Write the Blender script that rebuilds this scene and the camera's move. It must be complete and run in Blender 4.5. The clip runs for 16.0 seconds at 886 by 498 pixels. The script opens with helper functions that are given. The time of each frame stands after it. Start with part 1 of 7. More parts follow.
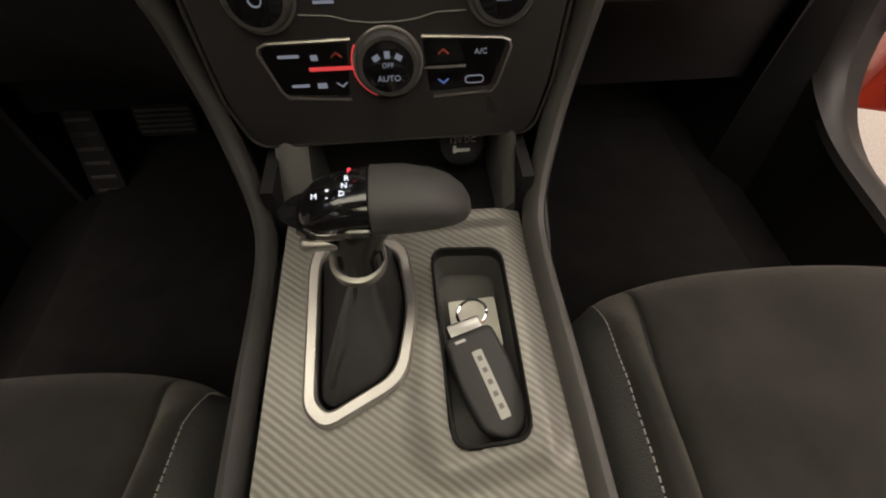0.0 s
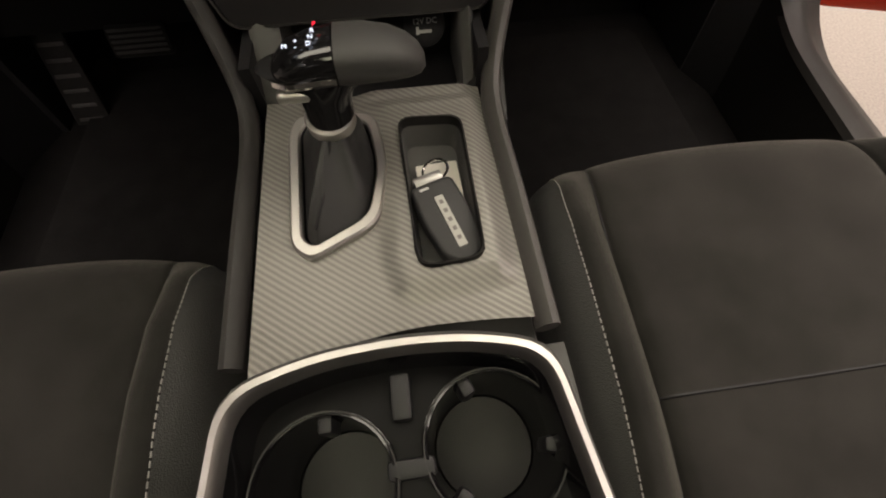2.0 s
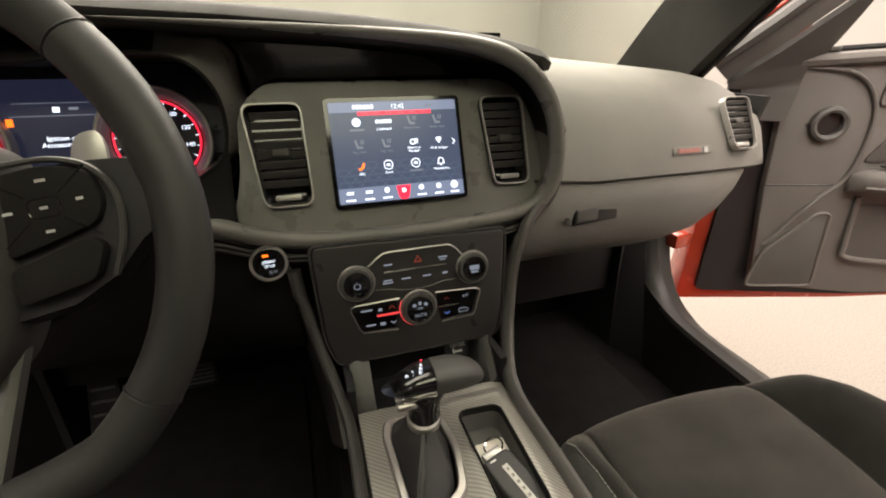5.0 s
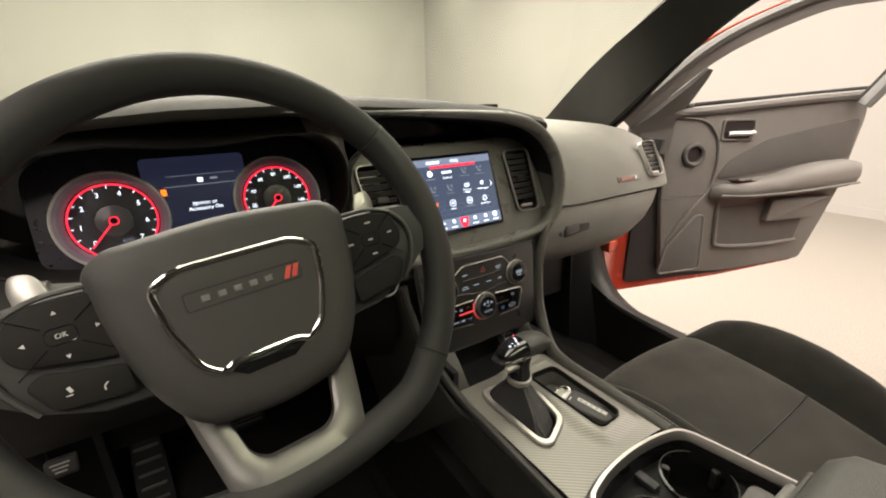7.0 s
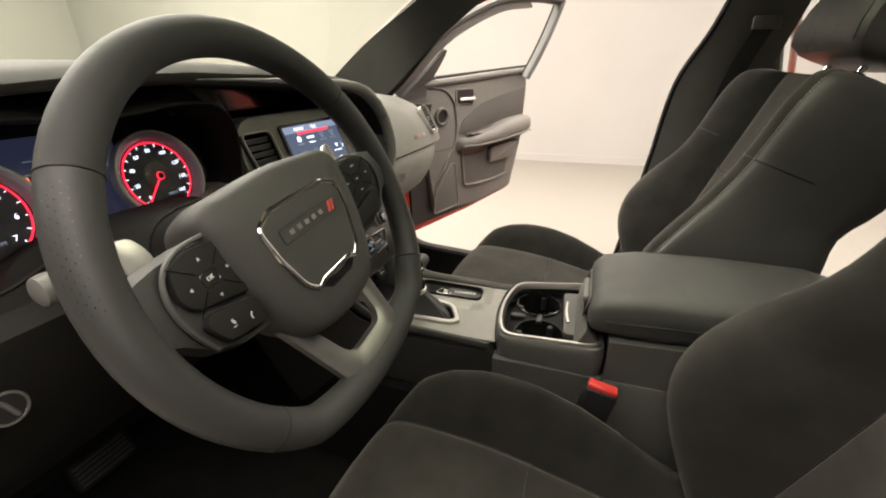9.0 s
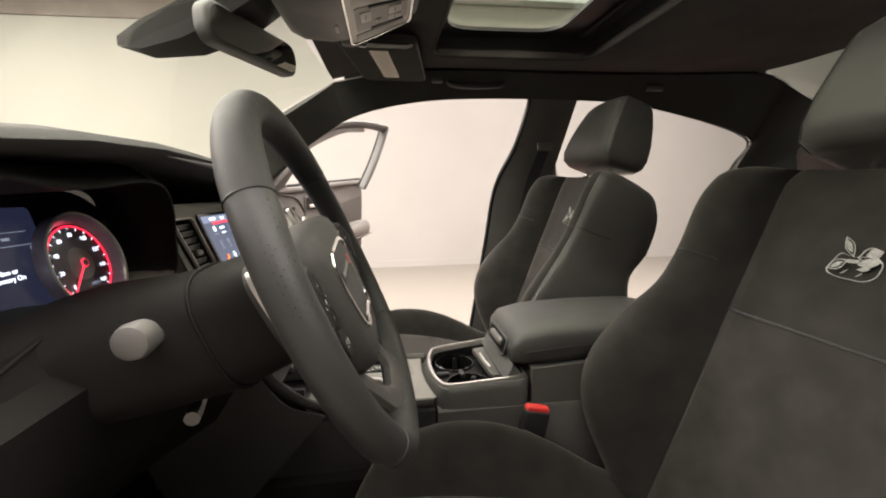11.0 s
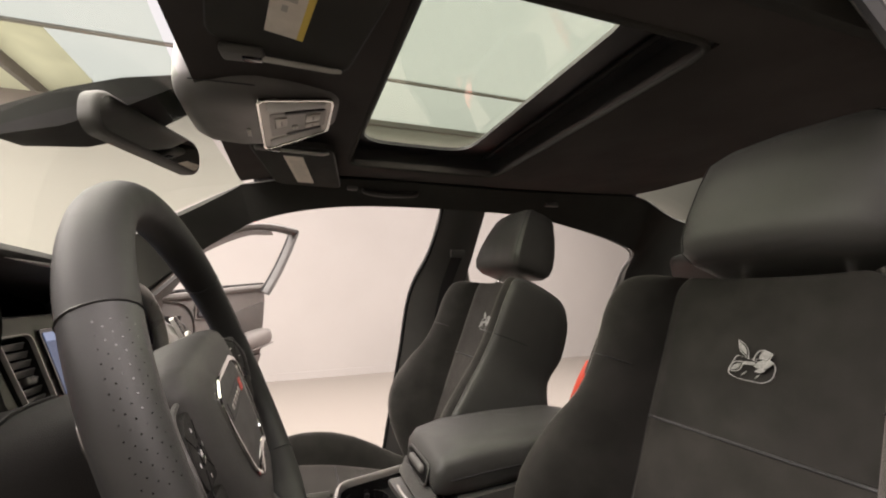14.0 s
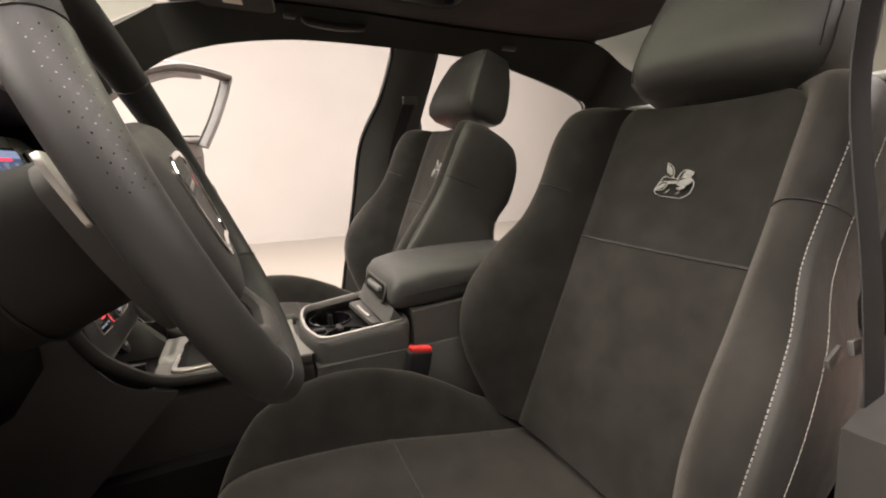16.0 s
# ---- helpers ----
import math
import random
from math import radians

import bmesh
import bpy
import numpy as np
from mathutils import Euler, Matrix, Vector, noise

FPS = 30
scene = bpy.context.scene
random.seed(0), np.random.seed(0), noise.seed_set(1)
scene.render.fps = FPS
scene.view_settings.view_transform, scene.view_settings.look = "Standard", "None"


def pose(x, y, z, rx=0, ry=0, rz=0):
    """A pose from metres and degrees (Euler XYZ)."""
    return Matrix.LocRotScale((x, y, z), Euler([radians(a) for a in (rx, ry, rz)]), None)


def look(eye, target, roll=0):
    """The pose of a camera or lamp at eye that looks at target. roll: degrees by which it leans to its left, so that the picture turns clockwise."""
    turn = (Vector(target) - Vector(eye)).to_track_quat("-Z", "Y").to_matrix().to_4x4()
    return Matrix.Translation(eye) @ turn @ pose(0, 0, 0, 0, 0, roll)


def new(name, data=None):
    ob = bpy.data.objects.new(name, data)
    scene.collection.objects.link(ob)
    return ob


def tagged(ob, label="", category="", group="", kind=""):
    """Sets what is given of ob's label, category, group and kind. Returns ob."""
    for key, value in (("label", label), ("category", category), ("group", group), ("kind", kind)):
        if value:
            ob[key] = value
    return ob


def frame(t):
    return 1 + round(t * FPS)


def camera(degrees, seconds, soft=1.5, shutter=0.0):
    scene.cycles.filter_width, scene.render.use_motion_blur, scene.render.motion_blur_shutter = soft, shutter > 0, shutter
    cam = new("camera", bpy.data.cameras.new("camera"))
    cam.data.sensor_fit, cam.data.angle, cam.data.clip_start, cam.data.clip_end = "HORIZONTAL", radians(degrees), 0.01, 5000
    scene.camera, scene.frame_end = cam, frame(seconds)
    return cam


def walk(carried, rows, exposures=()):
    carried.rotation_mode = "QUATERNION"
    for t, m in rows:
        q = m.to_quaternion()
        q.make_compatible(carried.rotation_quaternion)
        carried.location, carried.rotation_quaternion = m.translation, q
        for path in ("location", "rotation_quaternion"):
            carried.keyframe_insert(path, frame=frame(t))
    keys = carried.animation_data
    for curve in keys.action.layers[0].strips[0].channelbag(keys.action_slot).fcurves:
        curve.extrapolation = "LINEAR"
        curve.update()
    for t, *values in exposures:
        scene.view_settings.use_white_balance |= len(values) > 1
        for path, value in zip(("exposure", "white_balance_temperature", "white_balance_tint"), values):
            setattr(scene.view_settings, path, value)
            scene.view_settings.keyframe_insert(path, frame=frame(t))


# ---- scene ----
cam = camera(93.5, 16.0, 2.0)
PATH = [
    (0, (0.015, -0.213, 0.93), (0.133, 0.899, -0.728), 0.8),
    (0.5, (0.02, -0.233, 0.919), (0.112, 0.804, -0.788), -0.0),
    (1, (0.028, -0.261, 0.918), (0.116, 0.679, -0.845), 0.0),
    (1.5, (0.031, -0.287, 0.917), (0.136, 0.609, -0.868), 0.2),
    (2, (0.027, -0.305, 0.93), (0.156, 0.603, -0.848), 0.1),
    (2.5, (0.005, -0.319, 0.975), (0.246, 0.797, -0.666), 0.9),
    (3, (-0.026, -0.327, 1.01), (0.334, 0.969, -0.47), 0.8),
    (3.5, (-0.051, -0.336, 1.035), (0.395, 1.126, -0.255), 0.3),
    (4, (-0.059, -0.357, 1.058), (0.435, 1.253, -0.021), 0.1),
    (4.2, (-0.065, -0.361, 1.06), (0.435, 1.284, 0.039), -0.0),
    (6.3, (-0.301, -0.456, 1.089), (0.5, 1.248, 0.415), -0.4),
    (6.5, (-0.34, -0.456, 1.094), (0.513, 1.227, 0.432), -0.8),
    (7, (-0.434, -0.464, 1.113), (0.582, 1.119, 0.435), -1.1),
    (7.5, (-0.531, -0.465, 1.126), (0.672, 0.964, 0.409), -1.2),
    (8, (-0.604, -0.462, 1.126), (0.795, 0.747, 0.364), -1.5),
    (8.5, (-0.674, -0.438, 1.128), (0.917, 0.481, 0.337), -1.4),
    (8.7, (-0.701, -0.41, 1.12), (0.952, 0.383, 0.32), -1.1),
    (10.8, (-0.882, -0.159, 1.058), (1.074, -0.366, 0.699), -0.9),
    (11, (-0.884, -0.148, 1.052), (1.079, -0.41, 0.773), -0.9),
    (11.5, (-0.861, -0.149, 1.043), (1.104, -0.515, 0.96), -0.8),
    (12, (-0.858, -0.15, 1.052), (1.092, -0.588, 1.138), -0.9),
    (12.5, (-0.853, -0.148, 1.058), (1.071, -0.647, 1.277), -0.9),
    (13, (-0.849, -0.148, 1.064), (1.048, -0.703, 1.371), -0.9),
    (13.5, (-0.845, -0.146, 1.07), (1.034, -0.759, 1.375), -0.9),
    (14, (-0.838, -0.146, 1.057), (1.032, -0.823, 1.267), -1.0),
    (14.5, (-0.829, -0.148, 1.033), (1.022, -0.903, 1.051), -1.1),
    (15, (-0.831, -0.135, 1.01), (0.989, -0.951, 0.867), -1.1),
    (15.5, (-0.84, -0.131, 0.998), (0.944, -0.985, 0.699), -1.0),
    (16, (-0.854, -0.135, 0.983), (0.904, -0.997, 0.577), -0.8),
]
EXPOSURES = [(0.0, 0.1, 6550, 14), (1.5, 0.1, 6550, 14), (2.5, 0.23, 6550, 15), (3.5, 0.47, 6550, 14), (4.0, 0.53, 6550, 13), (7.0, 0.71, 6500, 9), (8.5, 0.79, 6450, 7), (11.0, 0.87, 6250, 11), (13.5, 0.73, 6200, 14), (14.5, 0.63, 6300, 16), (15.2, 0.71, 6350, 16), (16.0, 0.89, 6400, 14)]
walk(cam, [(t, look(eye, target, roll)) for t, eye, target, roll in PATH], EXPOSURES)

# ---------- light ----------
world = bpy.data.worlds.new("world")
scene.world = world
world.use_nodes = True
world.node_tree.nodes["Background"].inputs[0].default_value = (1.0, 0.93, 0.82, 1)
world.node_tree.nodes["Background"].inputs[1].default_value = 0.02


def area(name, m, sx, sy, power, colour):
    d = bpy.data.lights.new(name, "AREA")
    d.shape, d.size, d.size_y, d.energy, d.color = "RECTANGLE", sx, sy, power, colour
    ob = new(name, d)
    ob.matrix_world = m
    return ob


# the booth's great light box over the car, as two area lamps
area("lamp_overhead", pose(0.5, -0.8, 3.53), 6.2, 7.4, 760, (1.0, 0.87, 0.775))
area("lamp_front", pose(0.4, 4.55, 3.53), 6.4, 3.2, 690, (1.0, 0.885, 0.785))
# unseen strip, added to brighten the white end wall
area("fill_north", pose(1.0, 7.0, 3.4, 35, 0, 0), 8.0, 0.6, 70, (1.0, 0.97, 0.80))

# unseen upward lamp added outside the booth to brighten the ceiling
area("fill_ceiling", pose(8.0, 4.5, 3.2, 180, 0, 0), 4.0, 8.0, 110, (1.0, 0.93, 0.78))

# ---------- materials ----------


def nodes_of(name):
    m = bpy.data.materials.new(name)
    m.use_nodes = True
    t = m.node_tree
    return m, t, t.nodes["Principled BSDF"]


def mat(name, colour, rough=0.5, metal=0.0, vary=0.12, scale=6.0, grain=0.0, grain_scale=900.0, spec=0.5, coat=0.0, sheen=0.0, sheen_tint=(1, 1, 1), rvary=0.1, cells=False):
    """A surface with a slow change of tone, a change of gloss and a fine relief."""
    m, t, p = nodes_of(name)
    p.inputs["Metallic"].default_value, p.inputs["Specular IOR Level"].default_value = metal, spec
    p.inputs["Coat Weight"].default_value, p.inputs["Sheen Weight"].default_value = coat, sheen
    p.inputs["Sheen Tint"].default_value = (*sheen_tint, 1)
    p.inputs["Sheen Roughness"].default_value = 0.45
    geo = t.nodes.new("ShaderNodeNewGeometry")
    n = t.nodes.new("ShaderNodeTexNoise")
    n.inputs["Scale"].default_value, n.inputs["Detail"].default_value = scale, 5
    t.links.new(geo.outputs["Position"], n.inputs["Vector"])
    ramp = t.nodes.new("ShaderNodeMapRange")
    ramp.inputs[1].default_value, ramp.inputs[2].default_value = 0.3, 0.7
    ramp.inputs[3].default_value, ramp.inputs[4].default_value = 1 - vary, 1 + vary
    t.links.new(n.outputs["Fac"], ramp.inputs[0])
    mul = t.nodes.new("ShaderNodeVectorMath")
    mul.operation = "SCALE"
    mul.inputs[0].default_value = colour
    t.links.new(ramp.outputs[0], mul.inputs["Scale"])
    t.links.new(mul.outputs[0], p.inputs["Base Color"])
    fine = t.nodes.new("ShaderNodeTexNoise")
    fine.inputs["Scale"].default_value, fine.inputs["Detail"].default_value = scale * 5, 6
    t.links.new(geo.outputs["Position"], fine.inputs["Vector"])
    rr = t.nodes.new("ShaderNodeMapRange")
    rr.inputs[3].default_value, rr.inputs[4].default_value = max(rough - rvary, 0.02), min(rough + rvary, 1)
    t.links.new(fine.outputs["Fac"], rr.inputs[0])
    t.links.new(rr.outputs[0], p.inputs["Roughness"])
    if grain:
        g = t.nodes.new("ShaderNodeTexVoronoi" if cells else "ShaderNodeTexNoise")
        g.inputs["Scale"].default_value = grain_scale
        t.links.new(geo.outputs["Position"], g.inputs["Vector"])
        b = t.nodes.new("ShaderNodeBump")
        b.inputs["Strength"].default_value, b.inputs["Distance"].default_value = grain, 0.001
        t.links.new(g.outputs["Distance" if cells else "Fac"], b.inputs["Height"])
        t.links.new(b.outputs[0], p.inputs["Normal"])
    return m


def glow(name, colour, strength):
    m, t, p = nodes_of(name)
    p.inputs["Base Color"].default_value = (0.01, 0.01, 0.01, 1)
    p.inputs["Roughness"].default_value = 0.25
    p.inputs["Emission Color"].default_value = (*colour, 1)
    p.inputs["Emission Strength"].default_value = strength
    return m


def glass(name, tint, gloss=1.0):
    """Thin sheet: it lets light straight through, tinted, and mirrors a little by Fresnel."""
    m, t, p = nodes_of(name)
    t.nodes.remove(p)
    out = t.nodes["Material Output"]
    tr, gl, mix, fr = (t.nodes.new(k) for k in ("ShaderNodeBsdfTransparent", "ShaderNodeBsdfGlossy", "ShaderNodeMixShader", "ShaderNodeLayerWeight"))
    tr.inputs[0].default_value = (*tint, 1)
    gl.inputs["Roughness"].default_value = 0.01
    fr.inputs[0].default_value = 0.5
    steep = t.nodes.new("ShaderNodeMath")
    steep.operation = "POWER"
    steep.inputs[1].default_value = 5.0
    t.links.new(fr.outputs["Facing"], steep.inputs[0])
    scale = t.nodes.new("ShaderNodeMath")
    scale.operation = "MULTIPLY_ADD"
    scale.inputs[1].default_value, scale.inputs[2].default_value = 0.9 * gloss, 0.05 * gloss
    t.links.new(steep.outputs[0], scale.inputs[0])
    t.links.new(scale.outputs[0], mix.inputs[0])
    t.links.new(tr.outputs[0], mix.inputs[1])
    t.links.new(gl.outputs[0], mix.inputs[2])
    t.links.new(mix.outputs[0], out.inputs[0])
    return m


def carbon_like(name):
    """Dark satin foil with slanting woven ribs."""
    m, t, p = nodes_of(name)
    geo = t.nodes.new("ShaderNodeNewGeometry")
    mp = t.nodes.new("ShaderNodeMapping")
    mp.inputs["Rotation"].default_value = (0, 0, radians(-52))
    t.links.new(geo.outputs["Position"], mp.inputs["Vector"])
    w = t.nodes.new("ShaderNodeTexWave")
    w.inputs["Scale"].default_value, w.inputs["Distortion"].default_value = 68, 0.5
    w.inputs["Detail Scale"].default_value = 3
    t.links.new(mp.outputs[0], w.inputs["Vector"])
    n = t.nodes.new("ShaderNodeTexNoise")
    n.inputs["Scale"].default_value = 30
    t.links.new(geo.outputs["Position"], n.inputs["Vector"])
    r = t.nodes.new("ShaderNodeValToRGB")
    r.color_ramp.elements[0].color, r.color_ramp.elements[1].color = (0.150, 0.145, 0.128, 1), (0.245, 0.236, 0.209, 1)
    t.links.new(w.outputs["Fac"], r.inputs[0])
    t.links.new(r.outputs[0], p.inputs["Base Color"])
    rr = t.nodes.new("ShaderNodeMapRange")
    rr.inputs[3].default_value, rr.inputs[4].default_value = 0.30, 0.42
    t.links.new(n.outputs["Fac"], rr.inputs[0])
    t.links.new(rr.outputs[0], p.inputs["Roughness"])
    p.inputs["Metallic"].default_value = 0.25
    b = t.nodes.new("ShaderNodeBump")
    b.inputs["Strength"].default_value, b.inputs["Distance"].default_value = 0.24, 0.0005
    t.links.new(w.outputs["Fac"], b.inputs["Height"])
    t.links.new(b.outputs[0], p.inputs["Normal"])
    return m


def suede(name, colour):
    m = mat(name, colour, 0.95, vary=0.27, scale=16, grain=0.5, grain_scale=1400, spec=0.15, sheen=0.18, sheen_tint=(0.9, 0.85, 0.75), rvary=0.03)
    return m


M_SOFT = mat("soft_black_plastic", (0.078, 0.0775, 0.071), 0.5, grain=0.3, grain_scale=1500, vary=0.1, spec=0.4, cells=True)
M_DASH = mat("grained_grey_plastic", (0.19, 0.185, 0.167), 0.6, grain=0.35, grain_scale=1300, vary=0.1, spec=0.22, cells=True)
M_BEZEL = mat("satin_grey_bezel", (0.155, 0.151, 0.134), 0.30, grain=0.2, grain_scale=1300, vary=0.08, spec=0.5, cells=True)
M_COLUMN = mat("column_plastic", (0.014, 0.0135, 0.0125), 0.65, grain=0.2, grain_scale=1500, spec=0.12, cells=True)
M_DOOR = mat("door_trim_plastic", (0.125, 0.119, 0.107), 0.56, grain=0.35, grain_scale=1300, vary=0.1, spec=0.35, cells=True)
M_INSERT = mat("door_insert_vinyl", (0.072, 0.068, 0.061), 0.6, grain=0.4, grain_scale=1000, vary=0.14, spec=0.35, cells=True)
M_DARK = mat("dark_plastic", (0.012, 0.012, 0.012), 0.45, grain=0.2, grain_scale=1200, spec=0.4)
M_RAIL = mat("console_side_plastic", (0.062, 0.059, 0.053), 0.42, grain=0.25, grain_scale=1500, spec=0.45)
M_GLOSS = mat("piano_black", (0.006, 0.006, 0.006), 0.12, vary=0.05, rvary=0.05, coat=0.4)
M_LEATHER = mat("black_leather", (0.049, 0.0497, 0.045), 0.38, grain=0.45, grain_scale=900, spec=0.45, vary=0.14, scale=9, cells=True)
M_RIM = mat("wheel_leather", (0.031, 0.0316, 0.0293), 0.58, grain=0.16, grain_scale=2600, spec=0.24, vary=0.12, cells=True)
M_SUEDE = suede("dark_suede", (0.0205, 0.0198, 0.0176))
M_SUEDE2 = suede("ribbed_dark_cloth", (0.0245, 0.0233, 0.0206))
M_CARPET = mat("black_carpet", (0.009, 0.0086, 0.0082), 1.0, grain=1.0, grain_scale=700, spec=0.1, vary=0.25, scale=20)
M_SATIN = mat("satin_chrome", (0.52, 0.505, 0.47), 0.40, 1.0, vary=0.06, rvary=0.06, scale=20)
M_CHROME = mat("bright_chrome", (0.8, 0.79, 0.76), 0.1, 1.0, vary=0.04, rvary=0.03)
M_STEEL = mat("dull_steel", (0.4, 0.39, 0.37), 0.35, 1.0, vary=0.1)
M_CARBON = carbon_like("woven_foil")
M_HEAD = mat("headliner_cloth", (0.052, 0.0475, 0.044), 0.95, grain=0.5, grain_scale=1000, vary=0.15, spec=0.1)
M_PILLAR = mat("pillar_cloth", (0.038, 0.038, 0.034), 0.9, grain=0.5, grain_scale=1000, vary=0.15, spec=0.1)
M_RED = mat("orange_red_paint", (0.42, 0.045, 0.018), 0.25, 0.25, vary=0.05, coat=0.8, scale=3)
M_RUBBER = mat("rubber", (0.014, 0.014, 0.0135), 0.7, vary=0.12, spec=0.2)
M_THREAD = mat("grey_thread", (0.24, 0.235, 0.215), 0.7, vary=0.2, scale=300)
M_SILVER_THREAD = mat("silver_thread", (0.34, 0.34, 0.325), 0.5, vary=0.25, scale=400, grain=0.6, grain_scale=1500)
M_PATCH = mat("pale_embroidery", (0.27, 0.275, 0.255), 0.55, vary=0.3, scale=300, grain=0.7, grain_scale=1500)
M_BUCKLE = mat("red_button", (0.6, 0.04, 0.035), 0.4, vary=0.05)
M_PAPER = mat("paper_label", (0.62, 0.58, 0.50), 0.7, vary=0.08, scale=40)
M_YELLOW = mat("yellow_label", (0.62, 0.47, 0.08), 0.7, vary=0.06, scale=40)
M_INK = mat("grey_ink", (0.18, 0.17, 0.16), 0.8, vary=0.1)
M_PRINT = mat("white_print", (0.5, 0.5, 0.48), 0.6, vary=0.05)
M_CARD = mat("white_card", (0.7, 0.68, 0.6), 0.6, vary=0.08, scale=60)
M_FOB = mat("fob_black", (0.022, 0.022, 0.021), 0.5, grain=0.25, grain_scale=1600)
M_PADDLE = mat("pale_grey_plastic", (0.42, 0.42, 0.38), 0.4, vary=0.05)
M_WALL = mat("white_wall_paint", (0.275, 0.262, 0.243), 0.85, vary=0.05, scale=0.7, grain=0.05, grain_scale=60)
# unseen west wall, kept dark so less light reaches the driver's side
M_UNSEEN_WALL = mat("unseen_dark_wall", (0.10, 0.097, 0.092), 0.9, vary=0.1, scale=0.9)
M_FLOOR = mat("speckled_floor", (0.175, 0.160, 0.138), 0.75, vary=0.2, scale=130, grain=0.15, grain_scale=260)
M_CEIL = mat("warehouse_ceiling", (0.72, 0.67, 0.52), 0.9, vary=0.12, scale=1.5)
M_BEAM = mat("brown_steel", (0.16, 0.13, 0.115), 0.7, vary=0.15, scale=4)
M_DIFF = glow("light_box_cloth", (1.0, 0.96, 0.90), 0.55)
M_WS = glass("windscreen_glass", (0.80, 0.855, 0.775), 0.6)
M_SUNGLASS = glass("roof_glass", (0.84, 0.885, 0.79), 1.0)
M_LENS = glass("gauge_lens", (0.95, 0.95, 0.97), 0.5)
M_GAUGE_RING = mat("smoky_gauge_ring", (0.29, 0.26, 0.32), 0.18, vary=0.1, rvary=0.05, scale=40, coat=0.5)
M_STALK = mat("grey_stalk_plastic", (0.11, 0.108, 0.10), 0.45, vary=0.06)
M_MIRROR = mat("mirror_silver", (0.75, 0.77, 0.75), 0.02, 1.0, vary=0.01, rvary=0.01)
M_SCREEN = glow("screen_blue", (0.040, 0.052, 0.085), 1.2)
M_SCREEN_BAR = glow("screen_bar", (0.16, 0.19, 0.27), 1.0)
M_SCREEN_LINE = glow("screen_pattern", (0.075, 0.10, 0.15), 1.0)
M_WHITE = glow("lit_white", (0.8, 0.88, 1.0), 1.5)
M_DIM = glow("lit_dim", (0.45, 0.5, 0.6), 0.32)
M_REDGLOW = glow("lit_red", (1.0, 0.022, 0.05), 1.5)
M_WELL = mat("matt_black_well", (0.0065, 0.0065, 0.006), 0.55, vary=0.1, spec=0.12)
M_PAD = mat("dash_top_pad", (0.048, 0.0475, 0.0435), 0.72, grain=0.3, grain_scale=1500, vary=0.1, spec=0.22, cells=True)
M_GRIP = mat("grip_leather", (0.050, 0.0495, 0.046), 0.46, grain=0.16, grain_scale=2600, spec=0.45, vary=0.12, cells=True)
M_HUB = mat("hub_plastic", (0.045, 0.0445, 0.041), 0.52, grain=0.25, grain_scale=1500, spec=0.3, vary=0.1, cells=True)
M_SLATE = mat("slate_grey_plastic", (0.27, 0.26, 0.235), 0.45, 0.2, vary=0.06, scale=60)
M_REDSOFT = glow("dim_red", (1.0, 0.08, 0.08), 0.6)
M_COOL = glow("dim_blue", (0.12, 0.22, 0.6), 0.5)
M_ORANGE = glow("lit_orange", (1.0, 0.16, 0.01), 1.6)
M_TFT = glow("cluster_display", (0.009, 0.0105, 0.022), 1.0)
# violet in the base colour stands for reflected haze over the cluster
M_CLUSTER = mat("hazed_cluster_plastic", (0.012, 0.010, 0.017), 0.3, vary=0.1, scale=20)
M_SILVER = mat("silver_paint", (0.46, 0.45, 0.42), 0.34, 0.55, vary=0.06, scale=40)
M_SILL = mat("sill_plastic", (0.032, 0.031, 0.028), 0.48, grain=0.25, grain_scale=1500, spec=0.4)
M_FACE = mat("gauge_face", (0.02, 0.02, 0.022), 0.5, vary=0.05)

# ---------- building helpers ----------


def finish(bm, name, material, smooth=True, angle=40):
    bmesh.ops.recalc_face_normals(bm, faces=bm.faces[:])
    me = bpy.data.meshes.new(name)
    if smooth:
        lim = radians(angle)
        for f in bm.faces:
            f.smooth = True
        for e in bm.edges:
            if len(e.link_faces) == 2 and e.calc_face_angle(0) > lim:
                e.smooth = False
    bm.to_mesh(me)
    bm.free()
    me.materials.append(material)
    return me


def part(name, bm, material, parent=None, label="", smooth=True, angle=40):
    """One mesh under a thing or a part."""
    ob = new(name, finish(bm, name, material, smooth, angle))
    if parent is not None:
        ob.parent = parent
        ob.matrix_parent_inverse = parent.matrix_basis.inverted()
    if label:
        tagged(ob, label)
    return ob


def thing(name, label, category, at=(0, 0, 0), group="", kind=""):
    ob = new(name)
    ob.location = at
    ob.empty_display_size = 0.05
    return tagged(ob, label, category, group, kind)


def solid(name, bm, material, label, category, group="", kind="", angle=40):
    return tagged(part(name, bm, material, None, "", True, angle), label, category, group, kind)


def move(bm, m):
    bmesh.ops.transform(bm, matrix=m, verts=bm.verts[:])
    return bm


def box(sx, sy, sz, m=Matrix(), bevel=0.0, seg=2):
    bm = bmesh.new()
    bmesh.ops.create_cube(bm, size=1)
    move(bm, Matrix.Diagonal((sx, sy, sz, 1)))
    if bevel:
        bmesh.ops.bevel(bm, geom=bm.edges[:], offset=bevel, segments=seg, profile=0.5, affect="EDGES")
    return move(bm, m)


def slab(x0, x1, y0, y1, z0, z1, bevel=0.0):
    return box(x1 - x0, y1 - y0, z1 - z0, pose((x0 + x1) / 2, (y0 + y1) / 2, (z0 + z1) / 2), bevel)


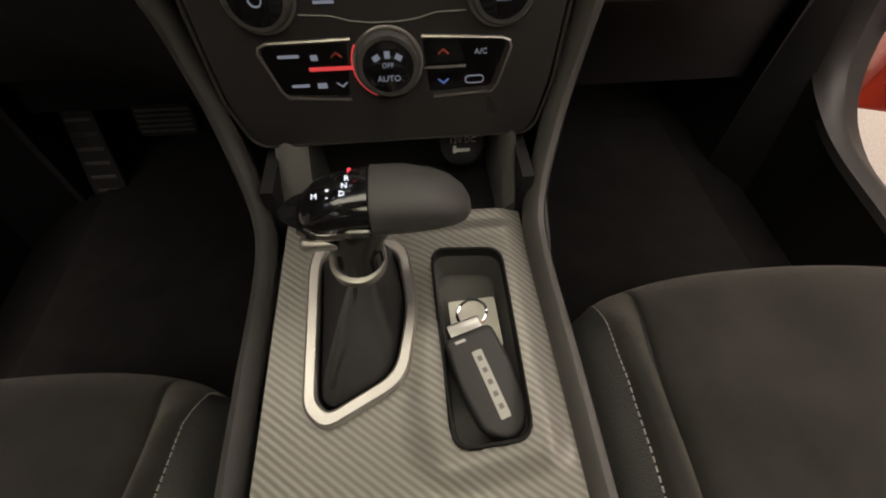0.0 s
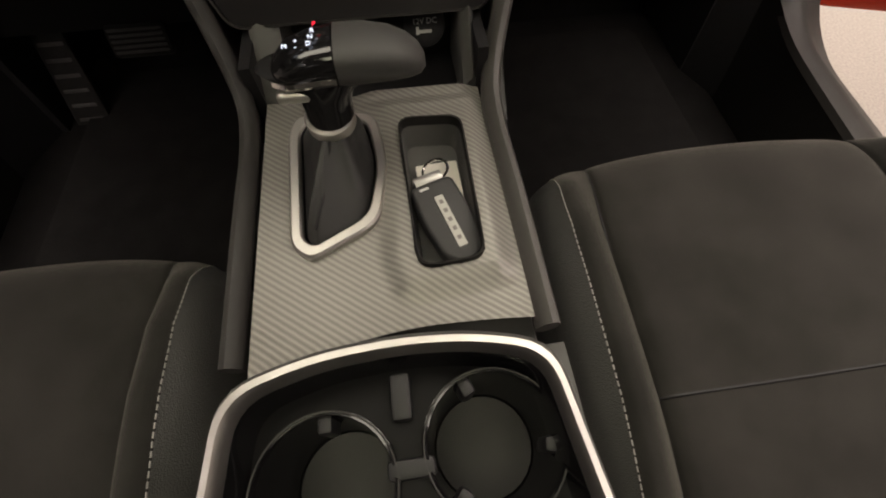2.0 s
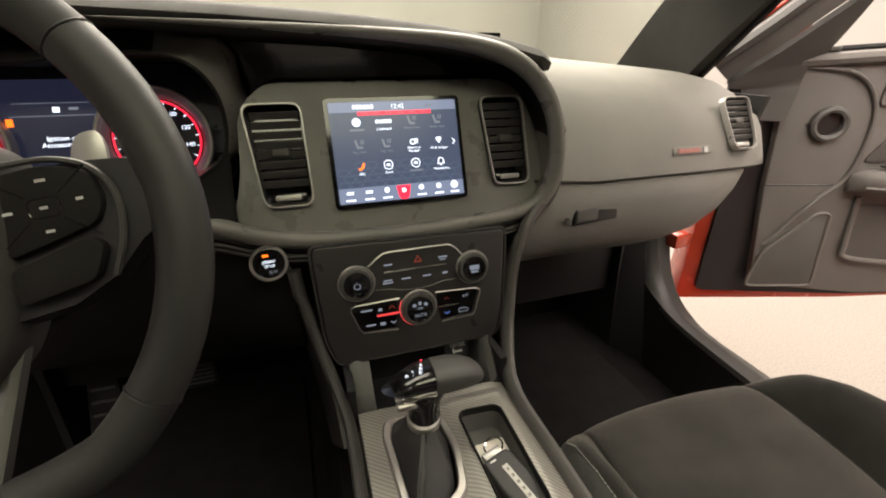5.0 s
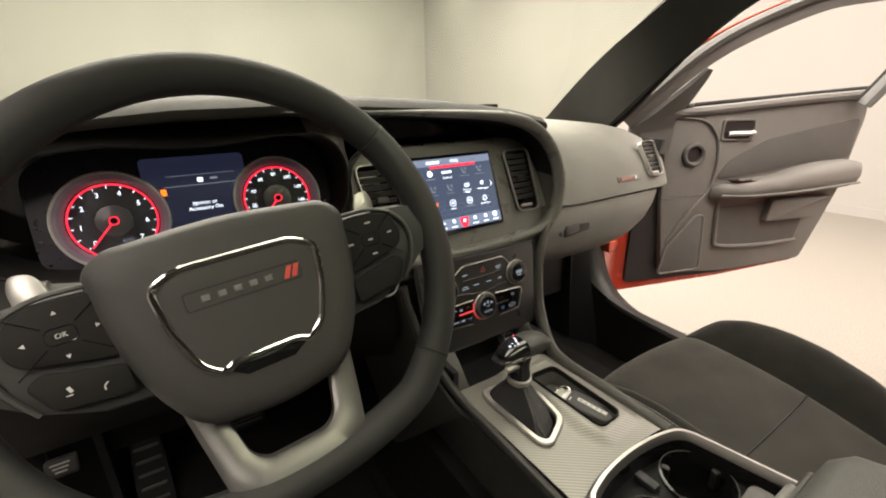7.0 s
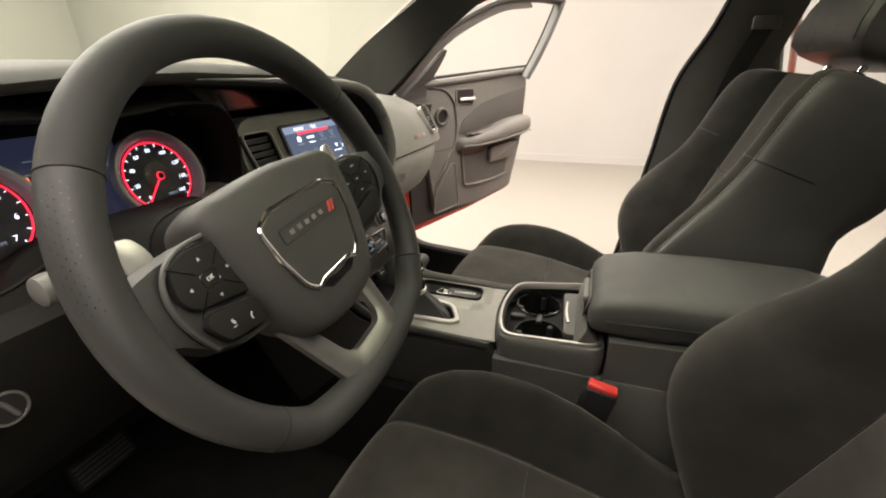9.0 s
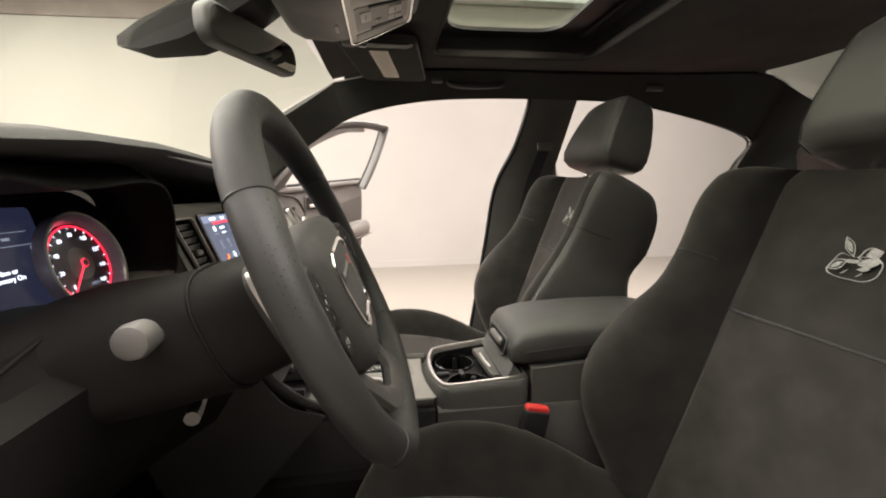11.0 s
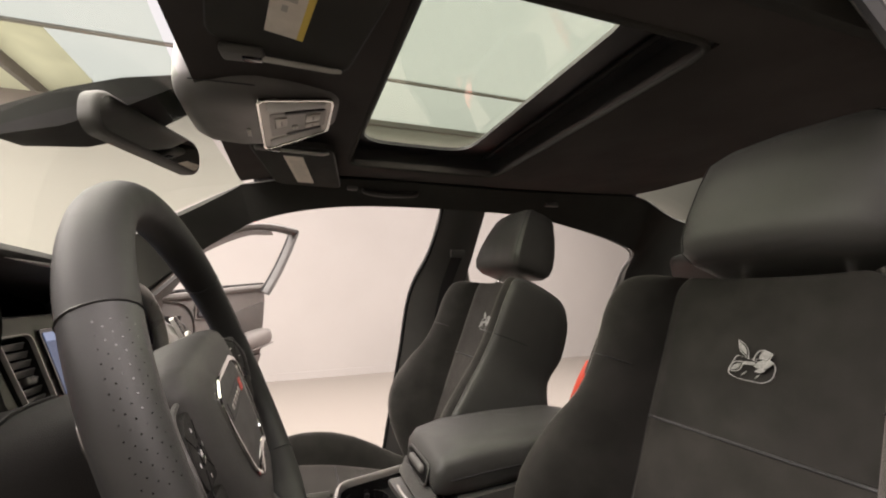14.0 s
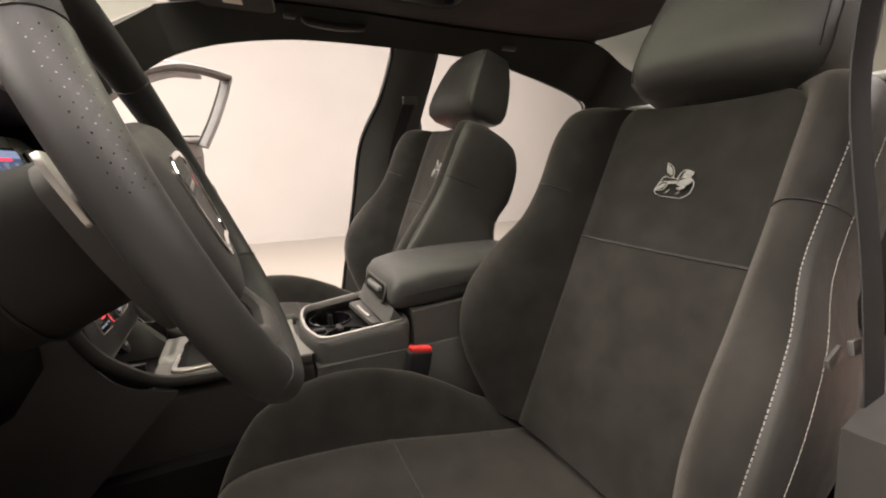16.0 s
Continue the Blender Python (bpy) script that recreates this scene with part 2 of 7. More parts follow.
def disc(r, depth, m=Matrix(), n=32, bevel=0.0, r2=None):
    bm = bmesh.new()
    bmesh.ops.create_cone(bm, cap_ends=True, segments=n, radius1=r, radius2=r if r2 is None else r2, depth=depth)
    if bevel:
        bmesh.ops.bevel(bm, geom=[e for e in bm.edges if len(e.link_faces) == 2 and e.calc_face_angle(0) > 0.8], offset=bevel, segments=2, profile=0.5, affect="EDGES")
    return move(bm, m)


def loft(rings, closed=True, caps=True):
    bm = bmesh.new()
    vs = [[bm.verts.new(p) for p in r] for r in rings]
    n = len(rings[0])
    for a, b in zip(vs, vs[1:]):
        for i in range(n if closed else n - 1):
            j = (i + 1) % n
            bm.faces.new((a[i], a[j], b[j], b[i]))
    if caps and closed:
        bm.faces.new(vs[0][::-1])
        bm.faces.new(vs[-1])
    return bm


def prism(outline, depth, m=Matrix(), bevel=0.0, seg=2):
    """A plate: an outline in x and y, from z = 0 to depth."""
    bm = bmesh.new()
    f = bm.faces.new([bm.verts.new((x, y, 0)) for x, y in outline])
    r = bmesh.ops.extrude_face_region(bm, geom=[f])
    top = [v for v in r["geom"] if isinstance(v, bmesh.types.BMVert)]
    bmesh.ops.translate(bm, vec=(0, 0, depth), verts=top)
    if bevel:
        ts = set(top)
        bmesh.ops.bevel(bm, geom=[e for e in bm.edges if e.verts[0] in ts and e.verts[1] in ts], offset=bevel, segments=seg, profile=0.5, affect="EDGES")
    return move(bm, m)


def frame_plate(outer, inner, depth, m=Matrix(), bevel=0.0):
    """A ring plate between two outlines with the same number of points."""
    n = len(outer)
    prof = [(0, 0.0), (0, depth - bevel), (bevel, depth), (1 - bevel, depth), (1, depth - bevel), (1, 0.0)]
    rings = []
    for k, z in prof:
        w = k if k in (0, 1) else (0.18 if k < 0.5 else 0.82)
        rings.append([Vector((o[0] + (i[0] - o[0]) * w, o[1] + (i[1] - o[1]) * w, z)) for o, i in zip(outer, inner)])
    rings.append(rings[0])
    bm = loft(rings, True, False)
    bmesh.ops.remove_doubles(bm, verts=bm.verts[:], dist=1e-6)
    return move(bm, m)


def curve_pts(pts, n, closed=False):
    """Catmull-Rom through points."""
    P = [Vector(p) for p in pts]
    out, m = [], len(P)
    spans = m if closed else m - 1
    for s in range(spans):
        p1, p2 = P[s % m], P[(s + 1) % m]
        p0 = P[(s - 1) % m] if closed or s > 0 else p1 * 2 - p2
        p3 = P[(s + 2) % m] if closed or s + 2 < m else p2 * 2 - p1
        for k in range(n):
            u = k / n
            out.append(0.5 * ((2 * p1) + (p2 - p0) * u + (2 * p0 - 5 * p1 + 4 * p2 - p3) * u * u + (3 * p1 - p0 - 3 * p2 + p3) * u ** 3))
    if not closed:
        out.append(P[-1])
    return out


def tube(path, radius, n=8, closed=False, flat=1.0, up=None, radii=None):
    """A rod along a path; flat squeezes it along its own second axis."""
    P = [Vector(p) for p in path]
    rings = []
    last = Vector(up) if up else Vector((0, 0, 1))
    for i, p in enumerate(P):
        a = P[i - 1] if (i or closed) else P[0]
        b = P[(i + 1) % len(P)] if (i + 1 < len(P) or closed) else P[-1]
        d = (b - a).normalized()
        if up:
            last = Vector(up)
        side = d.cross(last)
        if side.length < 1e-4:
            side = d.cross(Vector((1, 0, 0)))
        side.normalize()
        nor = side.cross(d)
        if not up:
            last = nor
        r = radii[i] if radii else radius
        rings.append([p + side * (r * math.cos(2 * math.pi * k / n)) + nor * (r * flat * math.sin(2 * math.pi * k / n)) for k in range(n)])
    if closed:
        rings.append(rings[0])
        bm = loft(rings, True, False)
        bmesh.ops.remove_doubles(bm, verts=bm.verts[:], dist=1e-7)
        return bm
    return loft(rings)


def rrect(w, h, r, n=5, cx=0, cy=0):
    out = []
    for sx, sy, a0 in ((1, 1, 0), (-1, 1, 90), (-1, -1, 180), (1, -1, 270)):
        for k in range(n + 1):
            a = radians(a0 + 90 * k / n)
            out.append((cx + sx * (w / 2 - r) + r * math.cos(a), cy + sy * (h / 2 - r) + r * math.sin(a)))
    return out


def rounded(poly, r, n=4):
    """A polygon (x, y) with its corners rounded."""
    out, m = [], len(poly)
    for i in range(m):
        p0, p, p1 = (Vector(poly[k % m]) for k in (i - 1, i, i + 1))
        a, b = (p0 - p), (p1 - p)
        k = min(r, a.length * 0.45, b.length * 0.45)
        s, e = p + a.normalized() * k, p + b.normalized() * k
        for j in range(n + 1):
            u = j / n
            out.append(tuple(s * (1 - u) ** 2 + p * 2 * u * (1 - u) + e * u * u))
    return out


def join(*bms):
    out = bmesh.new()
    for b in bms:
        me = bpy.data.meshes.new("tmp")
        b.to_mesh(me)
        b.free()
        out.from_mesh(me)
        bpy.data.meshes.remove(me)
    return out


def words(text, size, m, material, parent, name="lettering", depth=0.0002):
    c = bpy.data.curves.new(name, "FONT")
    c.body, c.size, c.align_x, c.align_y, c.extrude, c.resolution_u = text, size, "CENTER", "CENTER", depth, 2
    tmp = bpy.data.objects.new("tmp", c)
    scene.collection.objects.link(tmp)
    dg = bpy.context.evaluated_depsgraph_get()
    me = bpy.data.meshes.new_from_object(tmp.evaluated_get(dg))
    bpy.data.objects.remove(tmp)
    me.transform(m)
    me.materials.clear()
    me.materials.append(material)
    ob = new(name, me)
    ob.parent = parent
    ob.matrix_parent_inverse = parent.matrix_basis.inverted()
    return ob


def plane_at(p, right, up):
    """The pose whose x runs along right, y along up, at p."""
    x = Vector(right).normalized()
    z = x.cross(Vector(up)).normalized()
    y = z.cross(x)
    return Matrix.Translation(p) @ Matrix((x, y, z)).transposed().to_4x4()

# ---------- the booth ----------


def room():
    solid("floor", slab(-5.2, 5.2, -8.2, 8.7, -0.1, 0.0), M_FLOOR, "pale beige speckled showroom floor", "floor", kind="structure")
    solid("wall_east", slab(4.9, 5.0, -8.0, 2.1, 0.0, 5.0), M_WALL, "tall smooth white booth wall", "wall", kind="structure")
    solid("wall_east_low", slab(4.905, 5.0, 2.1, 8.45, 0.0, 3.15), M_WALL, "smooth white painted booth wall", "wall", kind="structure")
    solid("wall_west", slab(-5.0, -4.9, -8.0, 8.45, 0.0, 3.15), M_UNSEEN_WALL, "unseen booth wall, dark grey to dim the driver's side", "wall", kind="structure")
    solid("wall_north", slab(-5.0, 5.0, 8.45, 8.55, 0.0, 3.15), M_WALL, "smooth white painted booth end wall", "wall", kind="structure")
    solid("wall_south", slab(-5.0, 5.0, -8.1, -8.0, 0.0, 3.15), M_WALL, "smooth white painted booth end wall", "wall", kind="structure")
    solid("baseboard", slab(4.885, 4.9, -8.0, 8.45, 0.0, 0.09), M_WALL, "low pale skirting along the booth wall", "baseboard", kind="structure")
    solid("ceiling", slab(-14, 14, -9, 14, 5.4, 5.5), M_CEIL, "dull beige warehouse ceiling", "ceiling", kind="structure")
    for i, (x0, x1, y0, y1) in enumerate(((4.88, 5.05, 2.1, 8.55), (-5.05, -4.88, -8.1, 8.55))):
        solid("trim", slab(x0, x1, y0, y1, 3.15, 3.38), M_BEAM, "brown steel beam on top of the wall", "beam", kind="structure")
    solid("trim", slab(-5.0, 5.0, 8.44, 8.56, 3.15, 3.38), M_BEAM, "brown steel beam on top of the wall", "beam", kind="structure")
    for y in (-1.5, 0.0, 2.2, 3.4, 4.75, 5.85, 7.1, 8.4):
        solid("rafter", slab(-13.5, 13.5, y - 0.05, y + 0.05, 5.18, 5.4), M_BEAM, "brown steel rafter under the warehouse ceiling", "beam", "rafters", kind="structure")
    solid("trim", slab(4.888, 4.899, -8.0, 2.1, 3.462, 3.474), M_BEAM, "thin dark joint across the tall wall", "trim", kind="structure")
    lb = thing("light_box", "huge white cloth light box hung over the car", "lamp", (0.0, 0.5, 3.55))
    part("cloth", slab(-3.4, 3.68, -4.6, 6.2, 3.545, 3.55), M_DIFF, lb, "glowing white diffuser cloth")
    part("cloth", slab(3.745, 4.885, -7.9, 2.05, 3.545, 3.55), M_DIFF, lb, "narrower cloth strip beside the tall wall")
    for x, y in ((-3.45, -4.6), (3.71, -4.6), (-3.45, 6.2), (3.71, 6.2), (3.71, 0.8), (-3.45, 0.8)):
        part("hanger", tube([(x, y, 3.7), (x, y, 5.42)], 0.012, 6), M_BEAM, lb, "steel hanger rod")
    part("frame", join(slab(-3.5, -3.4, -4.7, 6.3, 3.5, 3.75), slab(3.68, 3.72, -4.7, 6.3, 3.52, 3.75), slab(-3.4, 3.68, -4.7, -4.6, 3.5, 3.75), slab(-3.4, 3.68, 6.2, 6.3, 3.5, 3.75)), M_WALL, lb, "white frame")


room()

# ---------- the car's shell ----------


def ribbon(a, b, thick, bulge=0.0, n=6, across=5):
    """A padded strip between two lines, thick on its outer side."""
    A, B = curve_pts(a, n), curve_pts(b, n)
    rings = []
    for i, (p, q) in enumerate(zip(A, B)):
        d = q - p
        t = (A[min(i + 1, len(A) - 1)] - A[max(i - 1, 0)]).normalized()
        nor = t.cross(d).normalized()
        ring = [p + d * (k / across) + nor * (bulge * math.sin(math.pi * k / across)) for k in range(across + 1)]
        ring += [q - nor * thick, p - nor * thick]
        rings.append(ring)
    return loft(rings)


def mirrored(bm):
    move(bm, Matrix.Diagonal((-1, 1, 1, 1)))
    bmesh.ops.reverse_faces(bm, faces=bm.faces[:])
    return bm


def car_shell():
    car = thing("car_body", "orange-red sedan body shell with black cabin trim, doors open", "car", (0, 0, 0.2))
    part("carpet", slab(-0.70, 0.70, -1.7, 0.62, 0.25, 0.28), M_CARPET, car, "black carpet floor")
    part("toe_board", box(1.36, 0.03, 0.66, pose(0, 0.72, 0.54, -14, 0, 0)), M_CARPET, car, "black carpeted toe board")
    part("tunnel", loft([[Vector((x, y, z)) for x, z in ((-0.16, 0.27), (-0.13, 0.5), (0.13, 0.5), (0.16, 0.27))] for y in (-0.2, 0.75)]), M_CARPET, car, "carpeted tunnel")
    part("underbody", slab(-0.84, 0.84, -2.1, 0.9, 0.18, 0.25), M_DARK, car)
    E1 = [(0.76, 0.66, 1.04), (0.665, 0.40, 1.19), (0.585, 0.18, 1.31), (0.515, 0.0, 1.395)]
    E2 = [(0.70, 0.42, 0.98), (0.625, 0.27, 1.07), (0.574, 0.111, 1.211), (0.545, -0.03, 1.292)]
    rail_in = [(0.515, 0.0, 1.395), (0.47, -0.2, 1.425), (0.455, -0.45, 1.435), (0.455, -0.8, 1.432), (0.46, -1.15, 1.436), (0.462, -1.47, 1.434)]
    rail_out = [(0.545, -0.03, 1.292), (0.532, -0.189, 1.34), (0.525, -0.40, 1.365), (0.525, -0.80, 1.367), (0.532, -1.07, 1.342), (0.565, -1.5, 1.239)]
    B1 = [(0.527, -0.655, 1.37), (0.577, -0.613, 1.2), (0.625, -0.553, 1.06), (0.69, -0.532, 0.85), (0.745, -0.516, 0.68), (0.77, -0.48, 0.44)]
    B2 = [(0.527, -0.815, 1.37), (0.570, -0.775, 1.2), (0.612, -0.745, 1.06), (0.685, -0.725, 0.85), (0.745, -0.72, 0.68), (0.77, -0.72, 0.44)]
    C1 = [(0.565, -1.50, 1.245), (0.60, -1.49, 1.13), (0.66, -1.44, 0.95), (0.72, -1.36, 0.7)]
    C2 = [(0.46, -1.47, 1.40), (0.497, -1.68, 1.368), (0.53, -1.92, 1.31), (0.62, -2.2, 1.0)]
    sill_in = [(0.705, 0.50, 0.80), (0.71, 0.42, 0.56), (0.715, 0.30, 0.47), (0.712, 0.10, 0.445), (0.705, -0.3, 0.435), (0.70, -0.9, 0.435), (0.68, -1.35, 0.45)]
    sill_out = [(0.74, 0.43, 0.80), (0.745, 0.37, 0.56), (0.76, 0.27, 0.455), (0.78, 0.10, 0.425), (0.785, -0.3, 0.415), (0.78, -0.9, 0.415), (0.76, -1.35, 0.43)]
    low_in = [(p[0] - 0.01, p[1], 0.26 if i > 1 else p[2] - 0.2) for i, p in enumerate(sill_in)]
    red_out = [(p[0] + 0.05, p[1], p[2] - 0.03) for p in sill_out]
    red_low = [(p[0] + 0.055, p[1], max(p[2] - 0.2, 0.2)) for p in sill_out]
    def widen(p):
        """Sets the side wall out to its true lean: widest at shoulder height."""
        x, y, z = p
        k = 1.045 + 0.03 * math.exp(-((z - 1.0) / 0.25) ** 2) if y < 0.25 else 1.03
        return (-0.86 + (x + 0.86) * k, -0.148 + (y + 0.148) * k, 1.06 + (z - 1.06) * k)

    E2, rail_in, rail_out, B1, B2, C1 = ([widen(p) for p in q] for q in (E2, rail_in, rail_out, B1, B2, C1))
    E1 = E1[:-1] + [rail_in[0]]
    C2 = [rail_in[-1]] + C2[1:]
    for side in (1, -1):
        f = (lambda b: b) if side == 1 else mirrored
        part("pillar_trim", f(ribbon(E1, E2, 0.03, -0.02)), M_PILLAR, car, "dark cloth-covered windscreen pillar")
        part("roof_rail", f(ribbon(rail_in + C2[1:], rail_out + C1[1:], 0.03, -0.012)), M_PILLAR, car, "dark cloth-covered roof rail running into the rear pillar")
        part("window_seal", f(tube(curve_pts([(p[0] + 0.006, p[1] + 0.004, p[2] - 0.003) for p in rail_out[3:] + C1[1:3]], 6), 0.005, 6)), M_STALK, car, "grey seal of the rear door opening")
        part("roof_side", f(ribbon(rail_out, [(0.565, p[1], 1.514) for p in rail_out], 0.006)), M_DARK, car, "black roof gutter and seal")
        part("centre_pillar", f(ribbon(B1, B2, 0.05, 0.015)), M_SOFT, car, "dark plastic centre pillar trim")
        part("sill_trim", f(ribbon(sill_in, sill_out, 0.012, 0.008)), M_SILL, car, "dark grey plastic sill trim")
        part("sill_inner", f(ribbon(low_in, sill_in, 0.01)), M_COLUMN, car, "black inner sill trim")
        part("sill", f(ribbon(sill_out, red_out, 0.01)), M_SILL, car, "black plastic sill edge")
        part("sill_side", f(ribbon(red_out, red_low, 0.01)), M_RED, car)
        part("pillar_foot", f(ribbon([(0.712, -0.60, 0.745), (0.722, -0.59, 0.62), (0.73, -0.56, 0.45)], [(0.720, -0.80, 0.76), (0.73, -0.80, 0.62), (0.735, -0.80, 0.45)], 0.04, 0.01)), M_SILL, car, "dark lower centre pillar cover")
        part("door_seal", f(tube(curve_pts([(E2[0][0] + .01, *E2[0][1:]), *[(p[0] + 0.008, p[1], p[2]) for p in E2[1:]], *[(p[0] + 0.008, p[1], p[2] - 0.004) for p in rail_out[1:3]], widen((0.54, -0.60, 1.366)), widen((0.545, -0.645, 1.345)), *[(p[0] + 0.008, p[1] + 0.006, p[2]) for p in B1[1:]]], 6), 0.008, 6)), M_RUBBER, car, "black rubber door seal")
    for sg in (-1, 1):
        # the car's pillars are both red; the driver's is painted dark for shade
        part("hinge_pillar", slab(min(sg * 0.69, sg * 0.80), max(sg * 0.69, sg * 0.80), 0.47, 0.80, 0.25, 0.985, 0.01), M_RED if sg > 0 else M_COLUMN, car, "front door pillar")
        part("kick_panel", ribbon([(sg * 0.67, 0.78, 1.0), (sg * 0.665, 0.78, 0.6), (sg * 0.66, 0.78, 0.26)], [(sg * 0.675, 0.43, 1.0), (sg * 0.668, 0.43, 0.6), (sg * 0.665, 0.40, 0.26)], 0.02), M_DARK, car, "black footwell side panel")
        part("kick_panel_edge", ribbon([(sg * 0.675, 0.435, 1.0), (sg * 0.668, 0.435, 0.6), (sg * 0.665, 0.405, 0.26)], [(sg * 0.712, 0.50, 1.0), (sg * 0.716, 0.40, 0.6), (sg * 0.716, 0.28, 0.25)], 0.008), M_DARK, car)
        part("rear_jamb", ribbon([(sg * 0.77, -1.47, 0.72), (sg * 0.79, -1.42, 0.62), (sg * 0.80, -1.34, 0.45)], [(sg * 0.83, -1.48, 0.72), (sg * 0.85, -1.43, 0.62), (sg * 0.86, -1.35, 0.45)], 0.02), M_RED, car, "orange-red rear door jamb")
    # headliner round the roof opening
    gx = [-0.525, -0.495, -0.46, -0.415, -0.22, -0.1, 0.1, 0.22, 0.345, 0.40, 0.48, 0.525]
    gy = [0.005, -0.06, -0.13, -0.21, -0.29, -0.45, -0.6, -0.76, -0.9, -1.1, -1.3, -1.5]

    def roof_z(x, y):
        return 1.428 + 0.012 * (x / 0.52) ** 6 - (0.035 * ((y + 0.25) / 0.25) ** 2 if y > -0.25 else 0) + (0.018 * ((-y - 0.9) / 0.6) ** 2 if y < -0.9 else 0)

    bm = bmesh.new()
    vs = [[bm.verts.new((x, y, roof_z(x, y))) for x in gx] for y in gy]
    for j in range(len(gy) - 1):
        for i in range(len(gx) - 1):
            if 3 <= i <= 7 and 4 <= j <= 6:
                continue
            bm.faces.new((vs[j][i], vs[j][i + 1], vs[j + 1][i + 1], vs[j + 1][i]))
    up = bmesh.ops.extrude_face_region(bm, geom=bm.faces[:])
    bmesh.ops.translate(bm, vec=(0, 0, 0.018), verts=[v for v in up["geom"] if isinstance(v, bmesh.types.BMVert)])
    part("headliner", bm, M_HEAD, car, "dark grey cloth headliner", smooth=False)
    well = frame_plate(rounded([(0.375, -0.27), (-0.43, -0.27), (-0.43, -0.78), (0.375, -0.78)], 0.05), rounded([(0.305, -0.318), (-0.398, -0.318), (-0.398, -0.642), (0.305, -0.642)], 0.08), 0.012, pose(0, 0, 1.485), 0.003)
    part("sunroof_frame", well, M_DARK, car, "black sunroof frame")
    part("sunroof_wall", frame_plate(rounded([(0.36, -0.28), (-0.42, -0.28), (-0.42, -0.77), (0.36, -0.77)], 0.05), rounded([(0.352, -0.287), (-0.412, -0.287), (-0.412, -0.763), (0.352, -0.763)], 0.05), 0.055, pose(0, 0, 1.435)), M_DARK, car)
    part("sunroof_shade", tube([(-0.36, -0.715, 1.480), (0.32, -0.715, 1.480)], 0.008, 10), M_WELL, car, "black roller shade tube")
    part("sunroof_lip", tube([Vector((x, y, 1.431)) for x, y in rounded([(0.352, -0.287), (-0.412, -0.287), (-0.412, -0.763), (0.352, -0.763)], 0.05, 6)], 0.006, 8, True), M_PILLAR, car, "rolled cloth edge round the roof opening")
    part("sunroof_glass", prism(rounded([(0.335, -0.30), (-0.415, -0.30), (-0.415, -0.68), (0.335, -0.68)], 0.03), 0.004, pose(0, 0, 1.5)), M_SUNGLASS, car, "green-tinted sunroof glass").visible_shadow = False
    part("roof", frame_plate(rounded([(0.575, 0.05), (-0.575, 0.05), (-0.56, -1.60), (0.56, -1.60)], 0.05), rounded([(0.355, -0.284), (-0.408, -0.284), (-0.408, -0.766), (0.355, -0.766)], 0.03), 0.01, pose(0, 0, 1.502)), M_RED, car, "orange-red roof skin")
    # windscreen, curved across
    rows = []
    for j in range(9):
        v = j / 8
        row = []
        for i in range(17):
            u = i / 8 - 1
            hw = 0.76 * (1 - v) + 0.55 * v
            y = (0.98 - 0.32 * u * u) * (1 - v) + (0.03 - 0.03 * u * u) * v
            z = 1.03 + 0.375 * v + 0.03 * math.sin(math.pi * v)
            row.append((hw * u, y, z))
        rows.append(row)
    ws = part("windscreen", loft(rows, False, False), M_WS, car, "clear slightly green windscreen")
    ws.visible_shadow = False
    part("cowl", tube(curve_pts([(-0.78, 0.68, 1.0), (-0.4, 0.93, 1.005), (0, 1.01, 1.01), (0.4, 0.93, 1.005), (0.78, 0.68, 1.0)], 8), 0.03, 8), M_DARK, car)
    rows = []
    for j in range(7):
        v = j / 6
        rows.append([((0.62 * (1 - v) + 0.52 * v) * (i / 6 - 1), -2.30 * (1 - v) - 1.52 * v, 1.14 + 0.32 * v) for i in range(13)])
    rw = part("rear_window", loft(rows, False, False), M_WS, car, "sloping rear window")
    rw.visible_shadow = False
    part("parcel_shelf", slab(-0.6, 0.6, -2.32, -1.62, 0.98, 1.02, 0.01), M_HEAD, car, "dark rear shelf")
    part("bulkhead", slab(-0.7, 0.7, -1.75, -1.68, 0.25, 0.98), M_CARPET, car)
    return car


car_shell()


def rear_bench():
    b = thing("rear_bench", "black rear bench seat with raised headrests", "seat", (0, -1.4, 0.28))
    part("cushion", box(1.24, 0.5, 0.22, pose(0, -1.33, 0.46, 6, 0, 0), 0.05, 3), M_LEATHER, b)
    part("backrest", box(1.24, 0.16, 0.62, pose(0, -1.62, 0.75, -20, 0, 0), 0.05, 3), M_LEATHER, b)
    for x in (-0.38, 0.38):
        h = part("headrest", box(0.25, 0.11, 0.17, pose(x, -1.70, 1.12, -12, 0, 0), 0.04, 3), M_LEATHER, b)
        for px in (x - 0.05, x + 0.05):
            part("post", tube([(px, -1.70, 0.98), (px, -1.70, 1.08)], 0.006), M_CHROME, h)


rear_bench()

# ---------- seats ----------


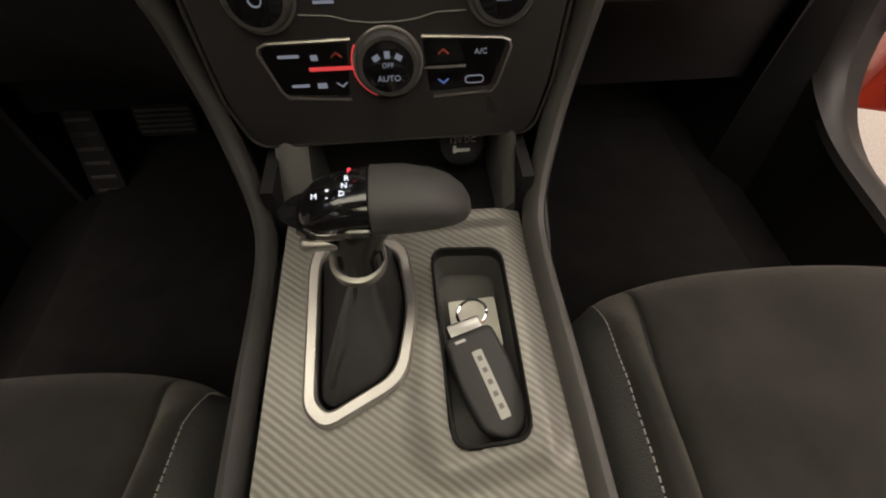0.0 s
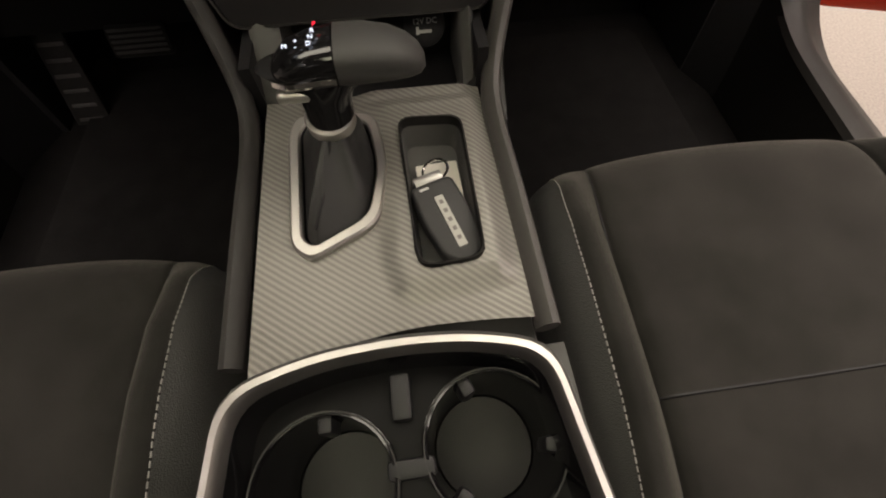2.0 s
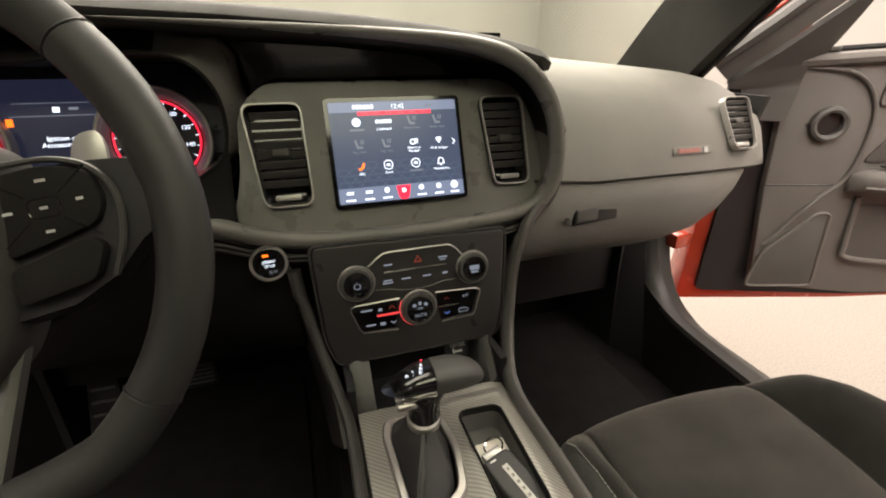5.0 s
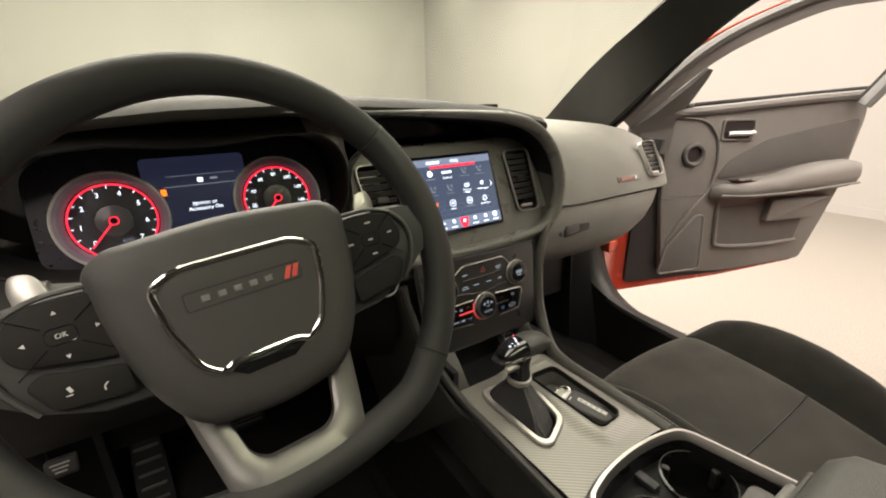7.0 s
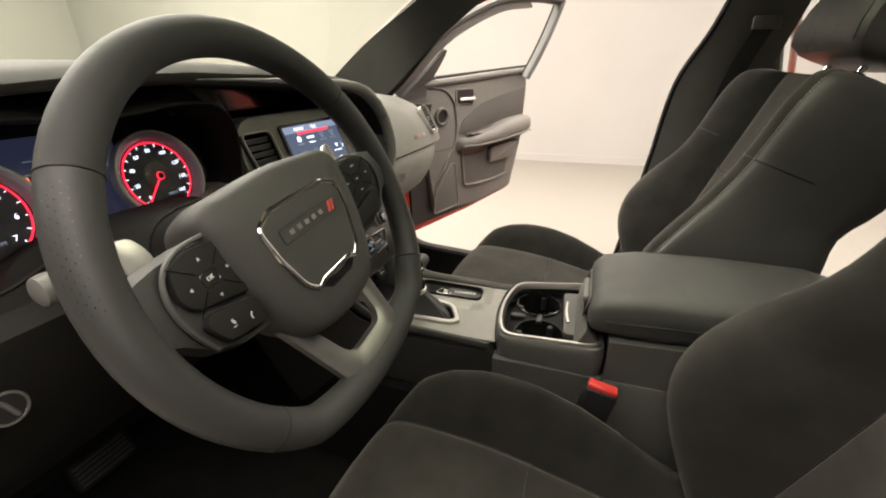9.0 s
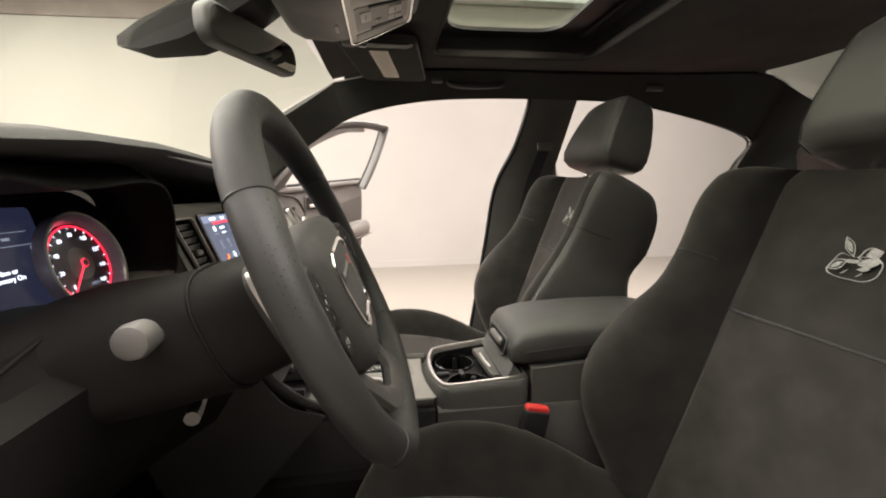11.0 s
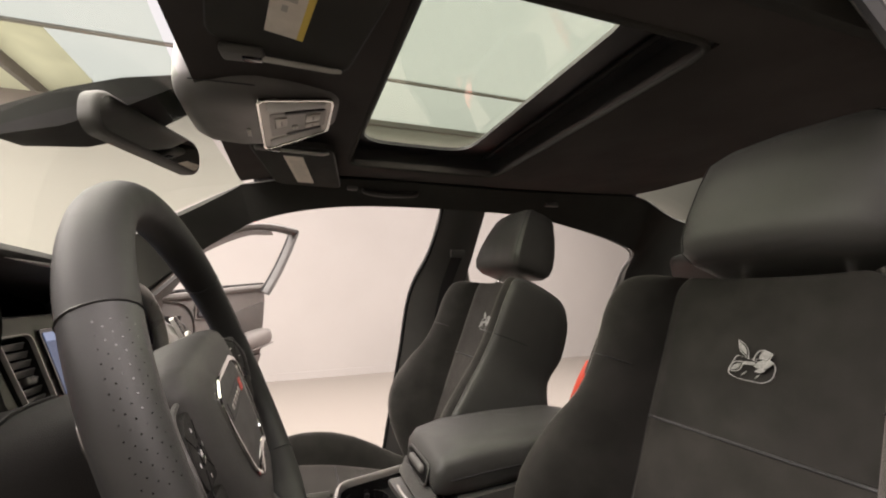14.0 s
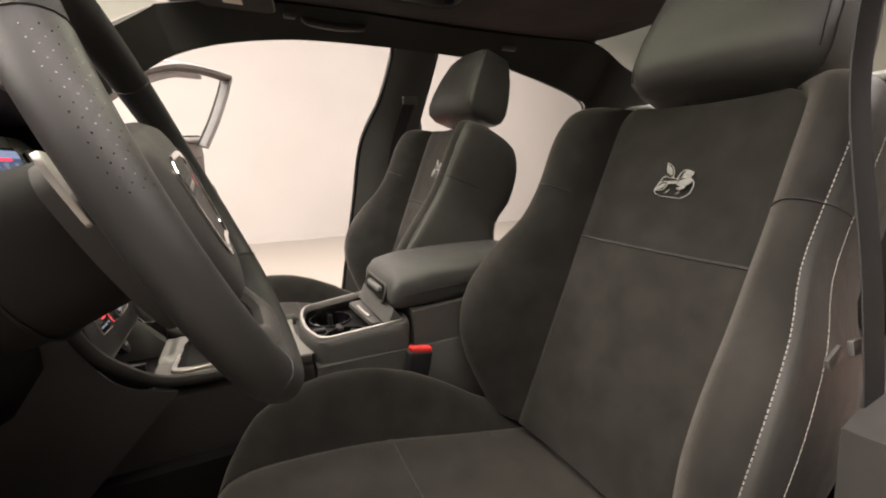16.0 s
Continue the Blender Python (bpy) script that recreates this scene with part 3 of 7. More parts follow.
def seat(name, dx, dy, dz, label, puff=1.0):
    s = thing(name, label, "seat", (dx, -0.3 + dy, 0.28))

    def place(x, y, z):
        return Vector((x + dx, y + dy, z + dz))

    # cushion: a line from front edge to back, bolsters at both sides
    mid = curve_pts([(0.012, 0.36, 0), (0.018, 0.44, 0), (0.008, 0.51, 0), (-0.03, 0.546, 0), (-0.12, 0.546, 0), (-0.28, 0.527, 0), (-0.45, 0.488, 0), (-0.62, 0.452, 0)], 5)
    sec = curve_pts([(0, 0, 0), (0.09, 0.002, 0), (0.145, 0.006, 0), (0.162, 0.0, 0), (0.168, -0.006, 0), (0.174, 0.006, 0), (0.190, 0.042, 0), (0.208, 0.070, 0), (0.222, 0.078, 0), (0.234, 0.071, 0), (0.258, 0.042, 0), (0.272, -0.02, 0), (0.274, -0.10, 0), (0.266, -0.19, 0)], 4)
    full = [(-p.x, p.y) for p in sec[::-1]] + [(p.x, p.y) for p in sec[1:]]
    nm = len(mid)
    grid = []

    def swell(y, v):
        """How far the bolsters rise, from the front lip to the backrest."""
        if v < 0.28:
            return 0.05
        tab = ((0.02, 0.06), (-0.02, 0.26), (-0.06, 0.72), (-0.12, 1.12), (-0.19, 1.36), (-0.27, 1.42), (-0.35, 1.28), (-0.42, 0.98), (-0.50, 0.5), (-0.62, 0.12))
        for (y0, k0), (y1, k1) in zip(tab, tab[1:]):
            if y >= y1:
                u = min(1, max(0, (y0 - y) / (y0 - y1)))
                return k0 + (k1 - k0) * u
        return tab[-1][1]

    for j, m in enumerate(mid):
        v = j / (nm - 1)
        k = swell(m.x, v) * puff
        q = min(1, max(0, (v - 0.25) / 0.45))
        wid = 0.85 + 0.15 * q * q * (3 - 2 * q)
        row = []
        for (x, h) in full:
            z = m.y + (h * k if h > 0 else h * min(1, 0.4 + v * 4))
            lead = -0.11 * (abs(x) / 0.28) ** 2.4 * (1 - min(1, v / 0.65))
            flare = 1 + 0.22 * (1 - min(1, v / 0.75)) * (1 - min(1, max(0, abs(x) - 0.17) / 0.10))
            row.append(place(x * wid * flare, m.x + lead, z))
        grid.append(row)
    nf = len(full)

    def cut(lo, hi):
        return loft([r[lo:hi + 1] for r in grid], False, False)

    c = nf // 2
    iw, ib = 4 * 4, 4 * 9
    part("cushion_panel", cut(c - iw, c + iw), M_SUEDE2, s, "ribbed dark cloth seat panel")
    part("cushion_bolster", cut(c - ib, c - iw), M_SUEDE, s)
    part("cushion_bolster", cut(c + iw, c + ib), M_SUEDE, s)
    part("cushion_side", cut(0, c - ib), M_LEATHER, s)
    part("cushion_side", cut(c + ib, nf - 1), M_LEATHER, s)
    for sg in (-1, 1):
        col = c + sg * ib
        stitches(s, [r[col] + Vector((0, 0, 0.0015)) for r in grid[6:-6]])
    row = min(grid[nm // 4:], key=lambda r: abs(r[c].y - dy + 0.275))
    part("seam", tube([p + Vector((0, 0, 0.0004)) for p in row[c - iw + 1:c + iw]], 0.0016, 5), M_DARK, s)
    for sg in (-1, 1):
        part("seam", tube([r[c + sg * iw] + Vector((0, 0, 0.0008)) for r in grid[4:-4]], 0.0016, 5), M_DARK, s)
    part("seat_base", join(slab(dx - 0.24, dx + 0.24, dy - 0.6, dy - 0.02, 0.29, 0.40, 0.02)), M_DARK, s)
    # backrest: stations up the lean
    lean = radians(21)
    up, fwd = Vector((0, -math.sin(lean), math.cos(lean))), Vector((0, math.cos(lean), math.sin(lean)))
    base = Vector((0, -0.565, 0.531))
    st = [  # height, half width, bolster reach, insert half width, thickness
        (-0.05, 0.235, 0.03, 0.150, 0.13), (0.03, 0.266, 0.10, 0.150, 0.10), (0.10, 0.276, 0.140, 0.150, 0.15), (0.18, 0.278, 0.148, 0.150, 0.16),
        (0.27, 0.266, 0.125, 0.150, 0.15), (0.345, 0.244, 0.098, 0.150, 0.14), (0.42, 0.240, 0.086, 0.148, 0.165), (0.50, 0.242, 0.084, 0.146, 0.16),
        (0.545, 0.238, 0.078, 0.145, 0.145), (0.577, 0.226, 0.066, 0.142, 0.125), (0.595, 0.200, 0.036, 0.13, 0.09), (0.600, 0.170, 0.0, 0.12, 0.06)]
    fine = curve_pts([(a, b, c2) for a, b, c2, d, e in st], 3)
    fine2 = curve_pts([(d, e, 0) for a, b, c2, d, e in st], 3)
    rings = []
    for (h, w, r), (iwid, th, _) in zip(fine, fine2):
        half = curve_pts([(0, -0.012, 0), (iwid * 0.6, -0.008, 0), (iwid, 0.0, 0), (iwid + 0.008, -0.006, 0), (iwid + (w - iwid) * 0.26, r * 0.5, 0), (iwid + (w - iwid) * 0.55, r * 0.93, 0), (w - 0.020, r, 0), (w - 0.004, r - 0.012, 0), (w + 0.004, r - 0.035, 0), (w, -0.03, 0), (w - 0.03, -th, 0), (w * 0.5, -th - 0.015, 0), (0, -th - 0.018, 0)], 3)
        ring = [(p.x, p.y) for p in half] + [(-p.x, p.y) for p in half[-2:0:-1]]
        rings.append([place(*(base + up * h + fwd * d + Vector((x, 0, 0)))) for x, d in ring])
    nr = len(rings[0])
    a, b, e = 3 * 3, 3 * 7, 3 * 9

    def strip(lo, hi, cap=False, r0=0, r1=None):
        return loft([[r[i % nr] for i in range(lo, hi + 1)] for r in rings[r0:r1]], False, False)

    cutrow = 3 * 5
    part("back_panel", strip(-a, a, r0=0, r1=cutrow + 1), M_SUEDE2, s, "ribbed dark cloth lower back panel")
    part("shoulder_panel", strip(-a, a, r0=cutrow), M_SUEDE, s, "dark suede shoulder panel")
    for lo, hi in ((a, b), (-b, -a)):
        part("back_bolster", strip(lo, hi), M_SUEDE, s)
    for lo, hi in ((b, e), (-e, -b)):
        part("back_side", strip(lo, hi), M_LEATHER, s)
    bm = strip(e, nr - e)
    top = [bm.verts.new(p) for p in rings[-1]]
    bm.faces.new(top)
    part("back_shell", bm, M_LEATHER, s)
    seam = [r for r in rings]
    for lo in (a, -a):
        part("seam", tube([r[lo % nr] + fwd * 0.0005 for r in seam[:-2]], 0.0022, 5), M_DARK, s)
    part("seam", tube([rings[cutrow][i % nr] + fwd * 0.0005 for i in range(-a, a + 1)], 0.0022, 5), M_DARK, s)
    for lo in (b, -b):
        stitches(s, [r[lo % nr] + fwd * 0.002 for r in rings[3:-4]])
        o = 4 if lo > 0 else -4
        if dx < 0:
            stitches(s, [r[(lo + o) % nr] + Vector((math.copysign(0.002, lo), 0, 0)) for r in rings[3:-6]])
    # the leather strip is sewn across at shoulder height
    for sg in (1, -1):
        row = rings[3 * 6]
        part("seam", tube([row[(sg * i) % nr] + fwd * 0.0006 for i in range(a + 3, b + 7)], 0.0013, 5), M_DARK, s)
    # embroidered badge: plain shapes only
    e0 = base + up * 0.468 + fwd * (-0.004)
    m = plane_at(place(*e0), (-1, 0, 0), up)
    def leaf(x0, y0, x1, y1, wd, n=8):
        """A pointed oval from one end to the other."""
        a, b = Vector((x0, y0)), Vector((x1, y1))
        q = Vector((-(b - a).y, (b - a).x)).normalized() * wd
        return [tuple(a + (b - a) * (k / n) + q * math.sin(math.pi * k / n)) for k in range(n + 1)] + [tuple(a + (b - a) * (k / n) - q * math.sin(math.pi * k / n)) for k in range(n - 1, 0, -1)]

    def outline(poly, width=0.94):
        cx, cy = sum(p[0] for p in poly) / len(poly), sum(p[1] for p in poly) / len(poly)
        return frame_plate(poly, [(cx + (x - cx) * width, cy + (y - cy) * width) for x, y in poly], 0.0011, m)

    fill = lambda poly, k=1.0: prism([(x, y) for x, y in poly], 0.0009, m)
    rim1 = rounded([(-0.034, -0.024), (-0.020, -0.031), (0.020, -0.033), (0.033, -0.024), (0.035, -0.006), (0.024, 0.004), (-0.006, 0.000), (-0.022, 0.006)], 0.008)
    part("embroidery", join(outline(rim1, 0.965), outline(leaf(-0.004, 0.001, -0.023, 0.028, 0.0058), 0.88), outline(leaf(0.002, -0.001, 0.028, 0.012, 0.0105), 0.90), outline(leaf(-0.031, -0.021, -0.010, -0.005, 0.0075), 0.86)), M_SILVER_THREAD, s, "silver embroidered outlines")
    part("embroidery", join(fill(leaf(-0.008, 0.006, -0.021, 0.024, 0.0034)), fill(leaf(0.010, 0.004, 0.026, 0.012, 0.0066)), fill(leaf(0.004, -0.010, 0.031, -0.001, 0.0065)), fill(leaf(-0.028, -0.019, -0.014, -0.008, 0.0034)), fill(rounded([(-0.010, -0.004), (0.006, -0.003), (0.005, -0.008), (-0.011, -0.009)], 0.002)), fill(leaf(0.006, -0.017, 0.022, -0.013, 0.0028)), fill(leaf(-0.012, -0.026, -0.004, -0.018, 0.0008)), fill(leaf(0.008, -0.027, 0.015, -0.020, 0.0008))), M_PATCH, s, "pale grey embroidered fields")
    # headrest: boxy pad with seamed corners, raised on two posts
    big = 1.05 if dx < 0 else 1.0
    hb = base + up * (0.622 if dx < 0 else 0.632) + fwd * (-0.005) + Vector((-0.012 if dx < 0 else 0.006, 0, 0))
    hr = []
    for (h, w, d0, d1) in ((0.000, 0.112, -0.070, 0.000), (0.004, 0.134, -0.092, 0.022), (0.018, 0.149, -0.103, 0.044), (0.045, 0.153, -0.107, 0.053), (0.085, 0.147, -0.105, 0.053), (0.14, 0.134, -0.097, 0.046), (0.188, 0.119, -0.084, 0.036), (0.206, 0.110, -0.074, 0.027), (0.214, 0.094, -0.058, 0.014), (0.217, 0.05, -0.035, -0.004)):
        ring = []
        if dx < 0 and 0.01 < h < 0.2:
            w += (0.143 - w) * 0.6
        for k in range(32):
            t = 2 * math.pi * k / 32
            cx, cy = math.cos(t), math.sin(t)
            px = w * big * math.copysign(abs(cx) ** 0.22, cx)
            py = (d0 + d1) / 2 + (d1 - d0) / 2 * math.copysign(abs(cy) ** 0.22, cy)
            if cy > 0.3:
                py -= 0.010 * (px / w) ** 2
            ring.append(place(*(hb + up * h * big + fwd * py + Vector((px, 0, 0)))))
        hr.append(ring)
    h = part("headrest", loft(hr), M_LEATHER, s, "black leather headrest with seamed corners", angle=60)
    for k in (4, 12):
        part("seam", tube([r[k] + fwd * 0.0004 for r in hr[2:-2]], 0.0011, 5), M_RUBBER, h)
    for x in (-0.072, 0.072):
        part("post", tube([place(*(hb + up * -0.07 + fwd * -0.040 + Vector((x, 0, 0)))), place(*(hb + up * 0.02 + fwd * -0.040 + Vector((x, 0, 0))))], 0.006, 10), M_CHROME, h, "chrome post")
        part("post_guide", tube([place(*(hb + up * -0.034 + fwd * -0.040 + Vector((x, 0, 0)))), place(*(hb + up * -0.016 + fwd * -0.040 + Vector((x, 0, 0))))], 0.012, 12), M_DARK, h)
    return s


def stitches(parent, line, gap=0.006, size=0.0012, name="stitching"):
    """A dashed seam of thread along a line."""
    out = bmesh.new()
    pts = [Vector(p) for p in line]
    d = [0.0]
    for p, q in zip(pts, pts[1:]):
        d.append(d[-1] + (q - p).length)
    s = gap / 2
    i = 0
    while s < d[-1]:
        while d[i + 1] < s:
            i += 1
        p, q = pts[i], pts[i + 1]
        t = (q - p).normalized()
        c = p + t * (s - d[i])
        side = t.orthogonal().normalized()
        o = t.cross(side)
        vs = []
        for e in (-1, 1):
            for k in range(4):
                a = math.pi / 2 * k
                vs.append(out.verts.new(c + t * (e * gap * 0.33) + (side * math.cos(a) + o * math.sin(a)) * size * 0.6))
        for k in range(4):
            out.faces.new((vs[k], vs[(k + 1) % 4], vs[4 + (k + 1) % 4], vs[4 + k]))
        out.faces.new(vs[3::-1])
        out.faces.new(vs[4:])
        s += gap
    return part(name, out, M_THREAD, parent, "pale grey stitching")


seat("passenger_seat", 0.40, 0.0, 0.0, "dark suede and leather sports seat with pale stitching", 0.76)
seat("driver_seat", -0.40, -0.05, -0.015, "dark suede and leather sports seat, set lower and further back", 1.0)

# ---------- centre console ----------
CZ = 0.638


def console():
    c = thing("centre_console", "black centre console with woven foil panel and satin trim", "console", (0, -0.2, 0.28))
    body = loft([[Vector((x, y, z)) for x, z in ((-0.098, 0.28), (-0.101, 0.50), (-0.106, top - 0.012), (-0.104, top), (0.110, top), (0.114, top - 0.012), (0.110, 0.50), (0.106, 0.28))] for y, top in ((0.30, 0.55), (0.10, 0.60), (-0.02, 0.612), (-0.232, 0.614))])
    part("side_panel", body, M_SILL, c, "black plastic console sides")
    # foil panel with two openings, three strips and a bridge
    bez = rounded([(-0.067, -0.003), (0.005, -0.008), (0.013, -0.068), (0.001, -0.128), (-0.054, -0.155), (-0.069, -0.141), (-0.074, -0.025)], 0.016)
    bezi = [(x * 1.0, y) for x, y in rounded([(-0.058, -0.013), (-0.003, -0.017), (0.003, -0.071), (-0.007, -0.120), (-0.051, -0.143), (-0.060, -0.134), (-0.064, -0.030)], 0.014)]
    tray = rounded([(0.024, -0.022), (0.083, -0.026), (0.080, -0.172), (0.027, -0.175)], 0.014, 4)

    part("panel", sculpted_panel([((p[0] + q[0]) / 2, (p[1] + q[1]) / 2) for p, q in zip(bez, bezi)], tray), M_CARBON, c, "dark woven-look foil panel", angle=60)
    part("shift_bezel", frame_plate(bez, bezi, 0.009, pose(0, 0, CZ - 0.002), 0.002), M_SATIN, c, "satin chrome shift surround")
    part("boot_well", loft([[Vector((x, y, z)) for x, y in bezi] for z in (CZ, CZ - 0.03)], True, False), M_DARK, c)
    # tray: rim and sunk bowl
    inner = [((x - 0.0535) * 0.86 + 0.0535, (y + 0.099) * 0.93 - 0.099) for x, y in tray]
    part("tray_rim", frame_plate(tray, [((x - 0.0535) * 0.93 + 0.0535, (y + 0.099) * 0.965 - 0.099) for x, y in tray], 0.010, pose(0, 0, CZ + 0.0015), 0.002), M_COLUMN, c, "black raised tray rim")
    bm = loft([[Vector((x, y, z)) for x, y in o] for o, z in (([((x - 0.0535) * 0.94 + 0.0535, (y + 0.099) * 0.97 - 0.099) for x, y in tray], CZ + 0.003), (inner, CZ - 0.018), ([((x - 0.0535) * 0.8 + 0.0535, (y + 0.099) * 0.9 - 0.099) for x, y in tray], CZ - 0.022))], True, False)
    bm.faces.new([v for v in bm.verts][-len(tray):])
    part("tray", bm, M_SOFT, c, "shallow black rubber tray")
    # side rails sweeping up to the dashboard
    for sg, off in ((1, 0.008), (-1, -0.002)):
        path = curve_pts([(sg * 0.108 + off * 0.9, -0.228, 0.634), (sg * 0.107 + off, -0.12, 0.638), (sg * 0.106 + off, -0.03, 0.641), (sg * 0.110 + off, 0.015, 0.655), (sg * 0.124 + off, 0.056, 0.695), (sg * 0.135 + off, 0.080, 0.735), (sg * 0.147 + off, 0.096, 0.79), (sg * 0.170 + off, 0.108, 0.84), (sg * 0.205 + off, 0.12, 0.875)], 5)
        if sg < 0:
            path = path[:31] + [path[30] + Vector((-0.002, 0.006, 0.03))]
        # matching rails; the driver's is darkened for the shade on that side
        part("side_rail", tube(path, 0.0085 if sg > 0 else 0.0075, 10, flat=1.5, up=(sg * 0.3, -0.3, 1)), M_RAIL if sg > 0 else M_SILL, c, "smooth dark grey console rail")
    for sg, off in ((1, 0.006), (-1, -0.002)):
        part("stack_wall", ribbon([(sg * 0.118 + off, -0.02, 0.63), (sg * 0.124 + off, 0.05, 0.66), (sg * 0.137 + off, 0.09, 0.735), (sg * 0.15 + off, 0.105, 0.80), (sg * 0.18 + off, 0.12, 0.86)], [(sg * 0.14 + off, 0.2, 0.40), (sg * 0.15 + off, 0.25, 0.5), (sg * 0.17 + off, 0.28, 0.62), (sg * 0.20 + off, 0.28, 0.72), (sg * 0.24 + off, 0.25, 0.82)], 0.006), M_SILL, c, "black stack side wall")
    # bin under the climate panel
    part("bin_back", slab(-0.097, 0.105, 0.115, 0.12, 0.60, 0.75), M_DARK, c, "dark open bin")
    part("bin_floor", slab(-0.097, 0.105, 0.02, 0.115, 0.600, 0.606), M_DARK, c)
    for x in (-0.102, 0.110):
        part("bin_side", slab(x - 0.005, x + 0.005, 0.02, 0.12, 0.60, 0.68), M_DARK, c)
    for x0, x1 in ((-0.099, -0.072), (0.107, 0.094)):
        part("bin_wall", loft([[Vector((x, y, z)) for x, z in ((x0, 0.61), (x0, zt), (x0 + (x1 - x0) * 0.35, zt + 0.006), (x1, zt - 0.004), (x1, 0.61))] for y, zt in ((0.022, 0.640), (0.05, 0.672), (0.085, 0.702), (0.112, 0.712))]), M_SOFT, c, "grey bin side wall", angle=50)
    sock = part("socket", disc(0.021, 0.012, pose(0.063, 0.088, 0.66, 62, 0, 0), 28, 0.002), M_DARK, c, "round black power socket cap")
    m = pose(0.063, 0.0825, 0.663, 62, 0, 0)
    words("12V DC", 0.0075, m @ pose(0, 0.004, 0.0035), M_PRINT, sock)
    part("print", join(box(0.013, 0.003, 0.0004, m @ pose(0.0, -0.005, 0.0035)), box(0.003, 0.007, 0.0004, m @ pose(-0.0075, -0.004, 0.0035))), M_PRINT, sock)
    # cup holder block
    out = rounded([(-0.108, -0.245), (-0.05, -0.228), (0.01, -0.224), (0.06, -0.228), (0.110, -0.242), (0.128, -0.425), (-0.116, -0.425)], 0.025, 5)
    mid = [((x - 0.006) * 0.93 + 0.006, (y + 0.33) * 0.91 - 0.33) for x, y in out]
    inn = [((x - 0.006) * 0.85 + 0.006, (y + 0.33) * 0.83 - 0.33) for x, y in out]
    ringz = lambda o, z0: [Vector((x, y, z0 - 0.08 * (y + 0.25))) for x, y in o]
    part("cup_block", loft([ringz(out, 0.60), ringz([((x - 0.006) * 1.02 + 0.006, (y + 0.33) * 1.02 - 0.33) for x, y in out], 0.645), ringz(out, 0.657), ringz([((x - 0.006) * 0.97 + 0.006, (y + 0.33) * 0.965 - 0.33) for x, y in out], 0.660)], True, False), M_SOFT, c)
    part("cup_ring", loft([ringz([((x - 0.006) * 0.98 + 0.006, (y + 0.33) * 0.975 - 0.33) for x, y in out], 0.657), ringz([((x - 0.006) * 0.965 + 0.006, (y + 0.33) * 0.955 - 0.33) for x, y in out], 0.665), ringz(mid, 0.6655), ringz([((x - 0.006) * 0.9 + 0.006, (y + 0.33) * 0.88 - 0.33) for x, y in out], 0.660), ringz([((x - 0.006) * 0.89 + 0.006, (y + 0.33) * 0.87 - 0.33) for x, y in out], 0.645)], True, False), M_SATIN, c, "broad satin chrome cup holder surround")
    part("cup_well", loft([ringz([((x - 0.006) * 0.9 + 0.006, (y + 0.33) * 0.88 - 0.33) for x, y in out], 0.655), ringz(inn, 0.63), ringz(inn, 0.625)], True, False), M_GLOSS, c)
    for i, (x, y) in enumerate(((-0.046, -0.310), (0.062, -0.297))):
        n = 28
        part("cup_wall", loft([[Vector((x + r * math.cos(2 * math.pi * k / n), y + r * math.sin(2 * math.pi * k / n), z)) for k in range(n)] for r, z in ((0.047, 0.636), (0.0465, 0.640), (0.0435, 0.641), (0.042, 0.636), (0.040, 0.556), (0.037, 0.551))], True, False), M_GLOSS, c, "glossy black cup well")
        part("cup_floor", disc(0.0385, 0.004, pose(x, y, 0.553), 28), M_SILL, c, "black rubber cup floor")
        part("cup_edge", tube([(x + 0.0455 * math.cos(2 * math.pi * k / 40), y + 0.0455 * math.sin(2 * math.pi * k / 40), 0.6405) for k in range(40)], 0.0006, 5, True), M_SILL, c)
        for k in range(3):
            a = radians(90 + 120 * k + 20 * i)
            part("cup_finger", box(0.012, 0.01, 0.03, pose(x + 0.038 * math.cos(a), y + 0.038 * math.sin(a), 0.622, 0, 0, math.degrees(a)), 0.003), M_DARK, c)
    part("cup_deck", ring_deck(inn, [(-0.046, -0.310, 0.047), (0.062, -0.297, 0.047)], 0.63), M_WELL, c)
    part("divider", box(0.014, 0.03, 0.012, pose(0.005, -0.262, 0.637), 0.003), M_DARK, c)
    part("divider", box(0.03, 0.012, 0.01, pose(0.008, -0.305, 0.636), 0.003), M_DARK, c)
    # lid edge and armrest
    part("sliding_lid", prism(rounded([(-0.07, -0.355), (0.085, -0.345), (0.09, -0.385), (-0.07, -0.385)], 0.010), 0.010, pose(0, 0, 0.655), 0.003), M_RAIL, c, "dark sliding lid")
    part("lid_pull", tube(curve_pts([(-0.035, -0.362, 0.667), (0.0, -0.356, 0.669), (0.04, -0.356, 0.668)], 6), 0.003, 6, flat=0.6), M_SATIN, c, "curved satin pull")
    part("rear_body", slab(-0.118, 0.130, -0.82, -0.425, 0.28, 0.618, 0.01), M_SOFT, c, "black plastic console rear")
    part("cup_bay_base", slab(-0.118, 0.130, -0.425, -0.236, 0.28, 0.545), M_SOFT, c, "black plastic block under the cup wells")
    for x0, x1, y0 in ((-0.118, -0.106, -0.425), (0.118, 0.130, -0.425), (-0.106, 0.118, -0.244)):
        part("cup_bay_wall", slab(x0, x1, y0, -0.236, 0.545, 0.616), M_SOFT, c)
    part("rear_box", loft([[Vector((x, y, z)) for x, z in ((-0.114, 0.60), (-0.112, top), (0.124, top), (0.126, 0.60))] for y, top in ((-0.43, 0.69), (-0.60, 0.70), (-0.82, 0.70))]), M_SOFT, c)
    arm = []
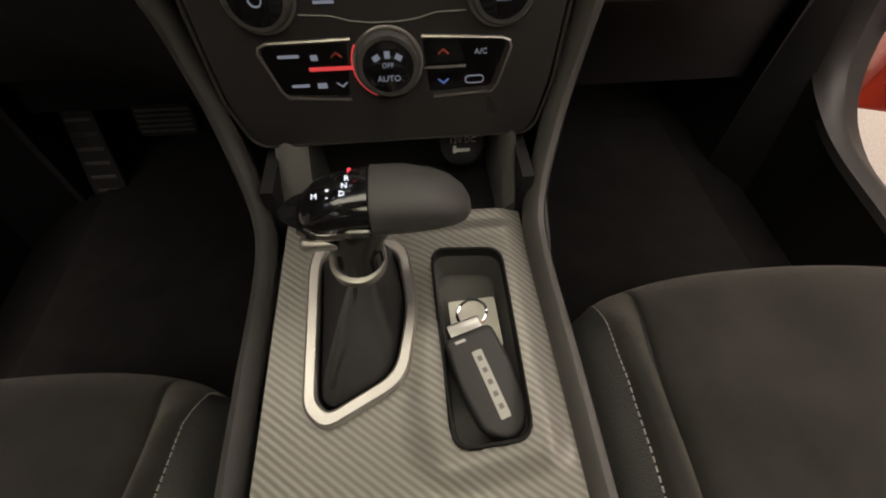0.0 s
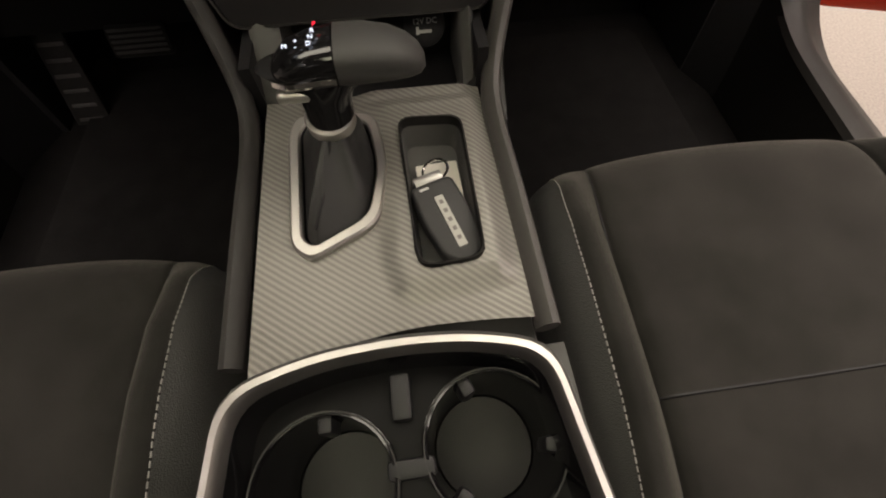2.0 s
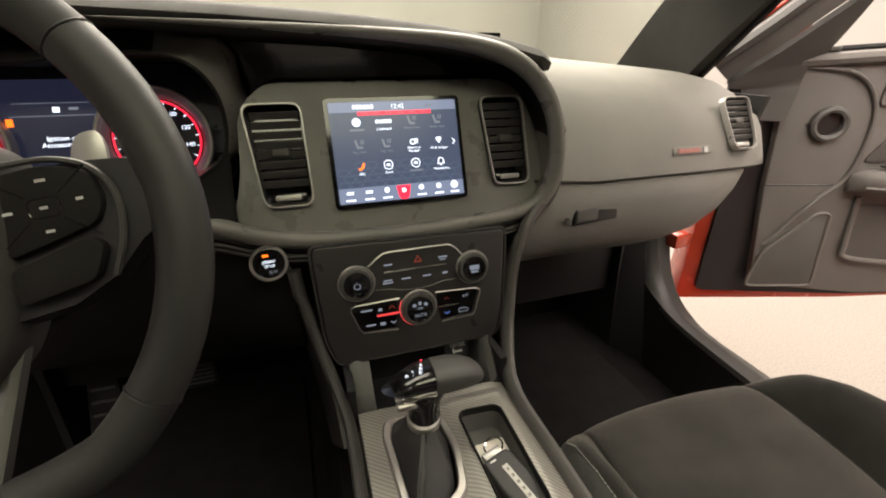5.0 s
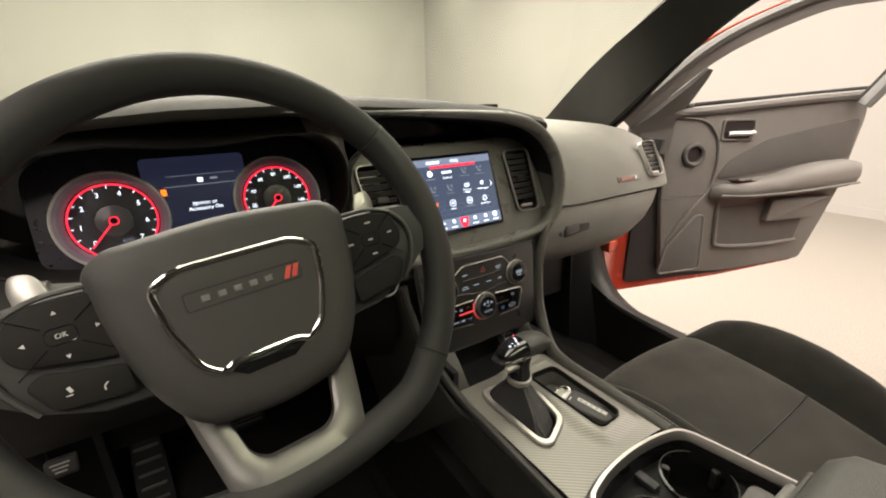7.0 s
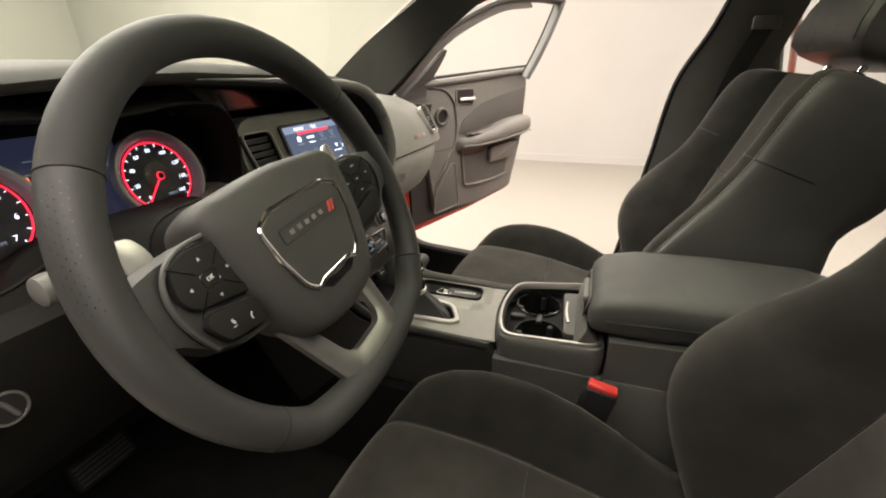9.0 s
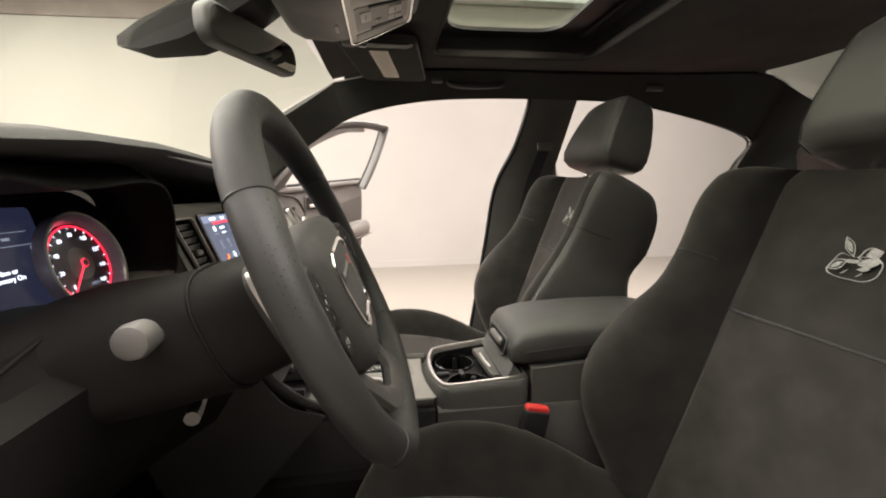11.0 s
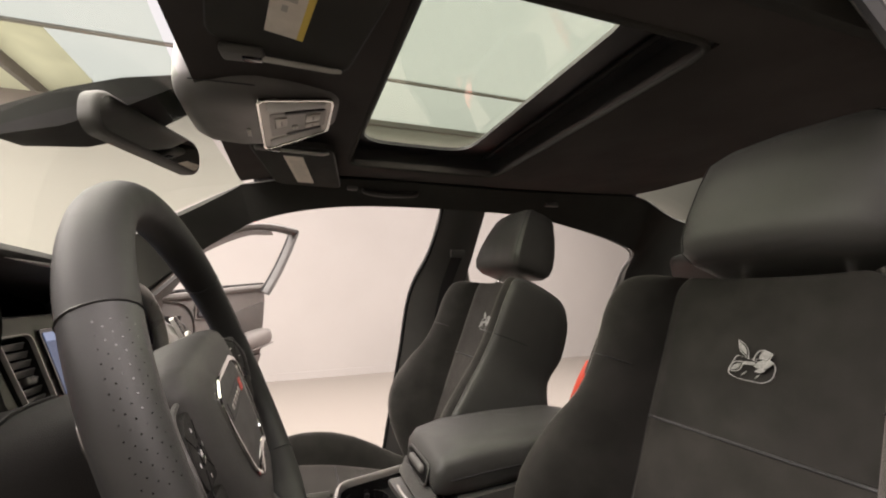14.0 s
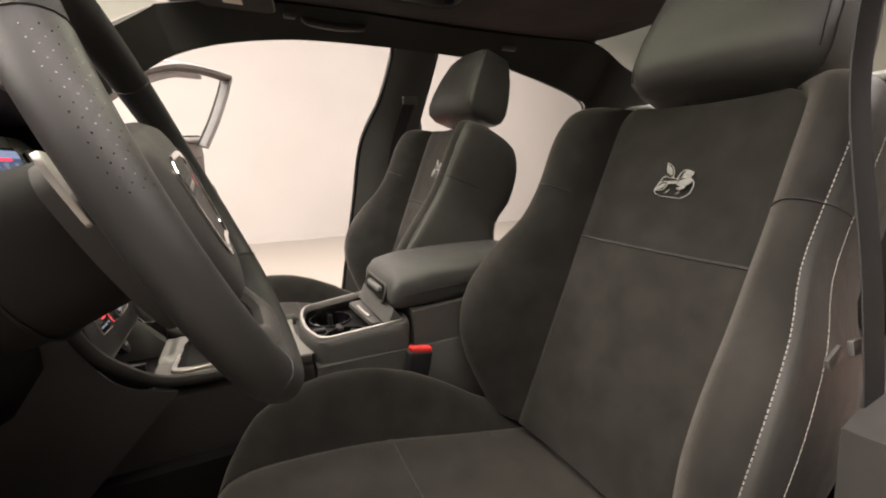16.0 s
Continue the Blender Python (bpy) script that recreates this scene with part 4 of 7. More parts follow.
    for y, zb, zt, w in ((-0.392, 0.705, 0.722, 0.085), (-0.398, 0.688, 0.748, 0.100), (-0.415, 0.684, 0.766, 0.108), (-0.47, 0.684, 0.778, 0.113), (-0.60, 0.690, 0.782, 0.114), (-0.74, 0.694, 0.780, 0.112), (-0.79, 0.70, 0.768, 0.105), (-0.80, 0.71, 0.75, 0.09)):
        ring = []
        for k in range(28):
            t = 2 * math.pi * k / 28
            cx, cy = math.cos(t), math.sin(t)
            ring.append(Vector((0.006 + w * math.copysign(abs(cx) ** 0.5, cx), y, (zb + zt) / 2 + (zt - zb) / 2 * math.copysign(abs(cy) ** 0.5, cy))))
        arm.append(ring)
    a = part("armrest", loft(arm), M_LEATHER, c, "padded black leather armrest lid", angle=60)
    lm = plane_at((0.006, -0.3940, 0.716), (-1, 0, 0), (0, -0.25, 1))
    part("latch_recess", prism(rrect(0.130, 0.036, 0.012, 5), 0.006, lm @ pose(0, 0, -0.001), 0.002), M_WELL, a, "dark latch recess")
    part("recess_edge", tube([lm @ Vector((x, y, 0.005)) for x, y in rrect(0.132, 0.038, 0.013, 5)], 0.0028, 8, True), M_LEATHER, a, "rounded edge of the latch recess")
    part("latch", box(0.084, 0.015, 0.014, lm @ pose(0, 0.003, 0.007), 0.006, 3), M_STALK, a, "grey latch button")
    part("ramp", loft([[Vector((-0.102, y, z)), Vector((-0.098, y - 0.001, z + 0.004)), Vector((0.110, y - 0.001, z + 0.004)), Vector((0.114, y, z)), Vector((0.114, y - 0.02, z - 0.02)), Vector((-0.102, y - 0.02, z - 0.02))] for y, z in ((-0.374, 0.664), (-0.384, 0.678), (-0.392, 0.695))]), M_SOFT, c, "sloping plate before the armrest", angle=50)
    part("seam", tube(curve_pts([(-0.104, -0.42, 0.722), (-0.107, -0.50, 0.729), (-0.108, -0.62, 0.733), (-0.107, -0.76, 0.733)], 6), 0.0016, 5), M_DARK, a)
    part("seam", tube(curve_pts([(0.116, -0.42, 0.722), (0.119, -0.50, 0.729), (0.120, -0.62, 0.733), (0.119, -0.76, 0.733)], 6), 0.0016, 5), M_DARK, a)
    return c


def inside(p, poly):
    hit = False
    for (x0, y0), (x1, y1) in zip(poly, poly[1:] + poly[:1]):
        if (y0 > p[1]) != (y1 > p[1]) and p[0] < x0 + (p[1] - y0) * (x1 - x0) / (y1 - y0):
            hit = not hit
    return hit


def panel_height(x, y):
    """The foil panel: a soft plateau round the tray that falls away to the driver's side and to the rear, and climbs to the bin."""
    ease = lambda u: min(1, max(0, u)) ** 2 * (3 - 2 * min(1, max(0, u)))
    left = ease((x - (-0.008 - 0.25 * (y + 0.16 if y < -0.16 else 0))) / 0.028)
    right = ease((0.108 - x) / 0.022)
    rear = ease((y + 0.205 - 0.10 * x) / 0.024)
    front = ease((0.010 - y) / 0.016)
    lift = ease((y + 0.012) / 0.03)
    return CZ + 0.0075 * left * right * rear * front + 0.006 * lift * ease((x + 0.02) / 0.03) * right


def sculpted_panel(hole_a, hole_b):
    bm = bmesh.new()
    nu, nv = 136, 170
    rear = lambda x: -0.216 - 0.020 * max(0.0, (0.03 - x) / 0.125) ** 1.6 - 0.004 * max(0.0, (x - 0.03) / 0.077) ** 2
    vs = []
    for j in range(nv + 1):
        row = []
        for i in range(nu + 1):
            x = -0.097 + 0.204 * i / nu
            y0 = 0.022 - 0.004 * i / nu
            y = y0 + (rear(x) - y0) * j / nv
            row.append(bm.verts.new((x, y, panel_height(x, y))))
        vs.append(row)
    for j in range(nv):
        for i in range(nu):
            q = (vs[j][i], vs[j][i + 1], vs[j + 1][i + 1], vs[j + 1][i])
            c = (q[0].co + q[2].co) / 2
            if not (inside(c, hole_a) or inside(c, hole_b)):
                bm.faces.new(q)
    loose = [v for v in bm.verts if not v.link_faces]
    bmesh.ops.delete(bm, geom=loose, context="VERTS")
    return bm


def ring_deck(outer, holes, z):
    bm = bmesh.new()
    loops = []
    for o in [outer] + [[(x + r * math.cos(2 * math.pi * k / 28), y + r * math.sin(2 * math.pi * k / 28)) for k in range(28)] for x, y, r in holes]:
        vs = [bm.verts.new((p[0], p[1], z - 0.08 * (p[1] + 0.25) if o is outer else z + 0.006)) for p in o]
        loops += [bm.edges.new((a, b)) for a, b in zip(vs, vs[1:] + vs[:1])]
    bmesh.ops.triangle_fill(bm, use_beauty=True, use_dissolve=False, edges=loops, normal=(0, 0, 1))
    return bm


console()


def shifter():
    g = thing("gear_lever", "black T-handle gear lever with leather boot", "gear lever", (-0.03, -0.07, CZ))
    boot = []
    base = rounded([(-0.057, -0.015), (-0.004, -0.018), (0.002, -0.071), (-0.008, -0.119), (-0.050, -0.141), (-0.059, -0.133), (-0.063, -0.031)], 0.014)
    n = len(base)
    for k, (z, s) in enumerate(((CZ - 0.005, 1.0), (CZ + 0.004, 0.93), (CZ + 0.016, 0.72), (CZ + 0.03, 0.52), (CZ + 0.042, 0.40))):
        cx, cy = -0.031 + 0.004 * k / 4, -0.072 + 0.02 * k / 4
        ring = []
        for i, (x, y) in enumerate(base):
            a = 2 * math.pi * i / n
            f = 1 + 0.10 * math.sin(4 * a + k) * (0.3 < k / 4 < 0.9) + 0.05 * math.sin(7 * a)*(k in (1, 2, 3))
            dx, dy = (x + 0.03) * s * f, (y + 0.075) * s * f
            if k == 4:
                r = math.hypot(dx, dy)
                dx, dy = dx / r * 0.0182, dy / r * 0.0178
            ring.append(Vector((cx + dx, cy + dy, z)))
        boot.append(ring)
    part("boot", loft(boot, True, False), M_FOB, g, "pleated black leather boot", angle=60)
    part("seam", tube(curve_pts([(-0.05, -0.128, CZ + 0.005), (-0.042, -0.108, CZ + 0.014), (-0.034, -0.085, CZ + 0.028), (-0.029, -0.069, CZ + 0.042)], 5), 0.0015, 5), M_DARK, g)
    part("collar", disc(0.0198, 0.011, pose(-0.027, -0.052, CZ + 0.046, 8, 0, 0), 28, 0.002), M_SATIN, g, "satin chrome collar")
    part("neck", loft([[Vector((-0.026 + w * math.cos(2 * math.pi * k / 20), -0.051 + 0.013 * j / 4 + d * math.sin(2 * math.pi * k / 20), CZ + z)) for k in range(20)] for j, (z, w, d) in enumerate(((0.048, 0.0188, 0.018), (0.060, 0.0186, 0.018), (0.070, 0.022, 0.019), (0.079, 0.032, 0.020), (0.087, 0.046, 0.0205)))]), M_GLOSS, g, "glossy black neck")
    # handle: leather part to the passenger side, display cap to the driver's
    def hring(x, w, h, cz, cy=-0.037):
        ring = []
        for k in range(20):
            t = 2 * math.pi * k / 20
            c, s = math.cos(t), math.sin(t)
            ring.append(Vector((x, cy + w * math.copysign(abs(c) ** 0.75, c), cz + h * math.copysign(abs(s) ** 0.75, s))))
        return ring
    z0 = CZ + 0.091
    part("grip", loft([hring(-0.012, 0.0235, 0.0165, z0), hring(0.008, 0.0232, 0.0165, z0), hring(0.026, 0.021, 0.015, z0 - 0.002), hring(0.039, 0.0175, 0.012, z0 - 0.005), hring(0.047, 0.0125, 0.0085, z0 - 0.008), hring(0.051, 0.006, 0.004, z0 - 0.010)]), M_GRIP, g, "smooth black leather grip", angle=60)
    cap = part("cap", loft([hring(-0.013, 0.0235, 0.0165, z0), hring(-0.03, 0.0225, 0.0155, z0 - 0.001), hring(-0.047, 0.020, 0.0125, z0 - 0.004), hring(-0.056, 0.015, 0.008, z0 - 0.007), hring(-0.060, 0.008, 0.004, z0 - 0.008)]), M_GLOSS, g, "glossy black gear display cap", angle=60)
    part("trim_strip", tube(curve_pts([(-0.0135, -0.0615, z0 - 0.003), (-0.03, -0.0605, z0 - 0.004), (-0.048, -0.0575, z0 - 0.007), (-0.058, -0.051, z0 - 0.0085)], 5), 0.0028, 6, flat=1.2), M_CHROME, cap, "chrome strip")
    part("release_button", box(0.03, 0.012, 0.009, pose(-0.044, -0.055, z0 - 0.0165, 0, 0, 0), 0.004, 3), M_SATIN, cap, "chrome release button")
    m = plane_at((-0.033, -0.043, z0 + 0.0163), (1, 0, -0.0), (0.25, 1, 0.22)) 
    for ch, x, y, ma in (("P", 0.010, 0.0135, M_REDGLOW), ("R", 0.0085, 0.0082, M_WHITE), ("N", 0.007, 0.0032, M_WHITE), ("D", 0.0055, -0.002, M_WHITE), ("M", -0.0105, -0.003, M_WHITE), ("+", -0.003, 0.0005, M_WHITE), ("-", -0.003, -0.004, M_WHITE)):
        words(ch, 0.0050, m @ pose(x, y, 0.0006 - 0.0), ma, cap)
    return g


shifter()


def key_fob():
    z = CZ - 0.008
    f = thing("key_fob", "black key fob with a pale badge, lying in the tray", "key", (0.055, -0.125, z))
    d = Vector((0.30, -0.95, 0)).normalized()
    m = plane_at((0.056, -0.128, z), (0.95, 0.30, 0), (-0.30, 0.95, 0.12))
    part("case", prism(rounded([(-0.019, 0.036), (0.019, 0.036), (0.021, 0.0), (0.018, -0.030), (0.006, -0.041), (-0.006, -0.041), (-0.018, -0.030), (-0.021, 0.0)], 0.007), 0.013, m, 0.004, 3), M_FOB, f, "matt black fob case")
    part("badge", prism(rrect(0.0075, 0.048, 0.001), 0.0008, m @ pose(0, -0.004, 0.013)), M_PADDLE, f, "pale badge strip")
    for k in range(5):
        part("badge_bar", box(0.0032, 0.0035, 0.0004, m @ pose(0, -0.020 + 0.0085 * k, 0.014)), M_INK, f)
    part("key_head", box(0.026, 0.010, 0.008, m @ pose(0, 0.040, 0.007), 0.002), M_STEEL, f, "silver key head")
    part("button_mark", box(0.008, 0.002, 0.0004, m @ pose(-0.008, 0.03, 0.0132)), M_PRINT, f)
    r = part("key_ring", tube([(0.052 + 0.011 * math.cos(t), -0.078 + 0.011 * math.sin(t), z + 0.008 + 0.004 * math.cos(t)) for t in [k * math.pi / 12 for k in range(24)]], 0.0012, 6, True), M_CHROME, f, "steel split ring")
    t = thing("tag_card", "small white paper tag under the key fob", "tag", (0.053, -0.08, z))
    part("card", prism(rounded([(0.036, -0.060), (0.074, -0.058), (0.075, -0.100), (0.037, -0.102)], 0.002), 0.0012, pose(0, 0, z - 0.008)), M_CARD, t)


key_fob()


def buckle(x, sg, y, z):
    b = thing("belt_buckle", "black seat belt buckle with a red release button", "buckle", (x, y, z - 0.2), "belt buckles")
    m = pose(x, y, z, 12, 0, 0)
    part("housing", box(0.024, 0.052, 0.10, m @ pose(0, 0, -0.052), 0.006, 3), M_DARK, b)
    part("button", box(0.019, 0.046, 0.012, m @ pose(0, 0, 0.0), 0.004, 3), M_BUCKLE, b, "red release button")
    part("stalk", box(0.012, 0.04, 0.14, m @ pose(0, -0.01, -0.15), 0.004), M_DARK, b)


buckle(-0.148, -1, -0.428, 0.625)
buckle(0.155, 1, -0.40, 0.625)

# ---------- dashboard ----------
TILT = Vector((0, 0.357, 0.934))
RIGHT = Vector((1, 0, 0))


def on_stack(x, z, off=0.0):
    """A point of the slanting centre stack face at height z."""
    y = 0.143 + (z - 0.886) * 0.382
    return Vector((x, y, z)) + Vector((0, -0.934, 0.357)) * off


M_SLAT = mat("vent_slat_plastic", (0.045, 0.044, 0.040), 0.34, vary=0.08, spec=0.5)


def vent(parent, w, h, m, slats=7, skew=0.0, deep=1.0, lift=0.0, name="air_vent"):
    """An air vent with a chrome rim; one that sits on a closed panel stands out by lift and is shallow."""
    o = rounded([(-w / 2 + skew, h / 2), (w / 2 + skew * 0.3, h / 2), (w / 2, -h / 2), (-w / 2 + 0.008, -h / 2)], 0.014, 5)
    s = lambda k: [((x) * k, (y) * (1 - (1 - k) * w / h)) for x, y in o]
    m = m @ pose(0, 0, lift)
    v = part(name, loft([[m @ Vector((x, y, z)) for x, y in s(k)] for k, z in ((1.0, 0.002), (0.94, 0.001), (0.90, -0.035 * deep))], True, False), M_DARK, parent, "black air vent with chrome rim")
    part("rim", frame_plate(s(1.0), s(0.93), 0.005 + lift, m @ pose(0, 0, -lift), 0.001), M_SILVER, v, "thin silver rim")
    part("backing", prism(s(0.92), 0.001, m @ pose(0, 0, -0.034 * deep)), M_GLOSS, v)
    for k in range(slats):
        y = h * 0.40 - k * (h * 0.66) / (slats - 1)
        part("slat", box(w * 0.87, 0.0095 * (0.75 if deep < 1 else 1), 0.0026, m @ pose(skew * 0.5 * y / h, y, -0.0065 * deep, 30, 0, 0), 0.0008, 1), M_SLAT, v)
    part("tab", box(w * 0.32, 0.011, 0.009, m @ pose(0.0, 0.004, -0.001), 0.003, 3), M_RAIL, v, "vent tab")
    part("thumbwheel", box(w * 0.46, 0.007, 0.006, m @ pose(w * 0.04, -h * 0.405, -0.002), 0.002, 2), M_SILVER, v, "small bright thumbwheel")
    part("thumbwheel_slot", box(w * 0.66, 0.012, 0.004, m @ pose(w * 0.04, -h * 0.405, -0.004), 0.002, 2), M_GLOSS, v)
    return v


def dashboard():
    d = thing("dashboard", "black and grey moulded dashboard with deep hood", "dashboard", (0, 0.3, 0.6))
    # top pad along the width
    xs = [-0.74, -0.66, -0.55, -0.42, -0.30, -0.18, -0.06, 0.06, 0.15, 0.20, 0.225]
    ridge = [1.07, 1.09, 1.112, 1.124, 1.126, 1.122, 1.116, 1.106, 1.093, 1.083, 1.075]
    lip = [0.24, 0.20, 0.16, 0.135, 0.125, 0.125, 0.13, 0.135, 0.135, 0.14, 0.16]
    rows = []
    for x, zr, yl in zip(xs, ridge, lip):
        far = 0.94 - 0.5 * (x / 0.76) ** 2 * 0.6
        prof = [(far, 1.0), (far - 0.02, 1.022), (0.60, zr - 0.022), (0.42, zr - 0.004), (0.28, zr), (yl + 0.05, zr - 0.003), (yl + 0.012, zr - 0.009), (yl, zr - 0.018), (yl + 0.006, zr - 0.028), (yl + 0.08, zr - 0.034), (0.34, zr - 0.04)]
        rows.append([Vector((x, y, z)) for y, z in prof])
    part("top_pad", loft(rows, False, False), M_PAD, d, "grained soft dashboard top", angle=60)
    # passenger face, rounded off at its end
    rows = []
    for x, k in ((0.205, 0.004), (0.222, 0.0), (0.26, 0.0), (0.32, 0.0), (0.42, 0.0), (0.52, 0.0), (0.60, 0.0), (0.66, 0.002), (0.69, 0.008), (0.703, 0.018), (0.708, 0.035)):
        zr = 1.077 - 0.085 * (x - 0.22)
        far = 0.94 - 0.5 * (x / 0.76) ** 2 * 0.6
        prof = [(far, 1.0), (far - 0.02, 1.022), (0.58, zr - 0.012), (0.44, zr), (0.36, zr - 0.004), (0.29, zr - 0.014), (0.238, zr - 0.034), (0.204, zr - 0.062), (0.182, 0.975 - 0.02 * (x - 0.2)), (0.166, 0.945), (0.154, 0.917), (0.145, 0.893), (0.143, 0.884), (0.150, 0.879)]
        rows.append([Vector((x, y + (k if y < 0.4 else 0), z + (0.012 * (0.3 - x) / 0.1 if x < 0.3 and z < 0.9 else 0) - (k * 0.5 if z > 0.99 and y < 0.5 else 0))) for y, z in prof])
    rows.append([Vector((0.706, max(p.y, 0.45), p.z)) for p in rows[-1]])
    part("passenger_panel", loft(rows, False, False), M_DASH, d, "smooth grained passenger panel", angle=60)
    bar = plane_at((0.515, 0.1545, 0.918), (1, 0.0, 0.0), (0, 0.42, 1))
    b = part("badge_plate", box(0.085, 0.014, 0.004, bar @ pose(0, 0, 0.0), 0.001), M_DASH, d, "narrow badge recess")
    part("badge_bar", box(0.046, 0.007, 0.002, bar @ pose(-0.010, 0, 0.0035)), M_FADED, b)
    part("badge_bar", box(0.008, 0.009, 0.002, bar @ pose(0.026, 0, 0.0035)), M_PRINT, b)
    # glove box
    rows = []
    for x, k in ((0.185, 0.0), (0.22, 0.0), (0.32, 0.0), (0.45, 0.0), (0.56, 0.0), (0.63, 0.004), (0.66, 0.012), (0.672, 0.035)):
        prof = [(0.152, 0.877), (0.146, 0.872), (0.143, 0.84), (0.150, 0.80), (0.175, 0.755), (0.215, 0.72), (0.29, 0.69), (0.40, 0.68)]
        rows.append([Vector((x - (0.10 * (0.877 - z) / 0.2 if x > 0.5 else 0), y + k, z + (0.012 * (0.3 - x) / 0.1 if x < 0.3 and z > 0.86 else 0))) for y, z in prof])
    rows.append([Vector((p.x, 0.46, p.z)) for p in rows[-1]])
    gb = part("glove_box", loft(rows, False, False), M_DASH, d, "grey glove box lid", angle=60)
    gm = plane_at((0.325, 0.146, 0.828), (1, 0.02, 0.06), (0, 0.05, 1))
    part("latch_recess", box(0.088, 0.034, 0.012, gm @ pose(0.004, 0, -0.0035), 0.004, 2), M_DARK, gb, "dark latch recess")
    part("latch", box(0.045, 0.024, 0.008, gm @ pose(-0.014, 0.0, 0.000), 0.004, 3), M_SOFT, gb, "glove box latch")
    part("lock", disc(0.006, 0.006, gm @ pose(-0.052, -0.004, 0.003), 18, 0.001), M_SOFT, gb)
    part("side_end", ribbon([(0.70, 0.18, 1.0), (0.705, 0.20, 0.93), (0.69, 0.22, 0.86), (0.66, 0.26, 0.72)], [(0.72, 0.50, 1.0), (0.72, 0.50, 0.93), (0.70, 0.50, 0.86), (0.68, 0.50, 0.72)], 0.01), M_DARK, d)
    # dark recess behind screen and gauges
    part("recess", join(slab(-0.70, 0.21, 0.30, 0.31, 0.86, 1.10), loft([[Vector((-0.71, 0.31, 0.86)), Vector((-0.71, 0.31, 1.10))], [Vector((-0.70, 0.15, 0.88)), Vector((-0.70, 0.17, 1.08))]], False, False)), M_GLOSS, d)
    # surround of screen and vents
    fo = rounded([(-0.192, 1.005), (-0.16, 1.035), (0.17, 1.035), (0.205, 1.01), (0.212, 0.93), (0.205, 0.87), (0.16, 0.852), (-0.16, 0.852), (-0.19, 0.864), (-0.212, 0.882), (-0.198, 0.93)], 0.02, 4)
    holes = [[(cx + x, cz + y * 0.934) for x, y in rounded([(-w / 2 + k, h / 2), (w / 2 + k * 0.3, h / 2), (w / 2, -h / 2), (-w / 2 + 0.008, -h / 2)], 0.014, 5)] for cx, cz, w, h, k in ((0.163, 0.952, 0.065, 0.127, -0.004), (-0.148, 0.950, 0.067, 0.129, -0.006))]
    bm = bmesh.new()
    loops = []
    for o in (fo, *holes):
        vs = [bm.verts.new(on_stack(x, z, -0.001)) for x, z in o]
        loops += [bm.edges.new((p, q)) for p, q in zip(vs, vs[1:] + vs[:1])]
    bmesh.ops.triangle_fill(bm, use_beauty=True, use_dissolve=False, edges=loops, normal=(0, -0.934, 0.357))
    r = bmesh.ops.extrude_face_region(bm, geom=bm.faces[:])
    bmesh.ops.translate(bm, vec=(0, 0.03, 0), verts=[v for v in r["geom"] if isinstance(v, bmesh.types.BMVert)])
    part("stack_bezel", bm, M_BEZEL, d, "grey screen surround")
    lip_path = curve_pts([(-0.30, 0.125, 1.10), (-0.15, 0.125, 1.095), (0.0, 0.13, 1.088), (0.10, 0.135, 1.078), (0.165, 0.132, 1.055), (0.205, 0.122, 1.01), (0.219, 0.113, 0.95), (0.214, 0.116, 0.89), (0.185, 0.122, 0.862), (0.12, 0.122, 0.850), (0.0, 0.122, 0.846), (-0.12, 0.122, 0.850), (-0.185, 0.115, 0.866), (-0.235, 0.10, 0.892), (-0.30, 0.085, 0.905), (-0.42, 0.08, 0.91), (-0.55, 0.09, 0.91), (-0.68, 0.12, 0.92)], 6)
    cutl = [i for i, p in enumerate(lip_path) if p.x < -0.262 and p.z < 0.95][0]
    part("surround_lip", tube(lip_path[:cutl + 1], 0.011, 10, flat=1.3, up=(0, -0.9, 0.4), radii=[0.011 * min(1, 0.05 + i / 22, (cutl + 0.5 - i) / 5) for i in range(cutl + 1)]), M_BEZEL, d, "rounded grey lip round the recess", angle=60)
    part("surround_step", tube([p + Vector((0, 0.004, -0.012 if p.z < 0.95 else 0.0)) + (Vector((0.010, 0, 0)) if p.x > 0.15 else Vector()) for p in lip_path[len(lip_path) // 3:cutl + 1]], 0.006, 8), M_SOFT, d)
    low = [p for p in lip_path if p.z < 0.93 and p.x < 0.2]
    for k, r in ((0.021, 0.0030), (0.0275, 0.0022)):
        part("band_seam", tube([p + Vector((0, -0.004, -k)) for p in low if p.x > -0.235], r, 6), M_SILL, d, "moulded line under the surround")
    rows = [[p + Vector((0, 0.0, -0.002)), p + Vector((0, 0.05, -0.004 if p.z < 0.95 else 0.004)), p + Vector((0, 0.17, 0.0))] for p in lip_path[:cutl + 1]]
    cut = [i for i, p in enumerate(lip_path) if p.z < 0.97 and p.x > 0][0]
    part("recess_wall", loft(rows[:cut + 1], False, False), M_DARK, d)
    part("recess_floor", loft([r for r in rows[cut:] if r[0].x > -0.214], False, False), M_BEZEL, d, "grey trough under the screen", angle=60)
    # vents beside the screen
    vent(d, 0.066, 0.128, plane_at(on_stack(0.163, 0.952, 0.004), RIGHT, TILT), 8, -0.004)
    vent(d, 0.068, 0.130, plane_at(on_stack(-0.148, 0.950, 0.004), RIGHT, TILT), 8, -0.006)
    vent(d, 0.062, 0.094, plane_at((0.620, 0.171, 0.955), (1, 0.03, 0), (0, 0.52, 1)), 7, -0.003, 0.14, 0.006)
    # lower dash to the driver's knees, its near-black colour holding the shade there
    rows = []
